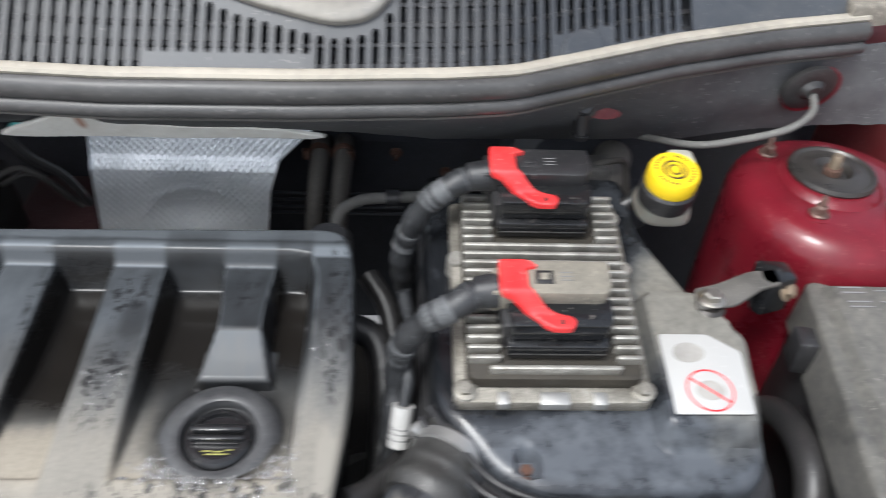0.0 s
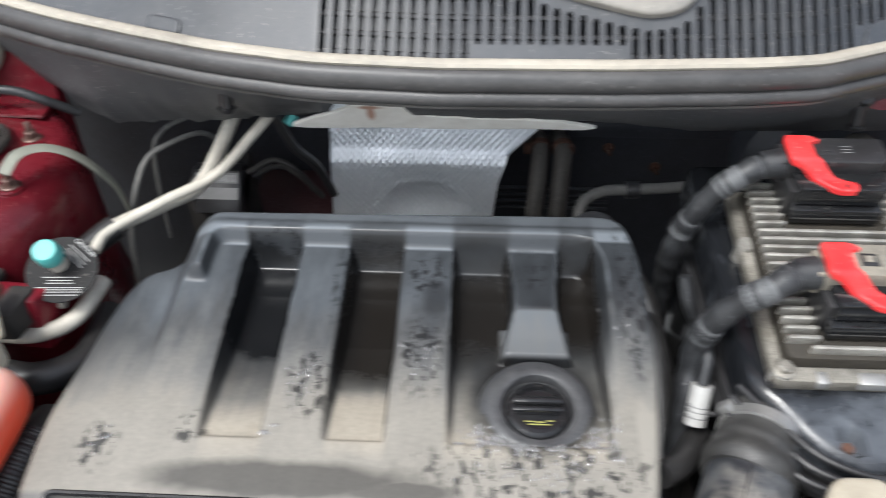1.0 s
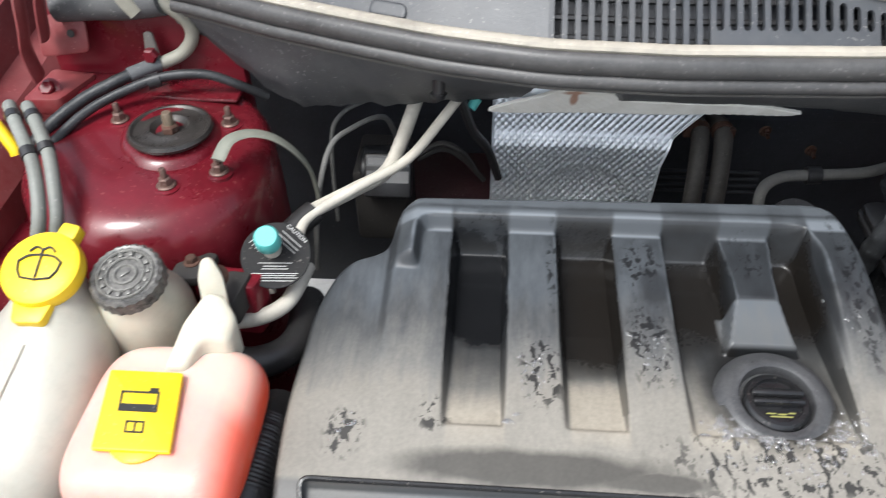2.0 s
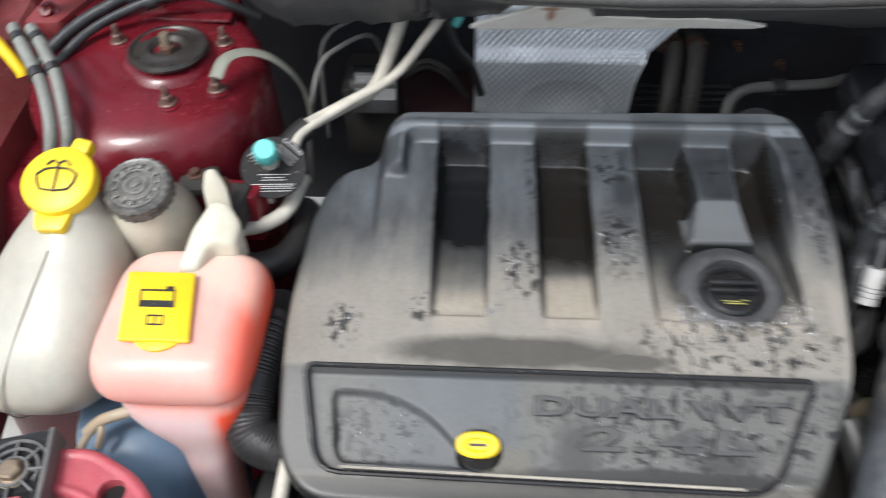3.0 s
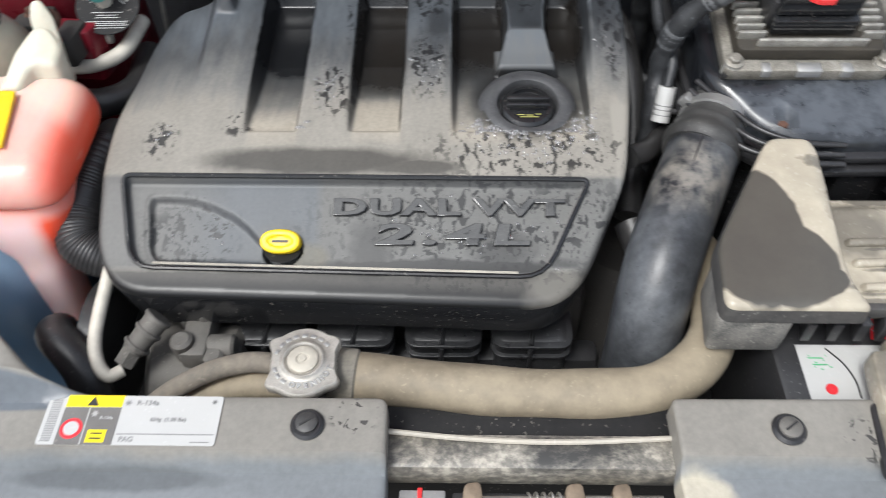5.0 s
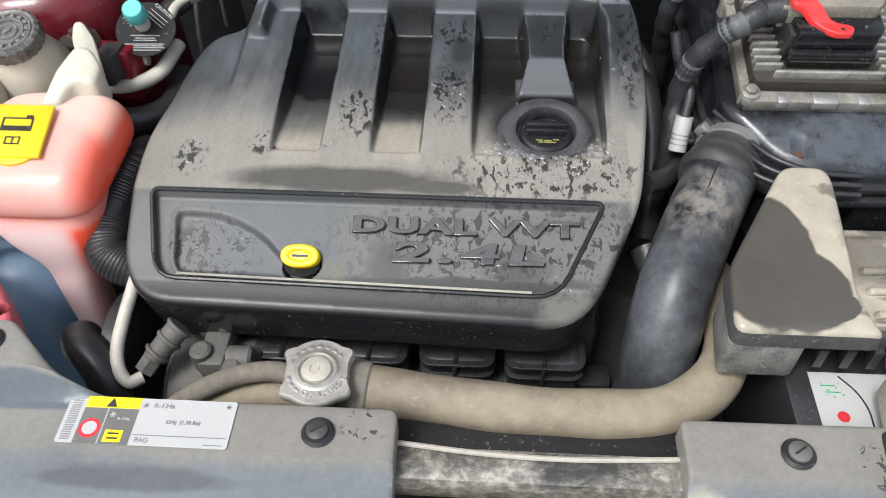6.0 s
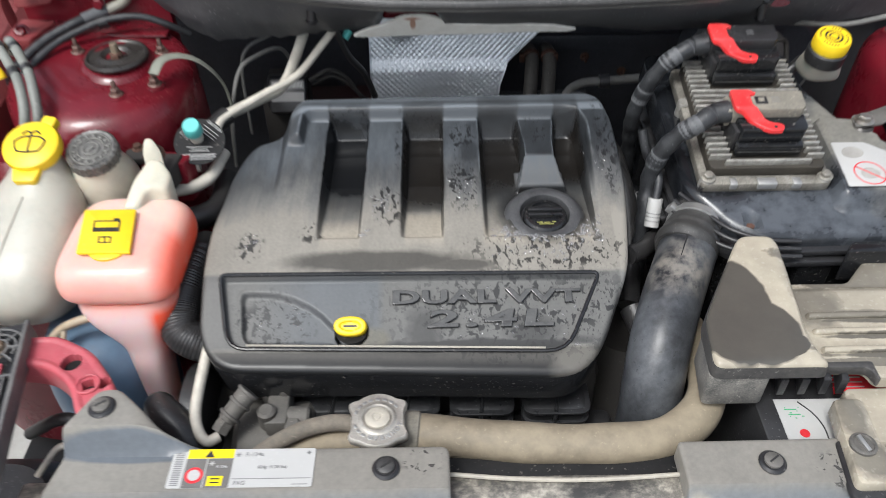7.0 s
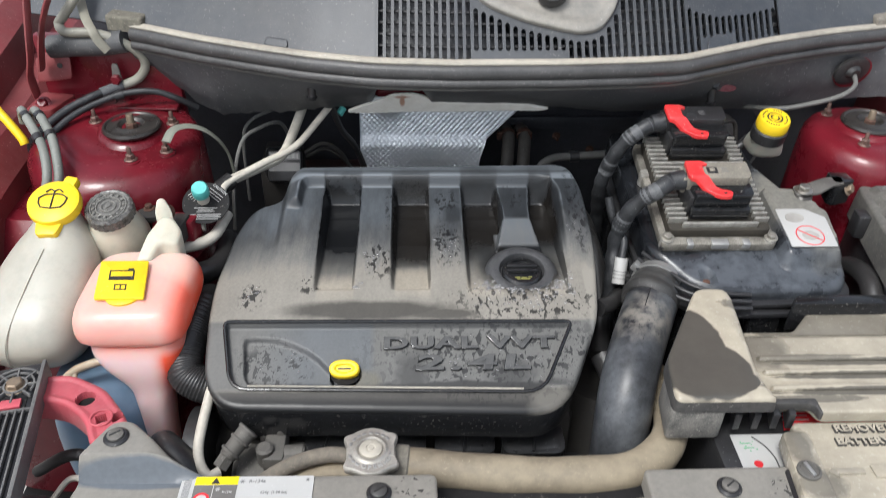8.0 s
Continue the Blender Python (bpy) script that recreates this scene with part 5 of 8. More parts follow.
part("mark", bars([(-0.031, -0.021, -0.0125), (-0.031, -0.021, -0.017)], m @ Matrix.Translation((0, 0, 0.0013)), 0.0014), INK, lab)
part("print", writing("R-134a", 0.0068, 0.0002, m @ Matrix.Translation((0.011, 0.0165, 0.0008))), SOFT_INK, lab)
part("print", writing("R-134a", 0.0040, 0.0002, m @ Matrix.Translation((-0.0215, 0.002, 0.0012))), PAPER, lab)
part("divider", box(-0.0385, -0.0375, -0.0225, 0.0125, 0.001, 0.0013, 0, m), PAPER, lab)
for at, rr, mt, zz in (((-0.0325, 0.006), 0.0028, PAPER, 0.0010), ((-0.006, 0.0165), 0.0030, SOFT_INK, 0.0006), ((0.069, 0.018), 0.0024, SOFT_INK, 0.0006)):
    part("snowflake", join(*[box(-rr, rr, -0.0005, 0.0005, zz, zz + 0.0003, 0, m @ pose(at[0], at[1], 0, 0, 0, a)) for a in (0, 60, 120)]), mt, lab)
part("print", writing("624g  (1.38 lbs)", 0.0050, 0.0002, m @ Matrix.Translation((0.032, 0.001, 0.0008))), SOFT_INK, lab)
part("print", writing("PAG", 0.0066, 0.0002, m @ Matrix.Translation((0.000, -0.0175, 0.0008))), SOFT_INK, lab)
part("rule", bars([(-0.009, 0.074, -0.0125), (0.055, 0.071, -0.0195)], m @ Matrix.Translation((0, 0, 0.0006)), 0.0007), GREY_INK, lab)

# crossmember and bonnet latch in the gap between the panels
cross = thing("front_crossmember", (X0, 0.05, 0.80), "scuffed black steel crossmember with chipped paint", "crossmember", kind="structure")
part("beam", box(-0.79, 0.46, 0.044, 0.078, 0.80, 0.838, 0.006), CROSS, cross)
part("top_flange", tube([(-0.33, 0.076, 0.843), (-0.25, 0.070, 0.841), (-0.17, 0.068, 0.841), (-0.07, 0.072, 0.843)], 0.0026, 8, 8), BEIGE_LIP, cross, "pale worn flange edge")
part("face", box(-0.80, 0.46, 0.0, 0.036, 0.70, 0.795, 0.006), BLACK, cross)
latch = thing("bonnet_latch", (-0.2, 0.02, 0.80), "steel bonnet latch with spring and release rod", "latch")
part("plate", box(-0.27, -0.13, 0.008, 0.034, 0.797, 0.812, 0.003), BLACK, latch)
part("spring", tube([(-0.205 + 0.00025 * i * 5, 0.022 + 0.006 * math.cos(i * 1.2), 0.826 + 0.006 * math.sin(i * 1.2)) for i in range(26)], 0.0012, 6, 3), STEEL, latch)
part("rod", rod((-0.25, 0.022, 0.826), (-0.09, 0.024, 0.826), 0.003, 10), STEEL, latch)
for x in (-0.252, -0.165, -0.125):
    part("lug", prism(rounded([(x - 0.010, 0.012), (x + 0.010, 0.012), (x + 0.007, 0.036), (x - 0.007, 0.034)], 0.005), 0.812, 0.832, 0.002), ZINC, latch)
part("connector", box(-0.315, -0.275, 0.010, 0.030, 0.812, 0.826, 0.002), surface("grey plug", (0.2, 0.2, 0.2), 0.5), latch)
part("catch", box(-0.299, -0.295, 0.009, 0.031, 0.811, 0.828, 0.0005), RED_LEVER, latch, "red locking tab")

# air-conditioning compressor, belt and line at the engine's front corner
comp = thing("compressor", (-0.57, 0.2, 0.7), "grey dusty compressor with a hose fitting", "compressor")
part("body", rod((-0.60, 0.21, 0.70), (-0.50, 0.21, 0.70), 0.06, 28, None, 0.008), GREY_CAST, comp)
part("flange", box(-0.556, -0.526, 0.185, 0.245, 0.755, 0.785, 0.006), GREY_CAST, comp)
part("lug", rod((-0.53, 0.205, 0.77), (-0.50, 0.205, 0.77), 0.014, 14, None, 0.003), GREY_CAST, comp)
part("fitting", rod((-0.600, 0.185, 0.79), (-0.572, 0.215, 0.812), 0.0115, 18, 0.013, 0.003), GREY_CAST, comp)
for k in (0.15, 0.55, 0.9):
    part("collar", rod((-0.600 + 0.028 * k, 0.185 + 0.03 * k, 0.79 + 0.022 * k), (-0.597 + 0.028 * k, 0.188 + 0.03 * k, 0.792 + 0.022 * k), 0.0148, 18, None, 0.001), GREY_CAST, comp)
for x, y, z, r in ((-0.552, 0.200, 0.785, 0.012), (-0.535, 0.235, 0.787, 0.009), (-0.520, 0.190, 0.772, 0.011), (-0.558, 0.236, 0.786, 0.008)):
    part("boss", lathe([(r, z - 0.02), (r, z + 0.006), (r * 0.7, z + 0.009)], 12, Matrix.Translation((x, y, 0))), GREY_CAST, comp)
part("fitting_nut", rod((-0.607, 0.176, 0.783), (-0.598, 0.187, 0.792), 0.011, 6), GREY_CAST, comp)
part("pulley", rod((-0.665, 0.235, 0.725), (-0.640, 0.235, 0.725), 0.072, 40, None, 0.006), BLACK, comp)
part("belt", lathe([(0.073, -0.011), (0.0755, -0.010), (0.0755, 0.010), (0.073, 0.011)], 40, frame_of((-0.652, 0.235, 0.725), (0, 1, 0), (0, 0, 1))), RUBBER, comp)
solid("coolant_line", tube([(-0.628, 0.275, 0.835), (-0.632, 0.255, 0.825), (-0.636, 0.20, 0.805), (-0.630, 0.172, 0.795), (-0.618, 0.160, 0.786), (-0.606, 0.168, 0.784)], 0.007, 14), PIPE, "cream-coated metal line bent to the compressor", "pipe")
rl = thing("corrugated_hose", (-0.665, 0.30, 0.82), "black corrugated hose bent under the engine cover", "hose")
part("hose", tube([(-0.662, 0.440, 0.850), (-0.665, 0.400, 0.862), (-0.669, 0.365, 0.862), (-0.675, 0.325, 0.848), (-0.670, 0.298, 0.834), (-0.648, 0.288, 0.822), (-0.62, 0.295, 0.812)], 0.0255, 18, 26, lambda s, k: 1 + 0.022 * math.sin(s * 1900)), RUBBER, rl)
solid("dark_hose", tube([(-0.70, 0.23, 0.76), (-0.68, 0.20, 0.795), (-0.645, 0.165, 0.78), (-0.63, 0.12, 0.72)], 0.020, 16), RUBBER, "black hose beside the compressor", "hose")

# ---------------------------------------------------------------- intake duct, snorkel, battery

duct = thing("intake_duct", (-0.06, 0.3, 0.8), "large black intake duct with a dusty rubber boot", "air duct")
part("pipe", tube([(0.012, 0.415, 0.882), (-0.009, 0.37, 0.878), (-0.037, 0.31, 0.868), (-0.060, 0.255, 0.848), (-0.070, 0.222, 0.812), (-0.072, 0.208, 0.765), (-0.072, 0.206, 0.70)], 0.0375, 30, 8, lambda s, k: 1 + 0.03 * (1 - k)), DUCT, duct)
part("seam", tube([(0.000, 0.400, 0.9190), (-0.014, 0.37, 0.9163), (-0.041, 0.31, 0.9058)], 0.0010, 6), BLACK, duct)
part("collar", tube([(0.012, 0.415, 0.884), (0.034, 0.452, 0.886), (0.05, 0.48, 0.886)], 0.0355, 30, 8), BLACK, duct)
part("boot", tube([(-0.009, 0.380, 0.880), (0.008, 0.410, 0.884), (0.027, 0.441, 0.886)], 0.0375, 30, 16, lambda s, k: 1.0 + 0.14 * math.exp(-((k - 0.18) / 0.15) ** 2) + 0.05 * math.exp(-((k - 0.46) / 0.06) ** 2) + 0.06 * math.exp(-((k - 0.96) / 0.05) ** 2)), surface("grey dusty rubber boot", (0.020, 0.020, 0.020), 0.36, dust=0.35, dust_col=(0.14, 0.135, 0.125), scale=30), duct)
clamp((0.0175, 0.4255, 0.885), (0.020, 0.033, 0.002), 0.0388, "steel worm-drive clamp round the intake boot", ALUMINIUM)

# battery cover moulding with the inlet snorkel
bc = thing("battery_cover", (0.15, 0.22, 0.85), "dusty grey battery cover with moulded air inlet snorkel", "battery cover")
TOP = rounded([(-0.034, 0.157), (0.096, 0.157), (0.084, 0.178), (0.081, 0.205), (0.086, 0.26), (0.090, 0.305), (0.093, 0.342), (0.085, 0.356), (0.046, 0.356), (0.034, 0.338), (-0.028, 0.226)], 0.012)
# walls take a darker material than the top face
part("snorkel", moulded(TOP, lambda x, y: 0.914 + 0.065 * (y - 0.17) + 0.008 * ease(0.11 - x, 0, 0.03), 0.006, 0.06, 0.006, -0.002, 0.899, 1), SNORKEL, bc, "", 38, BLACK_DUSTY)
part("inlet_box", prism(rounded([(-0.036, 0.157), (0.034, 0.157), (0.054, 0.29), (0.038, 0.338), (-0.028, 0.222)], 0.008), 0.850, 0.8985, 0.003), surface("dust-streaked side wall", (0.04, 0.042, 0.045), 0.35, dust=0.85, dust_col=(0.36, 0.34, 0.30), scale=40), bc, "dust-streaked wall of the inlet")


def deck(x, y):
    z = 0.897 + 0.03 * (y - 0.16) - 0.012 * ease(y, 0.285, 0.305)
    for yy in (0.194, 0.221, 0.245):
        z = z + 0.001 * np.exp(-((y - yy) / 0.008) ** 2) * ease(x, 0.112, 0.125)
    return z


DECK = rounded([(0.070, 0.174), (0.147, 0.174), (0.152, 0.156), (0.48, 0.156), (0.48, 0.350), (0.215, 0.350), (0.180, 0.312), (0.080, 0.312)], 0.008)
part("deck", moulded(DECK, deck, 0.004, 0.014, 0.004), SNORKEL, bc)
for yy in (0.194, 0.221, 0.245):
    part("rib", tube([(0.106, yy, 0.896 + 0.03 * (yy - 0.16)), (0.122, yy, 0.8995 + 0.03 * (yy - 0.16)), (0.30, yy, 0.900 + 0.03 * (yy - 0.16)), (0.47, yy, 0.900 + 0.03 * (yy - 0.16))], 0.0042, 12, 6), SNORKEL, bc)
part("upstand", prism(rounded([(0.185, 0.345), (0.48, 0.345), (0.48, 0.365), (0.20, 0.365)], 0.008), 0.86, 0.912, 0.004), SHINY_BLACK, bc, "black wet upstand at the deck's back edge")
part("front_lip", prism(rounded([(0.090, 0.170), (0.142, 0.169), (0.147, 0.164), (0.149, 0.152), (0.153, 0.152), (0.153, 0.178), (0.090, 0.178)], 0.003), 0.886, 0.8990, 0.002), BLACK_DUSTY, bc)
for x in (0.048, 0.072, 0.096, 0.116):
    part("louvre", prism([(x, 0.160), (x + 0.009, 0.160), (x + 0.016, 0.205), (x + 0.013, 0.205)], 0.862, 0.888, 0.001), BLACK, bc)
# access lid with moulded words
part("lid", prism(rounded([(0.098, 0.036), (0.48, 0.036), (0.48, 0.157), (0.118, 0.157)], 0.010), 0.858, 0.879, 0.005), SNORKEL, bc, "dusty access lid with moulded words")
m = frame_of((0.206, 0.139, 0.8795), (1, 0, 0), (0, 1, 0))
for word, dx, dy in (("REMOVE FOR", 0.008, 0.003), ("BATTERY ACCESS", 0.018, -0.017)):
    b = writing(word, 0.0150, 0.0022, m @ Matrix.Translation((dx, dy, 0.001)), 0, 1.08)
    b.normal_update()
    # sides of the words darkened, as their shadow outlines
    for f in b.faces:
        f.material_index = 0 if f.normal.z > 0.85 else 1
    part("lettering", b, SNORKEL, bc, "raised moulded words with sides darkened as shadow", 30, BLACK_DUSTY)
part("arrow", prism([(0.132, 0.079), (0.142, 0.088), (0.142, 0.083), (0.175, 0.083), (0.175, 0.075), (0.142, 0.075), (0.142, 0.070)], 0.879, 0.882, 0.0006), SNORKEL, bc)
part("arrow", prism([(0.185, 0.070), (0.210, 0.070), (0.217, 0.079), (0.210, 0.088), (0.185, 0.088)], 0.879, 0.882, 0.0006), SNORKEL, bc)
part("corner_block", prism(rounded([(0.087, 0.034), (0.127, 0.034), (0.133, 0.140), (0.099, 0.140)], 0.008), 0.858, 0.882, 0.004), SNORKEL, bc)
part("foot", prism(rounded([(0.081, 0.026), (0.50, 0.026), (0.50, 0.066), (0.089, 0.096)], 0.008), 0.860, 0.8685, 0.003), BLACK, bc)
t = thing("quarter_turn_screw", (0.108, 0.079, 0.882), "dull quarter-turn screw in the lid's corner", "fastener")
m = Matrix.Translation((0.108, 0.079, 0.882))
part("ring", lathe([(0.014, 0), (0.014, 0.003), (0.011, 0.004), (0.010, 0.0025), (0.001, 0.0025)], 28, m), GREY_CAST, t)
part("slot", box(-0.0022, 0.0022, -0.010, 0.010, 0.002, 0.0058, 0.0008, m @ pose(0, 0, 0, 0, 0, 14)), ALUMINIUM, t)

bat = thing("battery", (0.20, 0.23, 0.66), "black car battery with red and white labels under its cover", "battery")
part("case", box(0.030, 0.34, 0.104, 0.335, 0.66, 0.842, 0.006), BLACK, bat)
m = Matrix.Translation((0.16, 0.20, 0.8424))
part("label", box(-0.107, 0.15, -0.093, -0.032, 0, 0.0006, 0, m), PAPER, bat, "white label with print")
part("label_band", prism([(-0.034, -0.026), (0.15, -0.020), (0.15, 0.030), (-0.022, 0.014)], 0.0008, 0.0014, 0, m), RED_INK, bat, "red band")
part("emblem", lathe([(0.0055, 0.0006), (0.0055, 0.0011)], 24, m @ Matrix.Translation((-0.086, -0.079, 0))), RED_INK, bat)
part("green_print", bars([(-0.098 + k * 0.0021 + 0.001 * (k % 2), -0.0968 + k * 0.0021 + 0.002 * ((k * 7) % 3) / 3, -0.044 - 0.0024 * ((k * 5) % 7)) for k in range(9)] + [(-0.099, -0.085, -0.0465), (-0.096, -0.082, -0.0535)], m @ Matrix.Translation((0, 0, 0.0006)), 0.0011), GREEN_INK, bat)
part("print", bars([(-0.050, -0.028, y) for y in np.arange(-0.072, -0.054, 0.0032)], m @ Matrix.Translation((0, 0, 0.0006)), 0.0012), INK, bat)
part("arc", tube([(0.098, 0.112, 0.8432), (0.098, 0.130, 0.8432), (0.092, 0.148, 0.8432), (0.080, 0.164, 0.8432)], 0.0009, 6), INK, bat)
part("pale_print", bars([(-0.030, 0.006, y) for y in (-0.016, -0.009, -0.002, 0.005)], m @ Matrix.Translation((0, 0, 0.0014)), 0.0018), PAPER, bat)
solid("battery_tray", box(0.03, 0.36, 0.12, 0.36, 0.60, 0.655, 0.01), BLACK, "black tray under the battery", "tray")

# ---------------------------------------------------------------- air box, control unit

ab = thing("air_filter_box", (0.17, 0.56, 0.7), "black moulded air filter box, wet and dusty on top", "air filter box")
LID = rounded([(0.001, 0.452), (0.054, 0.389), (0.090, 0.372), (0.264, 0.376), (0.291, 0.399), (0.297, 0.509), (0.271, 0.558), (0.226, 0.650), (0.218, 0.743), (-0.008, 0.743)], 0.018)


def lid_z(x, y):
    z = 0.928 + 0.16 * np.clip(y - 0.415, 0, 0.5) - 0.5 * np.clip(0.444 - y, 0, 1) ** 1.3
    P = np.stack([x, y], 1)
    hole = np.hypot(x - 0.080, y - 0.401)
    z = z - 0.012 * (1 - ease(hole, 0.010, 0.013))
    pad = signed(P, rounded([(0.198, 0.414), (0.284, 0.416), (0.292, 0.505), (0.262, 0.560), (0.200, 0.562)], 0.010))
    return z + 0.024 * ease(pad, -0.005, 0.005)


part("lid", moulded(LID, lid_z, 0.005, 0.03, 0.012, -0.003), AIR_LID, ab)
for z0, z1, k in ((0.888, 0.896, 1.06), (0.874, 0.883, 1.095)):
    part("rim", prism([((p[0] - 0.154) * (k if p[1] < 0.57 else 1.02) + 0.154, (p[1] - 0.55) * k + 0.55) for p in LID], z0, z1, 0.0025), BLACK, ab, "black joint flange")
part("tub", prism([((p[0] - 0.154) * 0.97 + 0.154, (p[1] - 0.55) * 0.97 + 0.55) for p in LID], 0.70, 0.886, 0.006), SHINY_BLACK, ab)
for x, w in ((0.096, 0.012), (0.144, 0.048), (0.236, 0.048)):
    part("wall_rib", box(x, x + w, 0.366, 0.386, 0.82, 0.871, 0.005), SHINY_BLACK, ab)
for off, z, r in ((0.004, 0.916, 0.0030), (0.011, 0.909, 0.0032), (0.018, 0.902, 0.0034)):
    part("ridge", tube([(0.001 - off, 0.463 - off, z + 0.004), (0.028 - off, 0.421 - off, z + 0.002), (0.054 - off, 0.389 - off, z), (0.090 - off * 0.4, 0.372 - off, z - 0.002), (0.135, 0.372 - off, z - 0.006)], r, 10), BLACK, ab, "moulded ridge")
bolt("lid_screw", (0.080, 0.401, 0.905), 0.0058, 0.005, RUST, "rusty screw down in its hole", group="lid screws")

lab = thing("warning_label", (0.255, 0.492, 0.93), "white label with a red prohibition sign", "label")
P4 = [Vector(p) for p in ((0.2060, 0.425), (0.2755, 0.425), (0.2790, 0.488), (0.2520, 0.507), (0.2070, 0.507))]
tilt = math.degrees(math.atan(0.16))
m = pose(0.241, 0.448, 0.9590, tilt, 0, 0)
part("sheet", prism(rounded([(p[0] - 0.241, p[1] - 0.448) for p in P4], 0.003), -0.0022, -0.0004, 0.0004, m), PAPER, lab)
ring = bmesh.new()
ringv = [[ring.verts.new((r * math.cos(a), r * math.sin(a), 0)) for a in np.linspace(0, 2 * math.pi, 40, endpoint=False)] for r in (0.0195, 0.0212)]
for i in range(40):
    ring.faces.new((ringv[0][i], ringv[1][i], ringv[1][(i + 1) % 40], ringv[0][(i + 1) % 40]))
ring.transform(m)
part("sign", join(ring, box(-0.0195, 0.0195, -0.0009, 0.0009, -0.0001, 0.0002, 0, m @ pose(0, 0, 0, 0, 0, -38))), RED_INK, lab, "red ring with a slash")
part("picture", join(*[prism(chaikin([(x * 0.0135, y * 0.011) for x, y in ((-1, -0.4), (-0.2, -1), (0.8, -0.7), (1.1, 0.2), (0.3, 1), (-0.7, 0.7))], 2), -0.0003, 0.00005, 0, m @ Matrix.Translation((dx, dy, 0))) for dx, dy in ((0, 0),)]), PALE_INK, lab)
part("picture", prism(chaikin([(-0.026, 0.032), (-0.012, 0.027), (0.004, 0.033), (0.004, 0.045), (-0.010, 0.051), (-0.024, 0.046)], 2), -0.0003, 0.00005, 0, m), PALE_INK, lab)

# engine control unit with cooling fins
PW, PD = 0.0875, 0.1155
pc = frame_of((0.1055, 0.5546, 0.9755), (1, 0, 0), (0, 1, 0.20))
ecu = thing("engine_control_unit", (0.106, 0.550, 0.94), "dirty cast aluminium control unit with cooling fins", "control unit")
part("base", prism(rounded([(-PW, -PD), (PW, -PD), (PW, PD), (-PW, PD)], 0.008), -0.022, -0.006, 0.002, pc), PCM_BASE, ecu)
# housing blackened, so that the gaps between the fins read dark
part("housing", prism(rounded([(-PW + 0.010, -PD + 0.014), (PW - 0.010, -PD + 0.014), (PW - 0.010, PD - 0.006), (-PW + 0.010, PD - 0.006)], 0.010), -0.006, 0.010, 0.0025, pc), PCM_DARK, ecu)
C1, C2 = 0.085, -0.0525            # the two sockets, along the unit
for k in range(20):
    y = -PD + 0.021 + k * 0.0104
    near = min(abs(y - C1) - 0.037, abs(y - C2) - 0.037)
    spans = [(-PW + 0.011, -0.047), (0.054, PW - 0.011)] if near < 0 else [(-PW + 0.011, PW - 0.011)]
    if k == 0:
        spans = [(-PW + 0.030, PW - 0.030)]
    for a, b in spans:
        part("fin", prism(rounded([(a, y - 0.0022), (b, y - 0.0022), (b, y + 0.0022), (a, y + 0.0022)], 0.0021, 2), 0.006, 0.0195, 0.0011, pc), PCM_METAL, ecu)
for x, y in ((-PW + 0.009, -PD + 0.010), (PW - 0.009, -PD + 0.010), (PW - 0.006, 0.03), (-PW + 0.006, 0.04), (PW - 0.008, PD - 0.02)):
    part("boss", lathe([(0.0095, -0.030), (0.0095, -0.004), (0.008, -0.002)], 20, pc @ Matrix.Translation((x, y, 0))), PCM_METAL, ecu)
for x, y in ((-PW + 0.009, -PD + 0.010), (PW - 0.009, -PD + 0.010)):
    bolt("unit_bolt", pc @ Vector((x, y, -0.002)), 0.007, 0.007, PCM_BASE, "dull bolt at the control unit's corner", up=pc.to_3x3() @ Vector((0, 0, 1)), group="control unit bolts")
for x, w in ((-0.045, 0.010), (0.0, 0.026), (0.040, 0.012)):
    part("tab", box(x - w / 2, x + w / 2, -PD - 0.003, -PD + 0.010, -0.014, -0.0035, 0.0015, pc), ALUMINIUM, ecu, "bright worn tab")


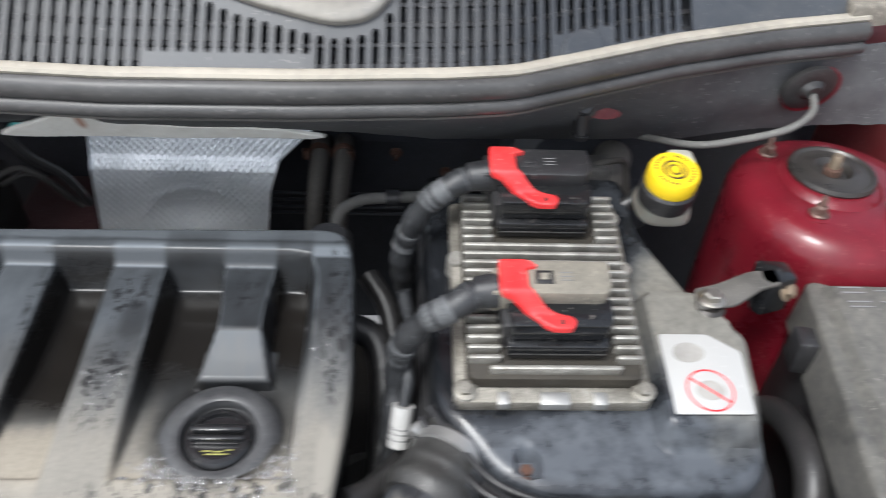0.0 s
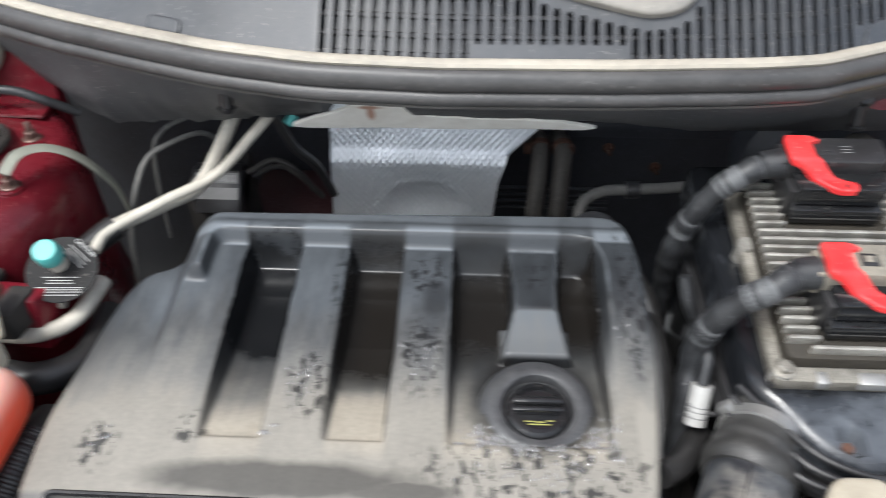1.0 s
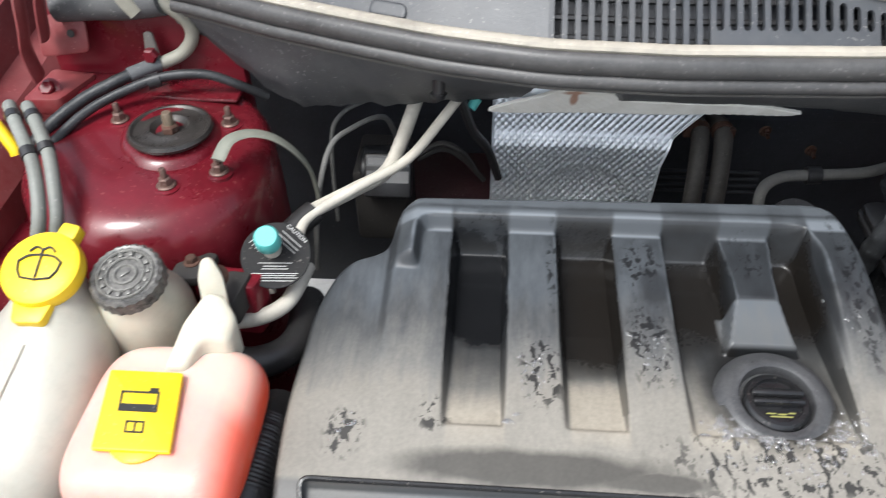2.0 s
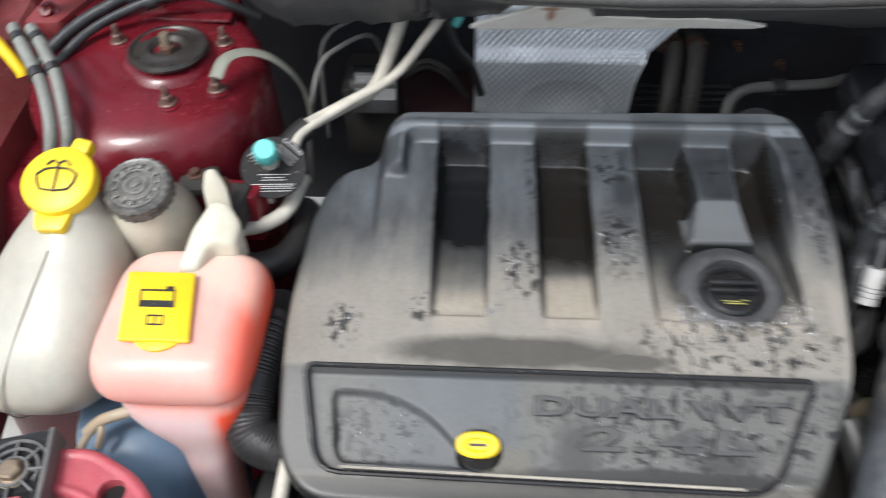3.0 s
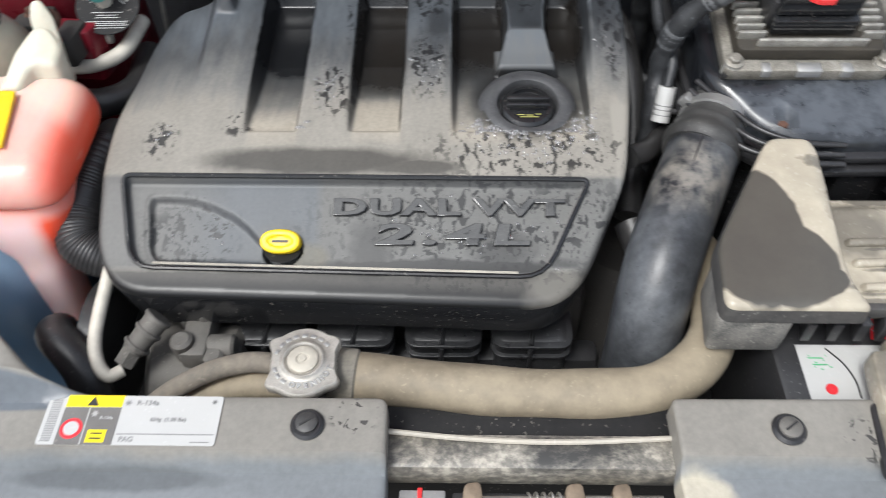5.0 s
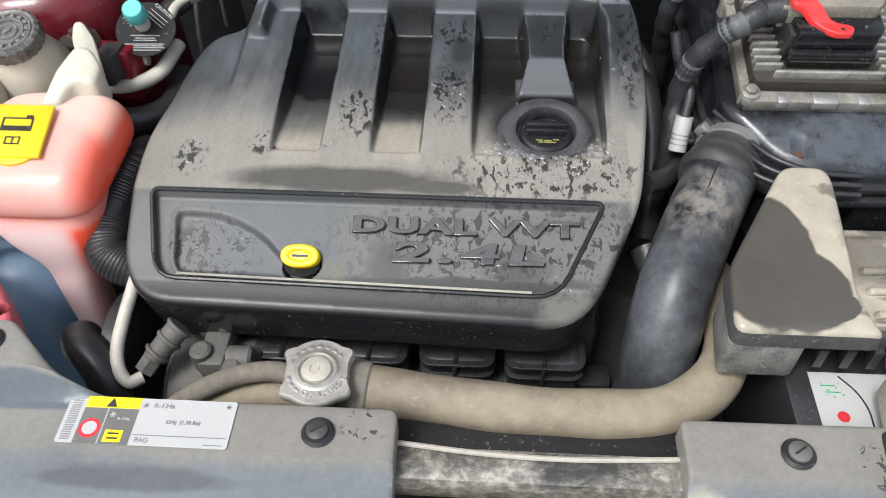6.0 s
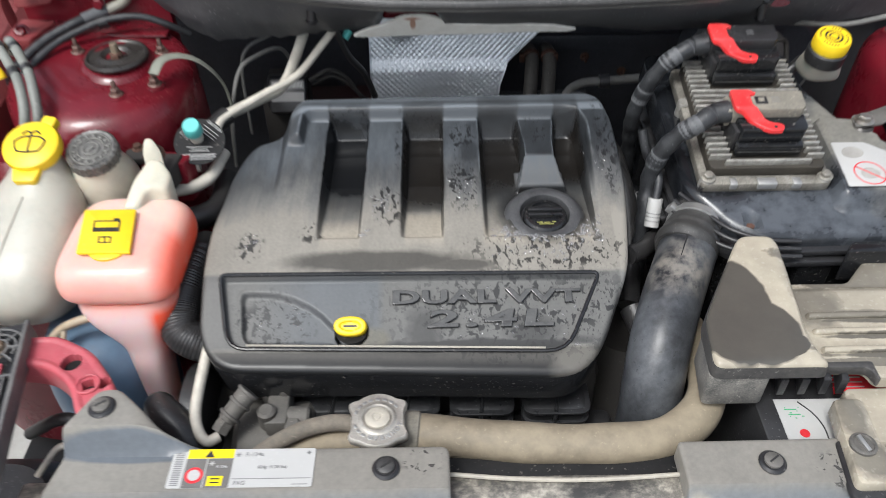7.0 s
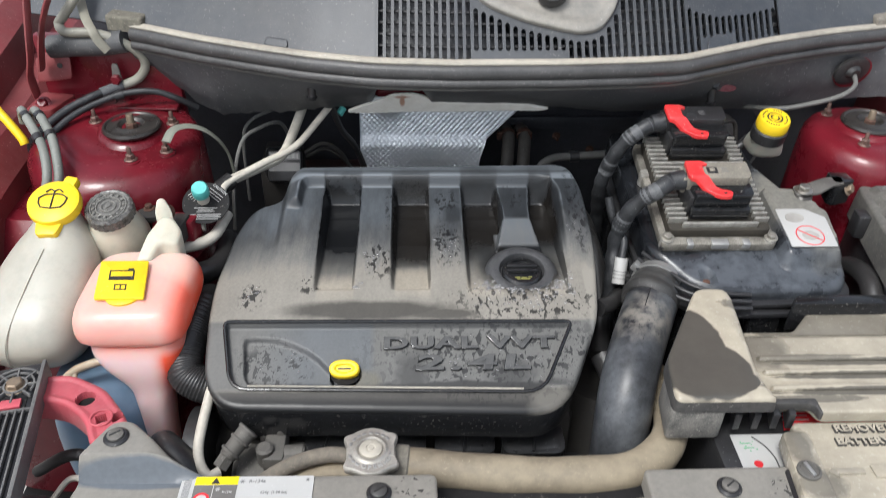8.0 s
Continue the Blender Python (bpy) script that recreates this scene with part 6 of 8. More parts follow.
def plug(cy, cx, top_mat, label):
    m = pc @ Matrix.Translation((cx, cy, 0.018))
    t = thing("connector", m.translation, label, "connector", "connectors of the control unit")
    part("ledge", prism(rounded([(-0.042, -0.031), (0.046, -0.031), (0.046, -0.012), (-0.042, -0.012)], 0.003), -0.004, 0.015, 0.002, m), SHINY_BLACK, t)
    part("shroud", prism(rounded([(-0.046, -0.020), (0.047, -0.020), (0.048, 0.034), (-0.050, 0.034)], 0.004), -0.004, 0.030, 0.0015, m), BLACK, t)
    part("front_block", prism(rounded([(-0.040, -0.025), (0.042, -0.025), (0.047, -0.018), (0.047, 0.004), (-0.044, 0.004)], 0.003), 0.017, 0.039, 0.003, m), SHINY_BLACK, t)
    part("rib", box(-0.040, 0.044, -0.0316, -0.031, 0.003, 0.005, 0.0003, m), BLACK_DUSTY, t)
    part("cap", prism(rounded([(-0.050, -0.002), (0.040, -0.002), (0.046, 0.006), (0.046, 0.034), (-0.050, 0.034)], 0.004), 0.028, 0.054, 0.003, m), top_mat, t)
    part("window", box(-0.020, -0.004, 0.008, 0.022, 0.053, 0.0546, 0.0005, m), BLACK, t)
    part("window_frame", box(-0.016, -0.008, 0.012, 0.019, 0.054, 0.0554, 0.0004, m), top_mat, t)
    part("print", bars([(0.002, 0.012, y) for y in (0.012, 0.016, 0.020)], m @ Matrix.Translation((0, 0, 0.054)), 0.0008), GREY_INK, t)
    part("side_clip", box(-0.056, -0.048, 0.002, 0.030, 0.020, 0.048, 0.002, m), top_mat, t)
    lever = [(-0.051, 0.031), (-0.027, 0.031), (-0.017, 0.024), (-0.027, 0.022), (-0.027, 0.002), (-0.019, -0.006), (-0.010, -0.012), (0.000, -0.015), (0.010, -0.017), (0.0135, -0.022), (0.010, -0.030), (-0.006, -0.030), (-0.016, -0.024), (-0.027, -0.014), (-0.040, -0.006), (-0.049, -0.004), (-0.051, 0.000)]
    b = moulded(rounded(lever, 0.003, 2), lambda x, y: 0.0435 + 0.0155 * ease(y, -0.016, -0.001), 0.0025, 0.005, 0.0015)
    b.transform(m)
    lv = part("lever", b, RED_LEVER, t, "bright red locking lever")
    part("hole", box(-0.001, 0.003, -0.0255, -0.0215, 0.0433, 0.0439, 0, m), INK, lv)
    part("strain_relief", rod(m @ Vector((-0.049, 0.014, 0.036)), m @ Vector((-0.072, 0.012, 0.034)), 0.0155, 18, 0.014, 0.002), TAPE, t)
    return m


m1 = plug(C1, -0.0015, BLACK, "black wiring plug with a red locking lever")
m2 = plug(C2, -0.0015, TAN_PLASTIC, "dust-caked wiring plug with a red locking lever")


def loom(pts, r, label):
    t = thing("wiring_loom", pts[0], label, "wiring loom", "taped wiring looms")
    part("sleeve", tube(pts, r, 16, 10, lambda s, k: 1 + 0.07 * math.sin(s * 190) + 0.06 * math.sin(s * 77) + 0.03 * math.sin(s * 900)), TAPE, t)
    way = spline(pts, 10)
    for a, b in ((2, 6), (9, 19), (30, 36)):
        part("tape_wrap", tube(way[a:b], r * 1.06, 16, 2, lambda s, k: 1 + 0.03 * math.sin(s * 800)), GREY_TAPE, t, "paler grey tape wrap")
    return t


a1, a2 = m1 @ Vector((-0.07, 0.012, 0.034)), m2 @ Vector((-0.07, 0.012, 0.034))
loom([a1, (0.012, 0.632, 1.036), (-0.008, 0.632, 1.016), (-0.022, 0.640, 0.978), (-0.031, 0.650, 0.927), (-0.024, 0.672, 0.86), (-0.015, 0.69, 0.76)], 0.0120, "black cloth-taped wiring loom from the rear plug")
loom([a2, (0.012, 0.493, 1.010), (-0.008, 0.496, 0.992), (-0.026, 0.502, 0.957), (-0.033, 0.507, 0.915), (-0.034, 0.500, 0.885), (-0.036, 0.482, 0.855), (-0.04, 0.46, 0.75)], 0.0125, "black cloth-taped wiring loom from the front plug")
t = thing("cable_tag", (-0.030, 0.470, 0.87), "white paper tag wrapped round a cable", "tag")
part("wrap", rod((-0.031, 0.462, 0.858), (-0.026, 0.482, 0.893), 0.0105, 18), PAPER, t)
part("print", join(*[rod((-0.031 + 0.005 * k, 0.462 + 0.02 * k, 0.858 + 0.035 * k), (-0.0305 + 0.005 * k, 0.464 + 0.02 * k, 0.8605 + 0.035 * k), 0.0108, 18) for k in (0.15, 0.3, 0.42)]), GREY_INK, t)
part("cable", tube([(-0.026, 0.482, 0.893), (-0.022, 0.50, 0.915), (-0.03, 0.53, 0.93)], 0.006, 10), TAPE, t)
solid("thin_cable", tube([(-0.028, 0.470, 0.872), (-0.016, 0.465, 0.870), (-0.002, 0.468, 0.876), (0.008, 0.462, 0.905), (0.016, 0.452, 0.925), (0.020, 0.446, 0.940)], 0.0032, 8), RUBBER, "thin black cable to the control unit", "cable")

# bracket from the air box to the turret
br = thing("air_box_bracket", (0.30, 0.57, 0.94), "dark steel bracket between air box and turret", "bracket")
part("pad", lathe([(0.016, 0), (0.016, 0.014), (0.013, 0.017)], 28, pose(0.264, 0.542, 0.956)), MOUNT, br)
part("arm", prism(rounded([(0.249, 0.531), (0.287, 0.536), (0.322, 0.560), (0.344, 0.567), (0.344, 0.589), (0.314, 0.584), (0.278, 0.566), (0.252, 0.558)], 0.006), 0.973, 0.978, 0.002), GREY_CAST, br)
part("upright", prism(rounded([(0.324, 0.572), (0.332, 0.564), (0.362, 0.574), (0.358, 0.600), (0.328, 0.602)], 0.004), 0.935, 0.978, 0.002), SHINY_BLACK, br)
bolt("bracket_bolt", (0.264, 0.542, 0.979), 0.009, 0.009, STEEL, "wet steel bolt on the bracket", group="bracket bolts")
bolt("bracket_bolt", (0.354, 0.574, 0.962), 0.008, 0.009, ZINC, "brown plated bolt at the turret end of the bracket", up=(0.6, -0.6, 0.5), group="bracket bolts")

# brake fluid reservoir
bk = thing("brake_fluid_reservoir", (0.250, 0.69, 0.95), "white fluid reservoir with a yellow screw cap", "fluid reservoir")
m = frame_of((0.241, 0.656, 1.036), (1, 0, 0), (0, 1, 0.22)) @ Matrix.Diagonal((0.83, 0.83, 0.9, 1))
part("cap", lathe([(0.0305, -0.006), (0.0315, -0.003), (0.0312, 0.012), (0.029, 0.0165), (0.0185, 0.0165), (0.018, 0.0175), (0.0165, 0.0175), (0.016, 0.016), (0.0125, 0.016), (0.012, 0.0178), (0.0098, 0.0178), (0.0092, 0.016), (0.006, 0.016), (0.0055, 0.018), (0.002, 0.018)], 48, m, lambda a, r: 1 + (0.008 * math.cos(24 * a) if r > 0.03 else 0)), YELLOW, bk, "yellow cap with moulded markings")
for a in range(0, 360, 12):
    if a % 96 > 12:
        part("mark", box(-0.0017, 0.0012, 0.0215, 0.0245, 0.0160, 0.0168, 0, m @ pose(0, 0, 0, 0, 0, a)), INK, bk)
for rr in (0.0143, 0.0077):
    part("groove", lathe([(rr + 0.0012, 0.0162), (rr + 0.0012, 0.0165), (rr - 0.0012, 0.0165), (rr - 0.0012, 0.0162)], 36, m), INK, bk)
part("collar", lathe([(0.0335, -0.030), (0.034, -0.026), (0.034, -0.008), (0.0312, -0.005)], 40, m), BLACK, bk)
part("neck_block", box(0.252, 0.280, 0.690, 0.720, 0.985, 1.034, 0.006), WHITE_BOTTLE, bk)
part("tank", smooth_loft([(0.252, 0.694, 0.966, 0.019, 0.022, 3), (0.252, 0.691, 0.971, 0.026, 0.029, 3), (0.250, 0.686, 0.980, 0.029, 0.032, 3), (0.245, 0.671, 1.010, 0.026, 0.028, 2.2)]), WHITE_BOTTLE, bk)
mc = thing("brake_servo", (0.22, 0.86, 0.9), "grey brake master cylinder and pipes behind the control unit", "brake servo")
part("cylinder", rod((0.19, 0.72, 0.945), (0.235, 0.84, 0.945), 0.024, 20, None, 0.005), GREY_CAST, mc)
part("drum", rod((0.22, 0.84, 0.90), (0.22, 0.93, 0.90), 0.12, 40, None, 0.02), FIREWALL, mc)
part("pipe", tube([(0.18, 0.75, 0.985), (0.205, 0.75, 0.995), (0.225, 0.76, 0.985), (0.232, 0.75, 0.95)], 0.004, 8), DARK, mc)
part("sensor", box(0.170, 0.205, 0.735, 0.770, 0.968, 0.992, 0.005), BLACK_DUSTY, mc)
part("feed_hose", tube([(0.20, 0.70, 0.955), (0.222, 0.705, 0.972), (0.240, 0.722, 0.975), (0.258, 0.735, 0.962)], 0.0085, 12), RUBBER, mc, "black feed hose")
solid("paper_tag", box(-0.026, 0.026, -0.008, 0.008, 0, 0.0012, 0, frame_of((0.105, 0.775, 1.030), (1, 0.1, 0), (0, 1, 0.2))), PAPER, "small white tag on the wiring", "tag")

# fuse box
fb = thing("fuse_box", (0.43, 0.48, 0.8), "grey-black fuse box lid with a side catch", "fuse box")
FB = rounded([(0.345, 0.34), (0.56, 0.34), (0.60, 0.595), (0.385, 0.598)], 0.012)
part("lid", moulded(FB, lambda x, y: 0.955 + 0.010 * ease(signed(np.stack([x, y], 1), FB), 0.014, 0.020) + 0 * x, 0.007, 0.05, 0.006, -0.003), surface("fuse box plastic", (0.05, 0.05, 0.05), 0.40, dust=0.7, dust_col=(0.25, 0.24, 0.21), scale=9), fb)
part("tub", prism([((p[0] - 0.47) * 0.97 + 0.47, (p[1] - 0.47) * 0.97 + 0.47) for p in FB], 0.70, 0.912, 0.004), BLACK, fb)
part("catch", prism(rounded([(0.354, 0.515), (0.374, 0.512), (0.376, 0.540), (0.356, 0.543)], 0.004), 0.905, 0.945, 0.003), BLACK, fb)
part("hinge", box(0.41, 0.455, 0.590, 0.612, 0.93, 0.972, 0.004), BLACK, fb)
part("print", bars([(0, 0.024, y) for y in (0.0, -0.007, -0.02, -0.027)] + [(0.034, 0.06, y) for y in (-0.004, -0.02)], Matrix.Translation((0.408, 0.575, 0.9655)), 0.002), GREY_INK, fb)
solid("fuse_box_side_loom", tube([(0.335, 0.33, 0.70), (0.335, 0.36, 0.82), (0.348, 0.42, 0.88), (0.352, 0.5, 0.86), (0.345, 0.56, 0.78)], 0.016, 14), RUBBER, "grey sleeve beside the fuse box", "sleeve")

# ---------------------------------------------------------------- behind the engine

hs = thing("heat_shield", (-0.33, 0.76, 0.8), "silver embossed heat shield with a cream top flange", "heat shield")
def emboss(u, v, pitch=0.0105, deep=0.0008):
    """Small dimples in diagonal rows."""
    return deep * np.cos(2 * np.pi * u / pitch) * np.cos(2 * np.pi * v / pitch)


NU, NV = 250, 170
vv, uu = np.meshgrid(np.linspace(0, 1, NV), np.linspace(0, 1, NU))
zz = 0.962 - 0.242 * vv
yy = np.interp(zz, [0.72, 0.851, 0.856, 0.870, 0.875, 0.962], [0.892, 0.920, 0.9225, 0.931, 0.933, 0.962])
xx = -0.461 + (np.interp(zz, [0.72, 0.825, 0.865, 0.93, 0.962], [-0.228, -0.216, -0.203, -0.130, -0.105]) + 0.461) * uu
dent = np.exp(-(((xx + 0.325) / 0.065) ** 2 + ((zz - 0.795) / 0.040) ** 2))
knob = np.exp(-(((xx + 0.402) / 0.030) ** 2 + ((zz - 0.930) / 0.022) ** 2))
fold = np.exp(-((zz - 0.868) / 0.007) ** 2)
hem = np.minimum(uu, 1 - uu) * 0.3
arc = np.exp(-((np.hypot((xx + 0.325) / 0.070, (zz - 0.772) / 0.052) - 1) / 0.10) ** 2)
yy = yy + 0.008 * dent - 0.010 * knob - 0.0009 * arc + emboss(xx, zz) * (1 - 0.85 * np.clip(knob * 1.3, 0, 1)) * ease(hem, 0.002, 0.006) * (1 - 0.5 * fold) - 0.002 * (1 - ease(hem, 0.0, 0.004))
sheet = bpy.data.meshes.new("sheet")
grid = np.arange(NU * NV).reshape(NU, NV)
quads = np.stack([grid[:-1, :-1], grid[1:, :-1], grid[1:, 1:], grid[:-1, 1:]], -1).reshape(-1, 4)
sheet.from_pydata(np.stack([xx, yy, zz], -1).reshape(-1, 3).tolist(), [], quads.tolist())
bm = bmesh.new()
bm.from_mesh(sheet)
bpy.data.meshes.remove(sheet)
bmesh.ops.recalc_face_normals(bm, faces=bm.faces)
bmesh.ops.solidify(bm, geom=bm.faces[:], thickness=0.0015)
part("sheet", bm, FOIL, hs, angle=50)
FL = rounded([(-0.470, 0.000), (-0.45, -0.002), (-0.30, 0.002), (-0.13, 0.006), (-0.112, 0.012), (-0.16, 0.024), (-0.31, 0.030), (-0.337, 0.048), (-0.355, 0.053), (-0.388, 0.052), (-0.405, 0.038), (-0.445, 0.018)], 0.010)
part("flange", moulded(FL, lambda x, y: 0.0006 * np.sin(x * 40) + emboss(x, y, 0.0105, 0.0004), 0.0025, 0.003, 0.001), FLANGE, hs, "cream flange with a rust run").matrix_basis = pose(0, 0.756, 1.008, 120, 0, 0)
part("body_lug", moulded(rounded([(-0.42, 0.765), (-0.325, 0.765), (-0.325, 0.83), (-0.415, 0.83)], 0.012), lambda x, y: 1.045 + 0 * x, 0.006, 0.008, 0.003), RED, hs, "dark red body lug behind the flange")

hh = thing("heater_hoses", (-0.15, 0.97, 0.80), "pair of black heater hoses with rusty spring clips", "hoses")
for dx in (0.0, 0.034):
    part("hose", tube([(-0.155 + dx, 1.03, 0.835), (-0.154 + dx, 1.002, 0.845), (-0.152 + dx, 0.978, 0.842), (-0.155 + dx, 0.948, 0.815), (-0.159 + dx, 0.92, 0.77), (-0.162 + dx, 0.90, 0.70)], 0.0135, 14), surface("dark heater hose", (0.055, 0.051, 0.048), 0.5, dust=0.35), hh)
    c = part("clip", lathe([(0.0148, -0.005), (0.016, -0.0045), (0.016, 0.0045), (0.0148, 0.005)], 20, frame_of((-0.153 + dx, 0.985, 0.844), (1, 0, 0), (0, -0.2, 1))), RUST, hh, "rusty spring clip")
    part("ear", box(-0.177 + dx * 1.9, -0.167 + dx * 1.9, 0.972, 0.982, 0.838, 0.854, 0.002), RUST, c)
lv = thing("bulkhead_vent", (-0.13, 1.02, 0.72), "dark ribbed vent low on the bulkhead", "vent")
for z in (0.705, 0.718, 0.731, 0.744):
    part("slat", rod((-0.26, 1.02, z), (-0.03, 1.02, z), 0.003, 8), COWL_GREY, lv)
bolt("bulkhead_stud", (-0.042, 1.022, 0.822), 0.006, 0.010, RUST, "rusty stud on the bulkhead", up=(0, -1, 0), group="bulkhead studs", stud=0.02)
bolt("bulkhead_stud", (0.035, 1.02, 0.79), 0.006, 0.010, RUST, "rusty stud on the bulkhead", up=(0, -1, 0), group="bulkhead studs", stud=0.02)
solid("vacuum_pipe", tube([(-0.115, 0.76, 0.83), (-0.112, 0.80, 0.868), (-0.085, 0.82, 0.880), (-0.04, 0.825, 0.882), (0.02, 0.83, 0.884), (0.06, 0.85, 0.88)], 0.0075, 12), GREY_RUBBER, "grey vacuum pipe behind the engine cover", "pipe")
solid("pipe_clip", tube([(-0.052, 0.8245, 0.8815), (-0.034, 0.825, 0.882)], 0.0115, 12, 3), BLACK, "black clip on the vacuum pipe", "clip")
solid("filler_lug", lathe([(0.026, 0.86), (0.026, 0.925), (0.020, 0.932)], 24, pose(-0.112, 0.688, 0)), BLACK, "black post at the engine cover's rear corner", "post")
for pts, r in (([(-0.09, 0.62, 0.86), (-0.055, 0.60, 0.85), (-0.045, 0.54, 0.82), (-0.05, 0.46, 0.78), (-0.06, 0.40, 0.76)], 0.016), ([(-0.075, 0.40, 0.86), (-0.05, 0.42, 0.852), (-0.02, 0.47, 0.83)], 0.013),
               ([(-0.07, 0.70, 0.86), (-0.045, 0.66, 0.84), (-0.03, 0.58, 0.80)], 0.012), ([(-0.075, 0.34, 0.82), (-0.062, 0.30, 0.80), (-0.058, 0.24, 0.76), (-0.06, 0.2, 0.72)], 0.018)):
    solid("engine_hose", tube(pts, r, 14), RUBBER, "black hose in the gap beside the engine cover", "hose", "hoses beside the engine")
solid("loom_branch", tube([(-0.028, 0.60, 0.93), (-0.02, 0.585, 0.90), (0.0, 0.58, 0.86), (0.004, 0.55, 0.82)], 0.007, 10), TAPE, "thin taped branch of the wiring loom", "wiring loom", "taped wiring looms")
for k, x in enumerate((0.004, 0.014)):
    solid("box_rail", tube([(x, 0.70, 0.95), (x - 0.002, 0.60, 0.93), (x, 0.50, 0.90)], 0.005, 8), SHINY_BLACK, "black moulded rail at the air box side", "rail", "air box rails")

# refrigerant pipes and service port
ac = thing("refrigerant_pipes", (-0.62, 0.74, 0.92), "pair of cream-coated refrigerant pipes", "pipes")
part("pipe", tube([(-0.672, 0.620, 0.925), (-0.662, 0.645, 0.934), (-0.610, 0.692, 0.944), (-0.560, 0.730, 0.955), (-0.520, 0.775, 0.985), (-0.475, 0.84, 1.02)], 0.0062, 14), PIPE, ac)
part("pipe", tube([(-0.690, 0.635, 0.918), (-0.675, 0.655, 0.924), (-0.620, 0.705, 0.928), (-0.588, 0.735, 0.932), (-0.570, 0.775, 0.955), (-0.545, 0.86, 1.005)], 0.0088, 14), PIPE, ac)
part("sleeve", tube([(-0.690, 0.622, 0.918), (-0.672, 0.645, 0.926), (-0.660, 0.658, 0.930)], 0.0145, 12, 6), RUBBER, ac, "black rubber sleeve")
part("lower_pipe", tube([(-0.760, 0.555, 0.895), (-0.72, 0.560, 0.897), (-0.69, 0.565, 0.90)], 0.008, 12), PIPE, ac)
part("lower_pipe", tube([(-0.755, 0.528, 0.885), (-0.71, 0.530, 0.884), (-0.675, 0.550, 0.89), (-0.66, 0.60, 0.90)], 0.0092, 12), PIPE, ac)
part("black_hose", tube([(-0.755, 0.495, 0.86), (-0.70, 0.495, 0.855), (-0.665, 0.530, 0.85), (-0.665, 0.60, 0.85)], 0.018, 14), RUBBER, ac, "black hose below the pipes")
sp = thing("service_port", (-0.69, 0.575, 0.92), "service port with a turquoise cap and black caution disc", "service port")
m = frame_of((-0.684, 0.573, 0.938), (1, 0.1, -0.05), (-0.05, 0.86, 0.5))
part("disc", lathe([(0.0365, 0), (0.037, 0.0008), (0.0365, 0.0016)], 44, m), DISC, sp, "black caution disc with white print")
part("stem", lathe([(0.010, 0.0016), (0.010, 0.012), (0.008, 0.020)], 16, m @ Matrix.Translation((-0.004, 0.006, 0))), PIPE, sp)
part("cap", lathe([(0.0125, 0.018), (0.0135, 0.020), (0.0130, 0.036), (0.011, 0.039)], 24, m @ Matrix.Translation((-0.005, 0.008, 0))), TURQUOISE, sp, "turquoise dust cap")
mm = m @ Matrix.Translation((0, 0, 0.0017))
part("print", writing("CAUTION", 0.0062, 0.0002, mm @ pose(0.021, 0.024, 0.0001, 0, 0, -42)), PAPER, sp)
part("print", bars([(-0.018, 0.018, -0.009), (-0.012, 0.012, -0.0125), (-0.014, 0.014, -0.0155), (-0.024, 0.024, -0.0205), (-0.024, 0.022, -0.0228), (-0.023, 0.024, -0.0252), (-0.020, 0.020, -0.0285)], mm, 0.0008), PAPER, sp)
part("print", bars([(-0.014, 0.014, y) for y in (0.024, 0.019, 0.0145)], mm @ pose(0, 0, 0, 0, 0, -42), 0.0008), PAPER, sp)
part("print", bars([(-0.012, 0.012, y) for y in (0.029, 0.0245, 0.020, 0.0155)], mm @ pose(0, 0, 0, 0, 0, 42), 0.0008), PAPER, sp)

am = thing("brake_pump_unit", (-0.60, 0.86, 0.75), "black brake pump unit with white labels", "brake pump")
part("block", box(-0.650, -0.575, 0.83, 0.93, 0.74, 0.860, 0.006), DARK, am)
part("motor", rod((-0.640, 0.86, 0.845), (-0.575, 0.86, 0.845), 0.034, 26, None, 0.004), BLACK, am)
m = frame_of((-0.600, 0.8265, 0.860), (1, 0, 0), (0, 0.55, 0.83))
part("control_box", box(-0.032, 0.032, -0.03, 0.030, -0.02, 0.004, 0.004, m), BLACK, am)
part("label", box(-0.029, 0.029, -0.010, 0.006, 0.004, 0.0046, 0, m), SOFT_INK, am, "aged pale label")
part("label", box(-0.029, 0.029, 0.012, 0.026, 0.004, 0.0046, 0, m), GREY_INK, am, "grey coded label")
part("barcode", bars([(x, x + 0.0012, 0.019) for x in np.arange(-0.026, 0.026, 0.0024)], m @ Matrix.Translation((0, 0, 0.0046)), 0.009), PAPER, am)
for k, (pts, mat_, r) in enumerate((
        ([(-0.67, 0.80, 0.80), (-0.668, 0.81, 0.92), (-0.655, 0.825, 0.955), (-0.62, 0.85, 0.965), (-0.60, 0.90, 0.95)], GREY_RUBBER, 0.003),
        ([(-0.68, 0.70, 0.80), (-0.672, 0.715, 0.89), (-0.66, 0.76, 0.945), (-0.635, 0.79, 0.958), (-0.60, 0.83, 0.95), (-0.59, 0.88, 0.88)], GREY_RUBBER, 0.0035),
        ([(-0.565, 0.86, 0.87), (-0.53, 0.87, 0.885), (-0.50, 0.87, 0.87), (-0.48, 0.88, 0.83)], DARK, 0.004),
        ([(-0.565, 0.88, 0.85), (-0.53, 0.89, 0.862), (-0.50, 0.885, 0.85), (-0.47, 0.89, 0.81)], DARK, 0.004),
        ([(-0.50, 0.80, 1.0), (-0.485, 0.82, 0.94), (-0.465, 0.85, 0.89), (-0.45, 0.87, 0.83)], RUBBER, 0.006))):
    solid("brake_pipe", tube(pts, r, 8), mat_, "thin pipe running down behind the engine", "pipe", "brake pipes")
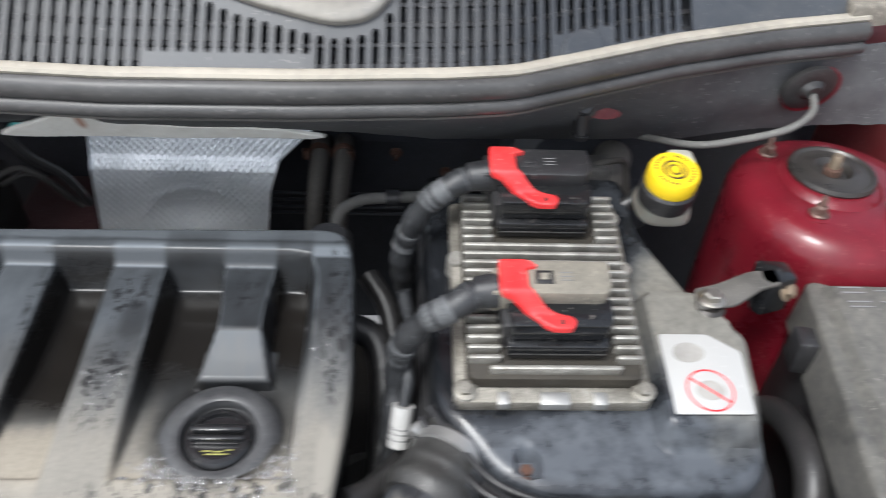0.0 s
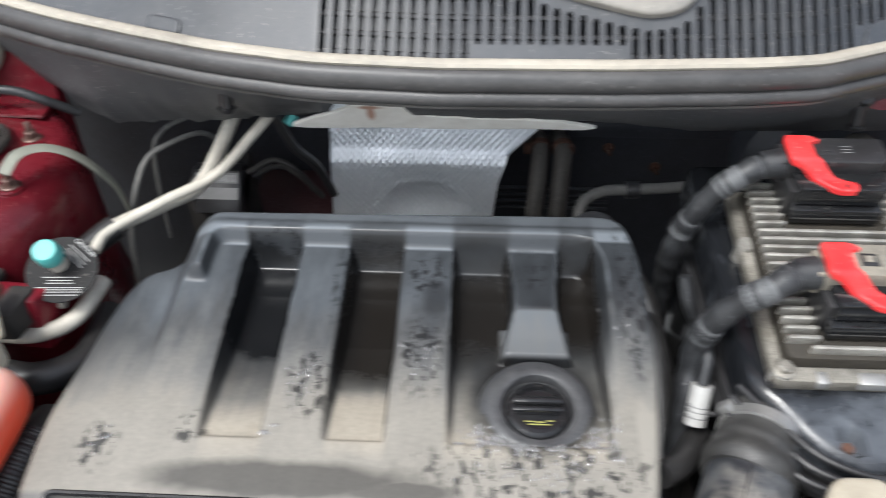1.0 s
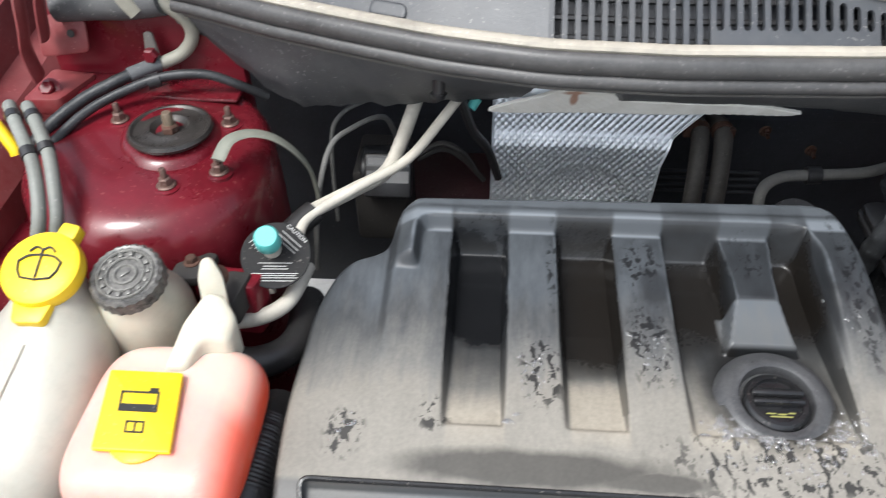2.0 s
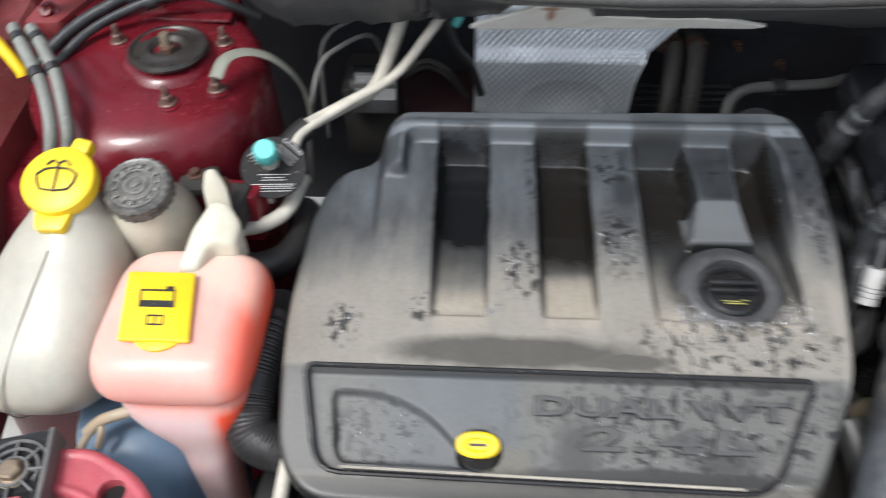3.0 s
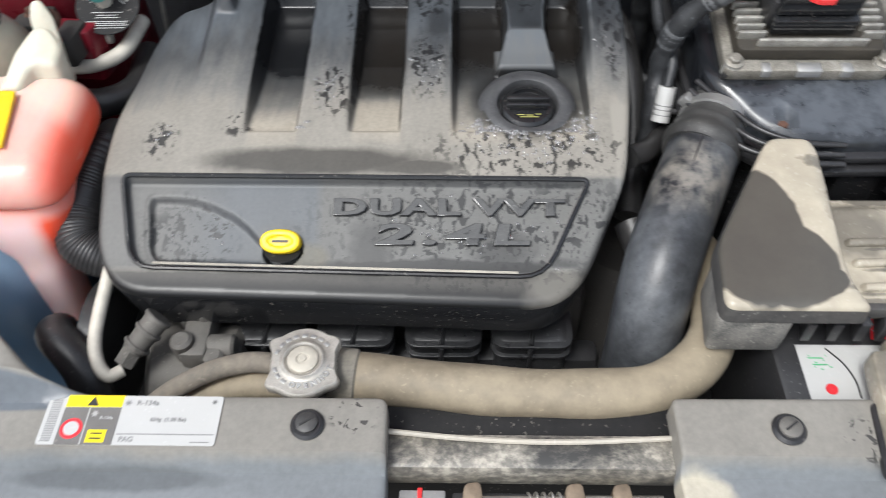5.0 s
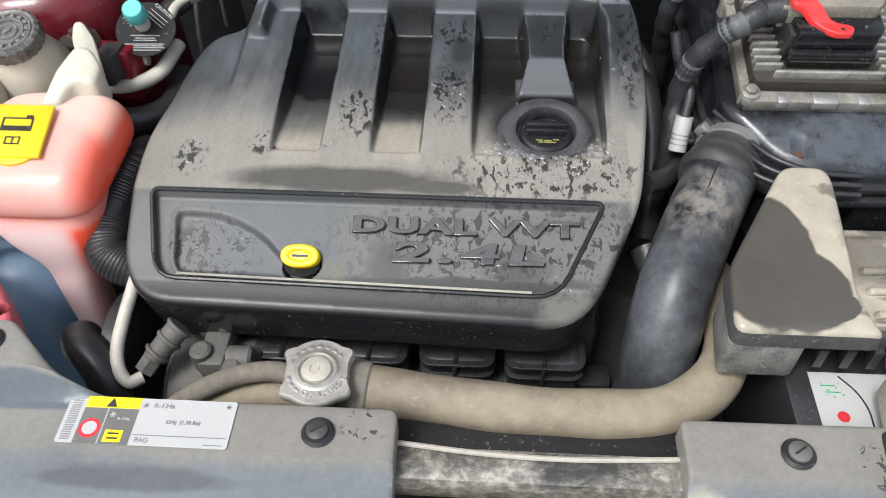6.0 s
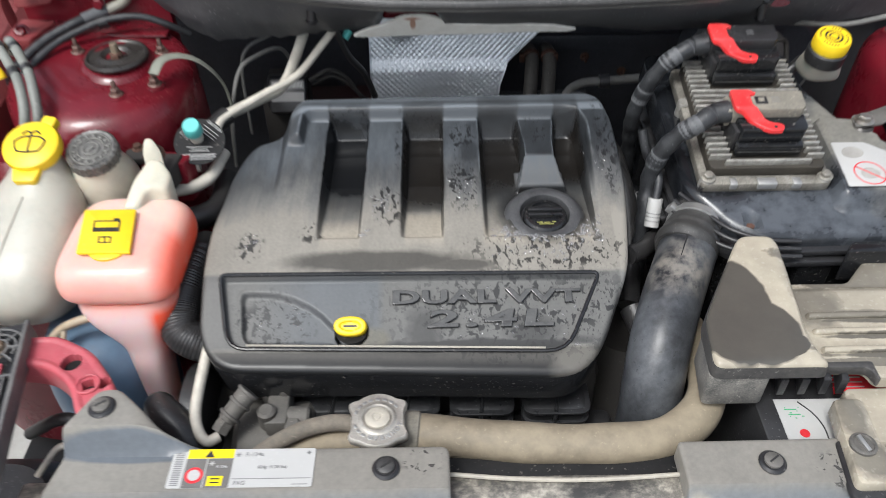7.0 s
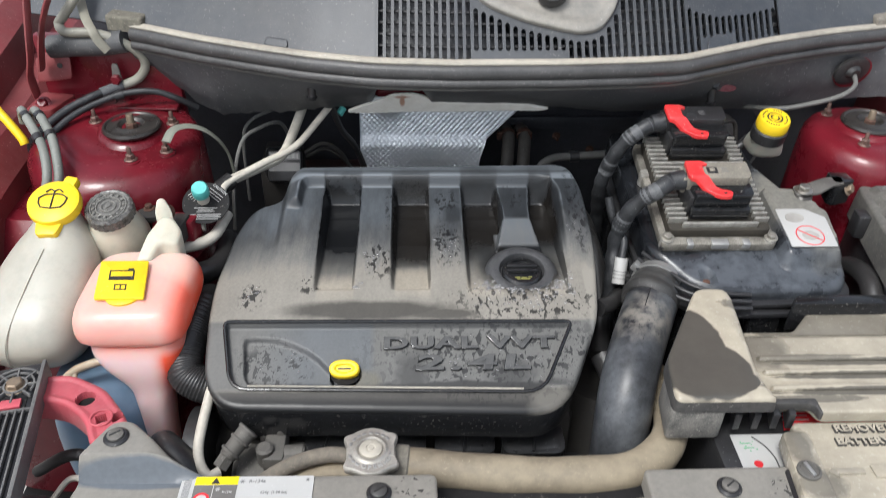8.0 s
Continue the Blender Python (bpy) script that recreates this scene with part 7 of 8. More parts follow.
solid("dust_cap", rod((-0.488, 0.815, 0.975), (-0.480, 0.823, 0.985), 0.0065, 14), TURQUOISE, "small turquoise cap under the cowl edge", "cap")

# ---------------------------------------------------------------- bottles at the wing

wb = thing("washer_bottle", (-0.87, 0.42, 0.6), "white polythene washer bottle with blue fluid below", "washer bottle")
part("tank", smooth_loft([(-0.880, 0.402, 0.812, 0.046, 0.066, 2.6), (-0.886, 0.396, 0.838, 0.066, 0.090, 3.0), (-0.888, 0.393, 0.875, 0.075, 0.103, 3.0), (-0.883, 0.408, 0.915, 0.071, 0.096, 2.6),
                          (-0.876, 0.436, 0.945, 0.057, 0.072, 2.3), (-0.870, 0.458, 0.968, 0.040, 0.046, 2.0), (-0.867, 0.468, 0.985, 0.030, 0.031, 2.0), (-0.867, 0.470, 0.995, 0.027, 0.027, 2.0)], 6, 48), WHITE_BOTTLE, wb)
part("sump", smooth_loft([(-0.806, 0.345, 0.56, 0.068, 0.085, 2.6), (-0.805, 0.345, 0.68, 0.074, 0.094, 2.6), (-0.806, 0.345, 0.755, 0.073, 0.092, 2.4), (-0.815, 0.350, 0.795, 0.058, 0.07, 2.2), (-0.82, 0.355, 0.808, 0.03, 0.04, 2.2)], 5, 44), BLUE_BOTTLE, wb, "lower tank filled with blue fluid")
part("seam", tube([(-0.870, 0.411, 0.968), (-0.880, 0.3635, 0.946), (-0.889, 0.3215, 0.922), (-0.896, 0.2975, 0.900), (-0.899, 0.288, 0.877), (-0.898, 0.2915, 0.855), (-0.896, 0.304, 0.838)], 0.0009, 6), SEAM, wb)
wc = part("cap", lathe([(0.0325, -0.010), (0.0365, -0.004), (0.0375, 0.004), (0.036, 0.010), (0.031, 0.0125), (0.002, 0.013)], 44, frame_of((-0.867, 0.472, 1.000), (1, 0, 0), (0, 1, 0.40))), YELLOW, wb, "yellow washer cap with a windscreen symbol")
m = frame_of((-0.867, 0.472, 1.000), (1, 0, 0), (0, 1, 0.40))
part("tab", prism(rounded([(-0.016, -0.052), (0.012, -0.052), (0.018, -0.03), (-0.020, -0.03)], 0.005), -0.012, 0.004, 0.002, m), YELLOW, wc)
part("hinge", prism(rounded([(0.000, 0.030), (0.020, 0.028), (0.024, 0.046), (0.006, 0.050)], 0.004), -0.008, 0.006, 0.002, m), YELLOW, wc)
part("symbol", join(tube([m @ Vector(p) for p in ((-0.020, 0.004, 0.0135), (-0.010, 0.010, 0.0138), (0.010, 0.010, 0.0138), (0.020, 0.004, 0.0135))], 0.0011, 6), tube([m @ Vector(p) for p in ((-0.020, 0.004, 0.0135), (-0.014, -0.012, 0.0138), (0.014, -0.012, 0.0138), (0.020, 0.004, 0.0135))], 0.0011, 6, 2),
                   tube([m @ Vector(p) for p in ((0, -0.012, 0.0138), (0, 0.016, 0.0138))], 0.0011, 6, 2), tube([m @ Vector(p) for p in ((-0.012, 0.014, 0.0138), (-0.006, 0.019, 0.0138), (0, 0.016, 0.0138), (0.006, 0.019, 0.0138), (0.012, 0.014, 0.0138))], 0.0010, 6, 3)), INK, wc)

# raised marks paler than the cap, with wet glints in the colour
CAP_RELIEF = surface("raised cap marks paled for glints", (0.10, 0.098, 0.09), 0.10, dust=0.6, dust_col=(0.34, 0.33, 0.30), scale=120)
ps = thing("steering_fluid_reservoir", (-0.80, 0.50, 0.85), "cream steering fluid reservoir with a ribbed grey cap", "fluid reservoir")
part("tank", smooth_loft([(-0.800, 0.503, 0.84, 0.036, 0.036, 2.1), (-0.801, 0.503, 0.875, 0.044, 0.044, 2.1), (-0.802, 0.502, 0.925, 0.046, 0.046, 2.1), (-0.801, 0.495, 0.955, 0.039, 0.039, 2.0), (-0.798, 0.488, 0.972, 0.030, 0.030, 2.0)], 5), CREAM_BOTTLE, ps)
m = frame_of((-0.797, 0.486, 0.974), (1, 0, 0), (0, 1, 0.30))
part("cap", lathe([(0.0320, 0), (0.0345, 0.003), (0.0340, 0.018), (0.031, 0.021), (0.028, 0.0205), (0.0265, 0.019), (0.002, 0.0195)], 96, m, lambda a, r: 1 + (0.02 * math.cos(24 * a) if r > 0.030 else 0)), surface("grey ribbed cap", (0.020, 0.020, 0.020), 0.12, dust=0.9, dust_col=(0.25, 0.24, 0.22), scale=110, bump=0.8, grain=300), ps, "ribbed grey screw cap")
for k in range(14):
    part("mark", box(-0.0022, 0.0022, 0.0193, 0.0238, 0.019, 0.0215, 0.0006, m @ pose(0, 0, 0, 0, 0, k * 360 / 14)), CAP_RELIEF, ps)
for rr in (0.0175, 0.0255):
    part("ring", tube([m @ Vector((rr * math.cos(a), rr * math.sin(a), 0.0200)) for a in np.linspace(0, 2 * math.pi, 24)], 0.0015, 6, 3), CAP_RELIEF, ps)
part("emblem", tube([m @ Vector((0.010 * math.cos(a), 0.010 * math.sin(a), 0.0195)) for a in np.linspace(0, 2 * math.pi, 14)], 0.0020, 6, 3), CAP_RELIEF, ps)
part("emblem", box(-0.0045, 0.0045, -0.0015, 0.0015, 0.019, 0.0215, 0.0006, m @ pose(0, 0, 0, 0, 0, 40)), CAP_RELIEF, ps)
part("ear", prism(rounded([(-0.790, 0.530), (-0.752, 0.535), (-0.745, 0.575), (-0.785, 0.578)], 0.008), 0.925, 0.938, 0.004), DARK, ps, "dark steel ear")
bolt("reservoir_bolt", (-0.770, 0.558, 0.938), 0.006, 0.008, RUST, "rusty bolt through the reservoir's ear", group="reservoir bolts")

cb = thing("coolant_bottle", (-0.72, 0.35, 0.7), "translucent coolant bottle filled with pink fluid", "coolant bottle")
part("tank", smooth_loft([(-0.735, 0.366, 0.886, 0.060, 0.066, 4.0), (-0.735, 0.366, 0.893, 0.071, 0.077, 5.0), (-0.735, 0.366, 0.902, 0.0760, 0.0820, 5.0), (-0.735, 0.366, 0.920, 0.0762, 0.0815, 4.8), (-0.735, 0.367, 0.935, 0.0715, 0.0765, 4.4), (-0.734, 0.368, 0.944, 0.060, 0.065, 4.0), (-0.733, 0.368, 0.9485, 0.036, 0.040, 3.0)], 6, 64), PINK_BOTTLE, cb, "upper tank, pink with coolant")
part("lower_tank", smooth_loft([(-0.716, 0.290, 0.62, 0.012, 0.016, 2.5), (-0.721, 0.295, 0.70, 0.020, 0.024, 2.5), (-0.721, 0.305, 0.78, 0.025, 0.032, 2.6), (-0.722, 0.325, 0.815, 0.034, 0.046, 2.8), (-0.730, 0.345, 0.850, 0.056, 0.064, 3.6), (-0.733, 0.355, 0.872, 0.064, 0.070, 4.0), (-0.734, 0.358, 0.889, 0.062, 0.068, 4.0)], 6, 48), PINK_BOTTLE, cb, "lower tank tapering to its outlet")
NECK = rounded([(-0.745, 0.403), (-0.725, 0.404), (-0.716, 0.430), (-0.692, 0.432), (-0.689, 0.456), (-0.704, 0.474), (-0.722, 0.474), (-0.737, 0.445)], 0.007)
part("neck", moulded(NECK, lambda x, y: 0.953 + 0.40 * (y - 0.403) - 0.25 * np.clip(x + 0.712, 0, 1), 0.004, 0.05, 0.006, 0.0, 0.925), CREAM_BOTTLE, cb, "cream unfilled neck folded over the tank")
part("ear", prism(rounded([(-0.013, -0.050), (0.012, -0.046), (0.012, 0.004), (0.005, 0.024), (-0.005, 0.024), (-0.012, 0.006)], 0.006), -0.004, 0.004, 0.003, frame_of((-0.729, 0.506, 0.962), (0.9, 0.35, 0), (-0.15, 0.55, 0.8))), CREAM_BOTTLE, cb)
m = frame_of((-0.749, 0.357, 0.951), (1, 0.0, 0), (0, 1, 0.03))
skew = m @ Matrix(((1, -0.2, 0, 0), (0, 1, 0, 0), (0, 0, 1, 0), (0, 0, 0, 1)))
tag = part("cap", prism(rounded([(-0.034, -0.040), (0.032, -0.040), (0.034, 0.040), (-0.032, 0.040)], 0.003), 0.0, 0.005, 0.0020, skew), YELLOW, cb, "square yellow pressure cap with a fluid symbol")
part("skirt", lathe([(0.024, -0.010), (0.026, 0.0), (0.024, 0.0015)], 32, m @ Matrix.Translation((0.008, -0.022, 0))), YELLOW, tag)
big = skew @ Matrix.Translation((0, 0.002, 0)) @ Matrix.Diagonal((1.25, 1.25, 1, 1))
part("symbol", join(box(-0.014, 0.013, 0.011, 0.0125, 0.005, 0.0056, 0, big), box(-0.014, 0.013, -0.004, 0.002, 0.005, 0.0056, 0, big), box(-0.014, -0.0125, -0.004, 0.0125, 0.005, 0.0057, 0, big), box(0.0115, 0.013, -0.004, 0.0125, 0.005, 0.0057, 0, big), box(0.006, 0.012, 0.0125, 0.0155, 0.005, 0.0056, 0, big)), INK, tag)
part("symbol", join(box(-0.007, 0.006, -0.0205, -0.0192, 0.005, 0.0056, 0, big), box(-0.007, 0.006, -0.0125, -0.0112, 0.005, 0.0056, 0, big), *[box(x, x + 0.0013, -0.0205, -0.0112, 0.005, 0.0057, 0, big) for x in (-0.007, -0.001, 0.0047)]), INK, tag)
part("clip_arm", tube([(-0.838, 0.292, 0.828), (-0.824, 0.300, 0.838), (-0.806, 0.303, 0.846), (-0.785, 0.306, 0.852), (-0.765, 0.310, 0.858)], 0.006, 10), CREAM_BOTTLE, cb)
part("clip_arm", tube([(-0.826, 0.298, 0.836), (-0.836, 0.290, 0.828), (-0.848, 0.276, 0.812)], 0.0042, 10), CREAM_BOTTLE, cb)
part("clip_arm", tube([(-0.822, 0.300, 0.838), (-0.822, 0.290, 0.830), (-0.827, 0.283, 0.818)], 0.0036, 10), CREAM_BOTTLE, cb)
bolt("bottle_bolt", (-0.729, 0.517, 0.957), 0.009, 0.009, RUST, "rusty bolt holding the coolant bottle's ear", up=(0.65, -0.70, 0.3), group="reservoir bolts")
bk2 = thing("bottle_bracket", (-0.72, 0.55, 0.92), "dark red steel bracket holding the bottles", "bracket")
part("plate", prism(rounded([(-0.765, 0.535), (-0.700, 0.530), (-0.692, 0.560), (-0.765, 0.565)], 0.006), 0.86, 0.930, 0.004), RED, bk2)
part("arm", prism(rounded([(-0.735, 0.505), (-0.712, 0.505), (-0.705, 0.55), (-0.73, 0.552)], 0.005), 0.90, 0.935, 0.003), DARK, bk2)

# strap from the turret nut to the bulkhead, and the cables of the corner
solid("earth_strap", tube([(-0.748, 0.633, 1.016), (-0.741, 0.653, 1.026), (-0.728, 0.668, 1.026), (-0.712, 0.677, 1.021), (-0.694, 0.683, 1.009), (-0.677, 0.690, 0.985), (-0.670, 0.705, 0.950), (-0.668, 0.715, 0.90)], 0.0085, 12, 8, None, 0.28), surface("braided earth strap", (0.20, 0.21, 0.175), 0.55, 0.2, dust=0.4, dust_col=(0.26, 0.25, 0.20)), "flat grey braided earth strap from the turret", "strap")
cc = thing("corner_cable", (-0.987, 0.657, 1.0), "black sleeved cable over the back of the turret", "cable", "cables over the turret")
part("sleeve", tube([(-0.985, 0.70, 0.93), (-0.984, 0.675, 0.985), (-0.960, 0.694, 1.012), (-0.930, 0.727, 1.028), (-0.890, 0.757, 1.040), (-0.856, 0.786, 1.043)], 0.0074, 12, 8, lambda q, k: 1 + 0.03 * math.sin(q * 300)), TAPE, cc)
part("tape_wrap", tube([(-0.885, 0.762, 1.0405), (-0.868, 0.776, 1.0425), (-0.856, 0.786, 1.043)], 0.0092, 12, 4), GREY_TAPE, cc)
cc = thing("corner_cable", (-0.970, 0.640, 1.0), "black cable along the back of the turret", "cable", "cables over the turret")
part("sleeve", tube([(-0.968, 0.69, 0.93), (-0.966, 0.658, 0.985), (-0.940, 0.680, 1.012), (-0.912, 0.714, 1.027), (-0.872, 0.742, 1.038), (-0.836, 0.757, 1.044), (-0.795, 0.766, 1.042), (-0.763, 0.772, 1.027), (-0.735, 0.790, 1.000)], 0.0055, 12), TAPE, cc)
part("clip", tube([(-0.858, 0.748, 1.040), (-0.845, 0.754, 1.042)], 0.0085, 12, 3), BLACK, cc)
dh = thing("drain_hose", (-0.93, 0.79, 1.13), "pale grey hose looping round the cowl's end", "hose")
part("hose", tube([(-0.900, 0.86, 1.22), (-0.908, 0.812, 1.190), (-0.932, 0.806, 1.160), (-0.944, 0.806, 1.145), (-0.929, 0.791, 1.137), (-0.887, 0.788, 1.137), (-0.850, 0.788, 1.126), (-0.818, 0.792, 1.102), (-0.812, 0.796, 1.077), (-0.828, 0.796, 1.054), (-0.854, 0.788, 1.043)], 0.0080, 14), surface("pale grey drain hose", (0.24, 0.235, 0.20), 0.42, dust=0.5, dust_col=(0.30, 0.28, 0.22)), dh)
part("strap", tube([(-0.916, 0.850, 1.185), (-0.898, 0.806, 1.160), (-0.880, 0.777, 1.146), (-0.872, 0.772, 1.130), (-0.860, 0.772, 1.112)], 0.0075, 10, 6, None, 0.25), surface("pale rubber strap", (0.26, 0.25, 0.20), 0.5, dust=0.4), dh, "pale flat rubber strap")
for pts in ([(-0.914, 0.520, 0.955), (-0.908, 0.532, 0.985), (-0.904, 0.541, 1.004), (-0.908, 0.560, 1.020), (-0.923, 0.592, 1.035), (-0.940, 0.616, 1.046), (-0.955, 0.636, 1.053), (-0.972, 0.660, 1.057), (-0.980, 0.672, 1.050), (-0.984, 0.676, 1.030)],
            [(-0.897, 0.525, 0.955), (-0.893, 0.540, 0.985), (-0.890, 0.550, 1.003), (-0.896, 0.572, 1.023), (-0.908, 0.600, 1.039), (-0.920, 0.618, 1.049), (-0.932, 0.635, 1.055), (-0.949, 0.657, 1.058), (-0.958, 0.668, 1.052), (-0.963, 0.674, 1.032)]):
    wt = thing("washer_tube", pts[0], "grey rubber washer tube looping up behind the bottle", "tube", "washer tubes")
    part("tube", tube(pts, 0.0070, 12, 10, lambda q, k: 1 + 0.02 * math.sin(q * 700)), surface("grey washer tube", (0.17, 0.18, 0.165), 0.45, dust=0.5, dust_col=(0.30, 0.30, 0.26)), wt)
    for k in (4, 6):
        part("clip", tube([Vector(pts[k]) * 0.75 + Vector(pts[k + 1]) * 0.25, Vector(pts[k]) * 0.4 + Vector(pts[k + 1]) * 0.6], 0.0085, 10, 3), BLACK, wt)
solid("prop_rod", tube([(-1.075, 0.730, 1.085), (-1.044, 0.702, 1.062), (-1.020, 0.680, 1.045), (-1.002, 0.667, 1.030), (-0.984, 0.655, 1.010), (-0.981, 0.652, 1.002)], 0.0072, 12), YELLOW, "yellow sleeved bonnet prop at the wing", "prop rod")

# corner panel and hinge
cp = thing("corner_panel", (-0.87, 0.80, 1.02), "dark red body panel behind the turret", "body panel", kind="structure")
part("upright", prism([(-1.0, 0.815), (-0.76, 0.800), (-0.76, 0.82), (-1.0, 0.835)], 0.80, 1.122, 0.003), RED, cp)
part("shelf", prism([(-1.0, 0.765), (-0.76, 0.755), (-0.76, 0.80), (-1.0, 0.815)], 1.010, 1.016, 0.003), RED, cp)
part("foam", tube([(-0.965, 0.800, 1.108), (-0.92, 0.798, 1.112), (-0.88, 0.796, 1.114), (-0.835, 0.792, 1.122)], 0.019, 16), surface("grey foam roll", (0.05, 0.052, 0.056), 0.5, dust=0.6, dust_col=(0.16, 0.16, 0.155), scale=60, specks=0.6), cp, "black foam block under the seal's end")
solid("seal_end_block", moulded(rounded([(-0.865, 0.80), (-0.800, 0.782), (-0.795, 0.815), (-0.86, 0.835)], 0.006), lambda x, y: 1.163 + 0 * x, 0.005, 0.02, 0.005), surface("speckled foam", (0.09, 0.085, 0.07), 0.8, dust=0.6, dust_col=(0.30, 0.28, 0.22), scale=120), "speckled foam block at the seal's end", "foam block", "seal end blocks")
solid("seal_end_block", moulded(rounded([(0.445, 0.80), (0.50, 0.815), (0.52, 0.86), (0.45, 0.83)], 0.006), lambda x, y: 1.163 + 0 * x, 0.005, 0.02, 0.005), surface("speckled foam b", (0.13, 0.12, 0.10), 0.8, dust=0.8, dust_col=(0.35, 0.32, 0.27), scale=120), "speckled foam block at the seal's end", "foam block", "seal end blocks")
t = thing("ground_lug", (-0.862, 0.79, 1.06), "crimped cable lug under a red painted bolt", "cable lug")
part("tongue", prism(rounded([(-0.009, -0.012), (0.009, -0.012), (0.005, 0.022), (-0.005, 0.022)], 0.004), 0, 0.004, 0.001, frame_of((-0.862, 0.7905, 1.060), (1, 0, 0), (-0.2, 0.1, 1))), GREY_CAST, t)
part("bolt", lathe([(0.009, 0), (0.009, 0.009), (0.007, 0.011)], 6, frame_of((-0.862, 0.786, 1.056), (1, 0, 0), (0, 0.1, 1))), RED, t)
# hinge takes the paler wing red, for sunlight on its paint
hg = thing("hinge", (-0.97, 0.78, 1.0), "dark red painted bonnet hinge with bolted arms", "hinge")
part("base", prism(rounded([(-1.010, 0.735), (-0.965, 0.735), (-0.945, 0.80), (-1.005, 0.81)], 0.008), 1.00, 1.022, 0.004), RED_FADED, hg)
part("arm", tube([(-0.990, 0.755, 1.040), (-0.986, 0.745, 1.080), (-0.972, 0.735, 1.115), (-0.962, 0.735, 1.160), (-0.965, 0.79, 1.25), (-0.99, 0.88, 1.32)], 0.0115, 8, 8, None, 0.45), RED_FADED, hg)
part("arm", tube([(-0.978, 0.775, 1.080), (-0.962, 0.765, 1.130), (-0.945, 0.765, 1.175), (-0.930, 0.80, 1.22), (-0.91, 0.88, 1.30)], 0.011, 8, 8, None, 0.45), RED_FADED, hg)
part("bracket", prism(rounded([(-0.028, -0.026), (0.030, -0.020), (0.032, 0.018), (-0.004, 0.026), (-0.026, 0.014)], 0.007), -0.002, 0.002, 0.0015, frame_of((-0.968, 0.792, 1.075), (1, 0.05, 0), (0, 0.25, 1))), RED_FADED, hg)
part("hole", lathe([(0.0045, 0.002), (0.0045, 0.0026)], 16, frame_of((-0.952, 0.787, 1.080), (1, 0.05, 0), (0, 0.25, 1))), INK, hg)
bolt("hinge_bolt", (-0.985, 0.758, 1.022), 0.009, 0.010, RED, "red painted hinge bolt", up=(0, -0.7, 0.7), group="hinge bolts")

# front corner: lamp bracket, red body arm, dark clutter below
lb = thing("headlamp_bracket", (-0.83, 0.15, 0.85), "ribbed black plastic headlamp bracket", "bracket")
bm_m = frame_of((-0.838, 0.152, 0.896), (0.982, 0.19, 0), (-0.19, 0.982, 0))
LAMP_GREY = surface("sun-greyed ribbed plastic", (0.085, 0.085, 0.086), 0.45, dust=0.65, dust_col=(0.24, 0.235, 0.22), scale=30)
part("plate", prism(rounded([(-0.035, -0.20), (0.022, -0.20), (0.030, 0.105), (-0.030, 0.100)], 0.006), -0.016, 0.0, 0.003, bm_m), BLACK, lb)
for k in range(7):
    part("rib", box(-0.026 + k * 0.0085, -0.0235 + k * 0.0085, -0.185, 0.018, 0.0, 0.006, 0.0008, bm_m), LAMP_GREY, lb)
for a in range(0, 360, 45):
    part("rib", box(0.014, 0.030, -0.0012, 0.0012, 0, 0.006, 0.0005, bm_m @ pose(0, 0.062, 0, 0, 0, a)), LAMP_GREY, lb)
part("ring", lathe([(0.0145, 0), (0.0145, 0.006), (0.012, 0.006), (0.012, 0.001)], 28, bm_m @ Matrix.Translation((0, 0.062, 0))), LAMP_GREY, lb)
part("edge", box(0.026, 0.031, -0.20, 0.10, -0.02, 0.008, 0.001, bm_m), LAMP_GREY, lb)
# thin black slab on the plate, drawn as the opening's shade
part("window", box(-0.019, 0.017, 0.020, 0.043, 0.0, 0.0012, 0.0004, bm_m), DISC, lb, "dark square opening")
part("body_lug", box(-0.012, 0.012, 0.024, 0.038, 0.0, 0.005, 0.001, bm_m), RED_DUSTY, lb, "faded red lug in the opening")
for r0 in (0.022, 0.030):
    part("arc_rib", tube([bm_m @ Vector((r0 * math.cos(a), 0.062 + r0 * math.sin(a), 0.004)) for a in np.linspace(-0.5, math.pi + 0.5, 14)], 0.0016, 6, 3), LAMP_GREY, lb)
part("cross_rib", box(-0.026, 0.026, 0.0165, 0.0195, 0.0, 0.006, 0.0006, bm_m), LAMP_GREY, lb)
bolt("lamp_bolt", bm_m @ Vector((0, 0.062, 0.002)), 0.010, 0.010, ZINC, "brown plated bolt in the lamp bracket", group="lamp bolts")
arm = thing("body_arm", (-0.76, 0.19, 0.84), "faded red steel body arm with round holes", "body arm")
ARM = rounded([(-0.90, 0.19), (-0.835, 0.205), (-0.79, 0.198), (-0.755, 0.170), (-0.735, 0.128), (-0.712, 0.118), (-0.690, 0.145), (-0.708, 0.178), (-0.745, 0.222), (-0.795, 0.248), (-0.90, 0.240)], 0.016)


def arm_z(x, y):
    """Flat web with a turned-up ridge at its outer edge, a round hole and two square ones."""
    z = 0.884 + 0.002 * ease(-signed(np.stack([x, y], 1), ARM), -0.012, -0.006)
    z = z - 0.016 * (1 - ease(np.hypot(x + 0.765, y - 0.205), 0.0108, 0.0122))
    for cx, cy, h in ((-0.735, 0.172, 0.0052), (-0.7165, 0.174, 0.0050)):
        u, v = (x - cx) * 0.9 + (y - cy) * 0.43, (y - cy) * 0.9 - (x - cx) * 0.43
        z = z - 0.014 * (1 - ease(np.maximum(np.abs(u), np.abs(v)), h, h + 0.0014))
    return z


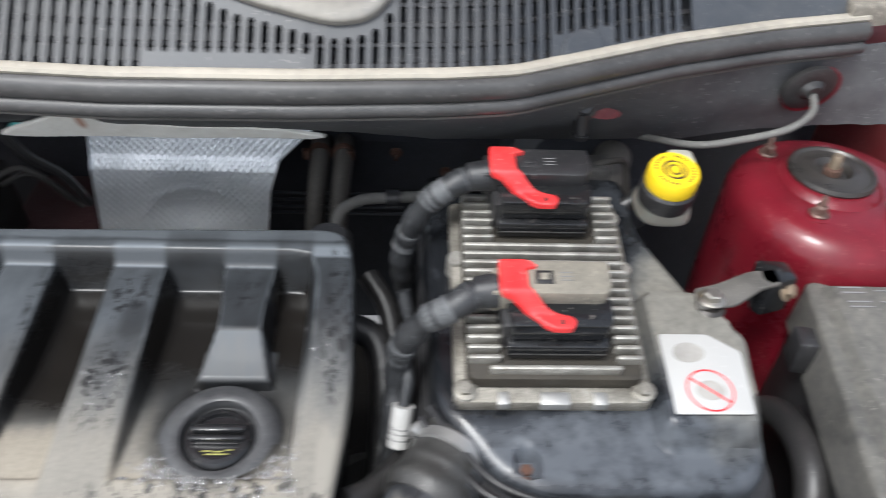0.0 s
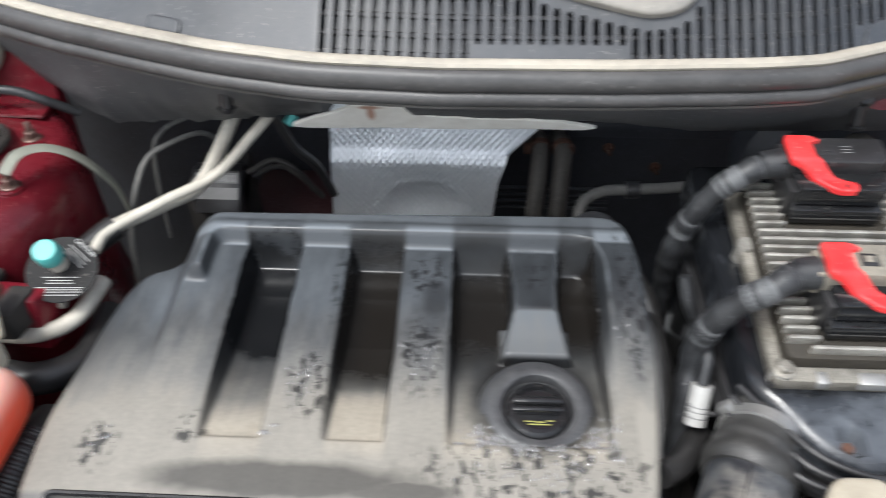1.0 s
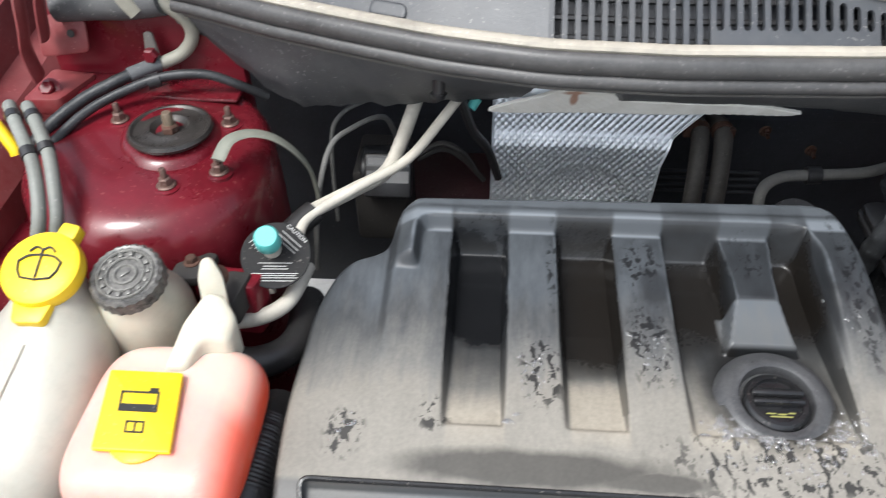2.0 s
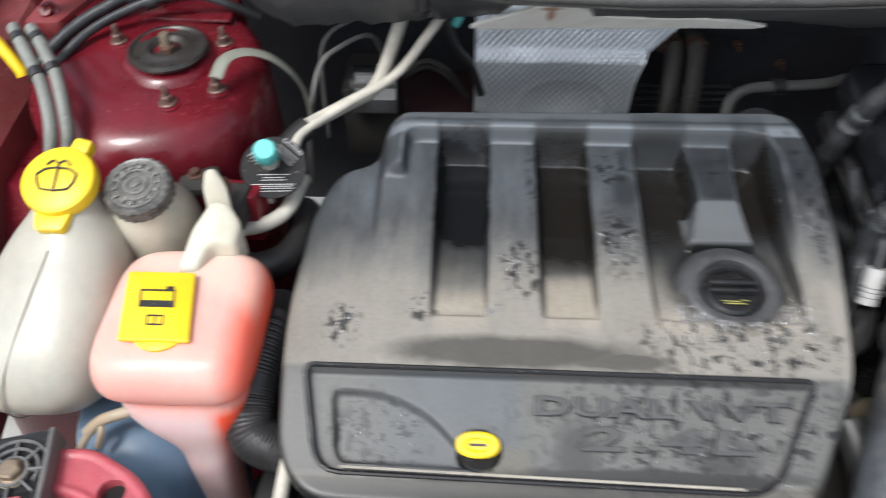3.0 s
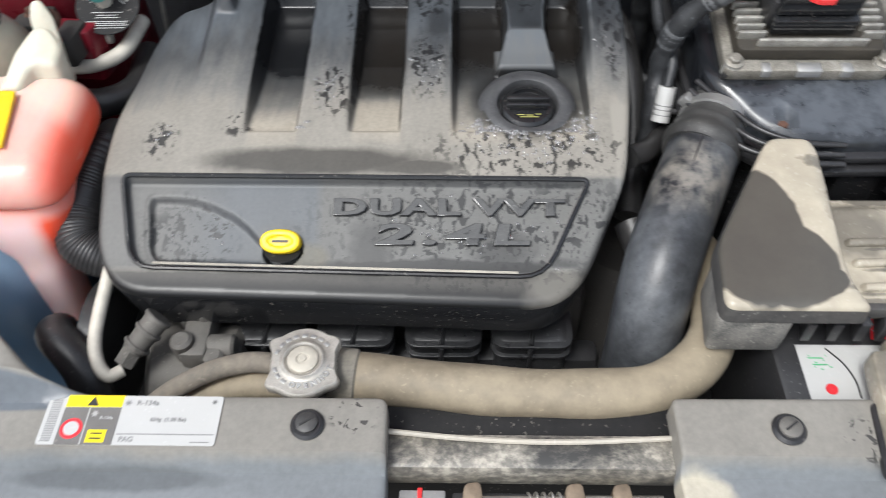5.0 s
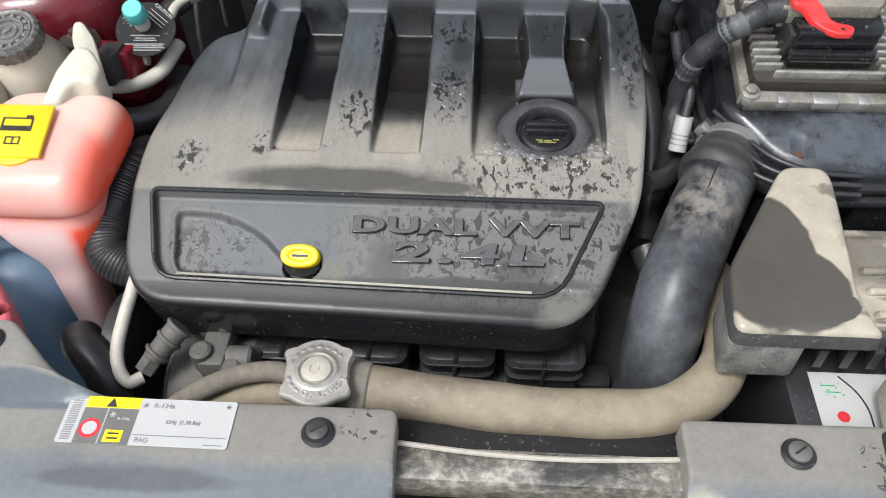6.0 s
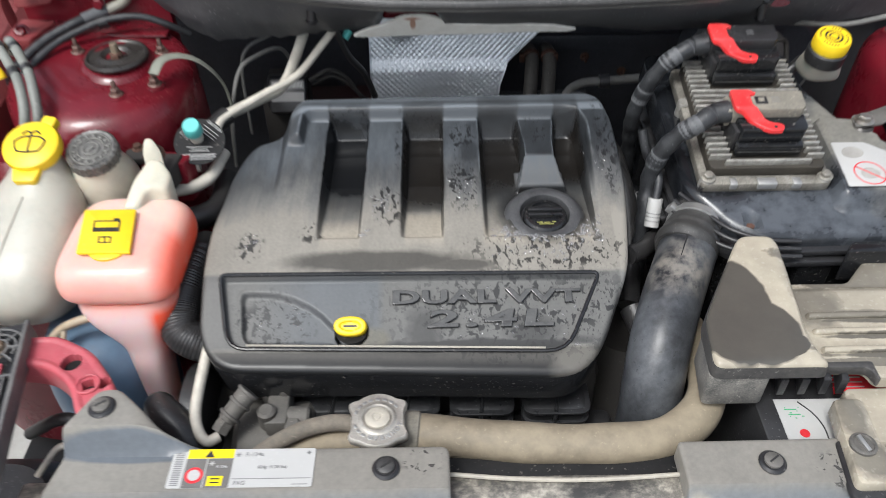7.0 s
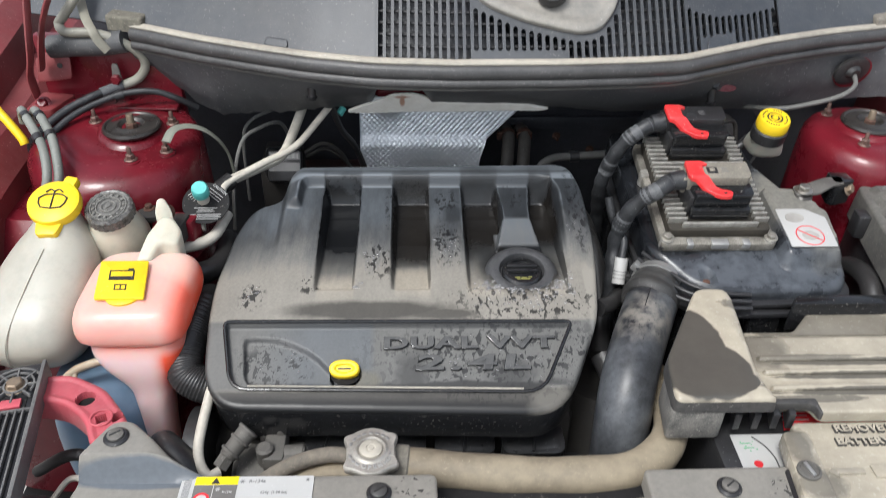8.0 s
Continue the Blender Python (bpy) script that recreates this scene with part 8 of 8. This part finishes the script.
part("web", moulded(ARM, arm_z, 0.0011, 0.03, 0.006), RED_DUSTY, arm)
# black discs on the pit floors give the holes their shade
for x, y, r in ((-0.765, 0.205, 0.0115), (-0.735, 0.172, 0.0055), (-0.7165, 0.174, 0.0052)):
    part("hole", lathe([(r, 0.8725), (r, 0.8735), (0.001, 0.8735)], 24, Matrix.Translation((x, y, 0))), DISC, arm)
part("nut_plate", tube([(-0.735 + 0.0128 * math.cos(a), 0.172 + 0.0128 * math.sin(a), 0.8850) for a in np.linspace(0, 2 * math.pi, 22)], 0.0017, 8, 3), RED_DUSTY, arm)
for pts, r, mt in (([(-0.81, 0.12, 0.78), (-0.78, 0.14, 0.81), (-0.755, 0.13, 0.80), (-0.75, 0.09, 0.75)], 0.004, PIPE), ([(-0.83, 0.10, 0.74), (-0.80, 0.07, 0.79), (-0.76, 0.06, 0.78), (-0.74, 0.09, 0.70)], 0.010, RUBBER),
                   ([(-0.86, 0.20, 0.75), (-0.80, 0.185, 0.80), (-0.77, 0.18, 0.795), (-0.73, 0.17, 0.74)], 0.008, RUBBER)):
    solid("lamp_cable", tube(pts, r, 10), mt, "thin cable in the dark corner behind the lamp", "cable", "cables behind the lamp")
solid("lamp_housing", smooth_loft([(-0.88, 0.08, 0.55, 0.12, 0.12, 3), (-0.88, 0.08, 0.70, 0.11, 0.11, 3), (-0.87, 0.08, 0.76, 0.07, 0.07, 2.4)]), BLACK, "black back of the headlamp housing", "headlamp")
solid("lamp_plug", rod((-0.775, 0.095, 0.76), (-0.765, 0.115, 0.79), 0.022, 16, 0.018, 0.003), GREY_CAST, "grey bulb plug behind the lamp", "plug")

# loose water drops on the cover's panel
rng = random.Random(4)
bm = bmesh.new()
for cx, cy, sx, sy, n in ((-0.235, 0.404, 0.022, 0.012, 80), (-0.135, 0.408, 0.014, 0.018, 60), (-0.185, 0.396, 0.044, 0.008, 50), (-0.19, 0.372, 0.060, 0.014, 40), (-0.30, 0.485, 0.014, 0.02, 18), (-0.25, 0.295, 0.08, 0.028, 30), (-0.535, 0.285, 0.035, 0.020, 14), (-0.41, 0.452, 0.016, 0.02, 22), (-0.11, 0.53, 0.012, 0.06, 6), (-0.585, 0.39, 0.012, 0.014, 8), (-0.435, 0.402, 0.006, 0.006, 6)):
    for _ in range(n):
        x, y = rng.gauss(cx, sx * 0.6), rng.gauss(cy, sy * 0.6)
        r = rng.uniform(0.0010, 0.0034 if 0.39 < cy < 0.42 else 0.0026) * rng.uniform(0.6, 1)
        z = float(cover_height(np.array([x]), np.array([y]))[0])
        mm = Matrix.Translation((x, y, z)) @ Matrix.Rotation(rng.uniform(0, 3), 4, "Z") @ Matrix.Diagonal((r * rng.uniform(0.8, 2.2), r, r * 0.45, 1))
        bmesh.ops.create_icosphere(bm, subdivisions=2, radius=1, matrix=mm)
wat = Nodes("water")
wat.set(color=(0.97, 0.97, 0.97), rough=0.05, trans=0.85, spec=0.8)
wat.bsdf.inputs["IOR"].default_value = 1.6
solid("water_drops", bm, wat.mat, "clear water drops beaded on the engine cover", "water", kind="stuff")
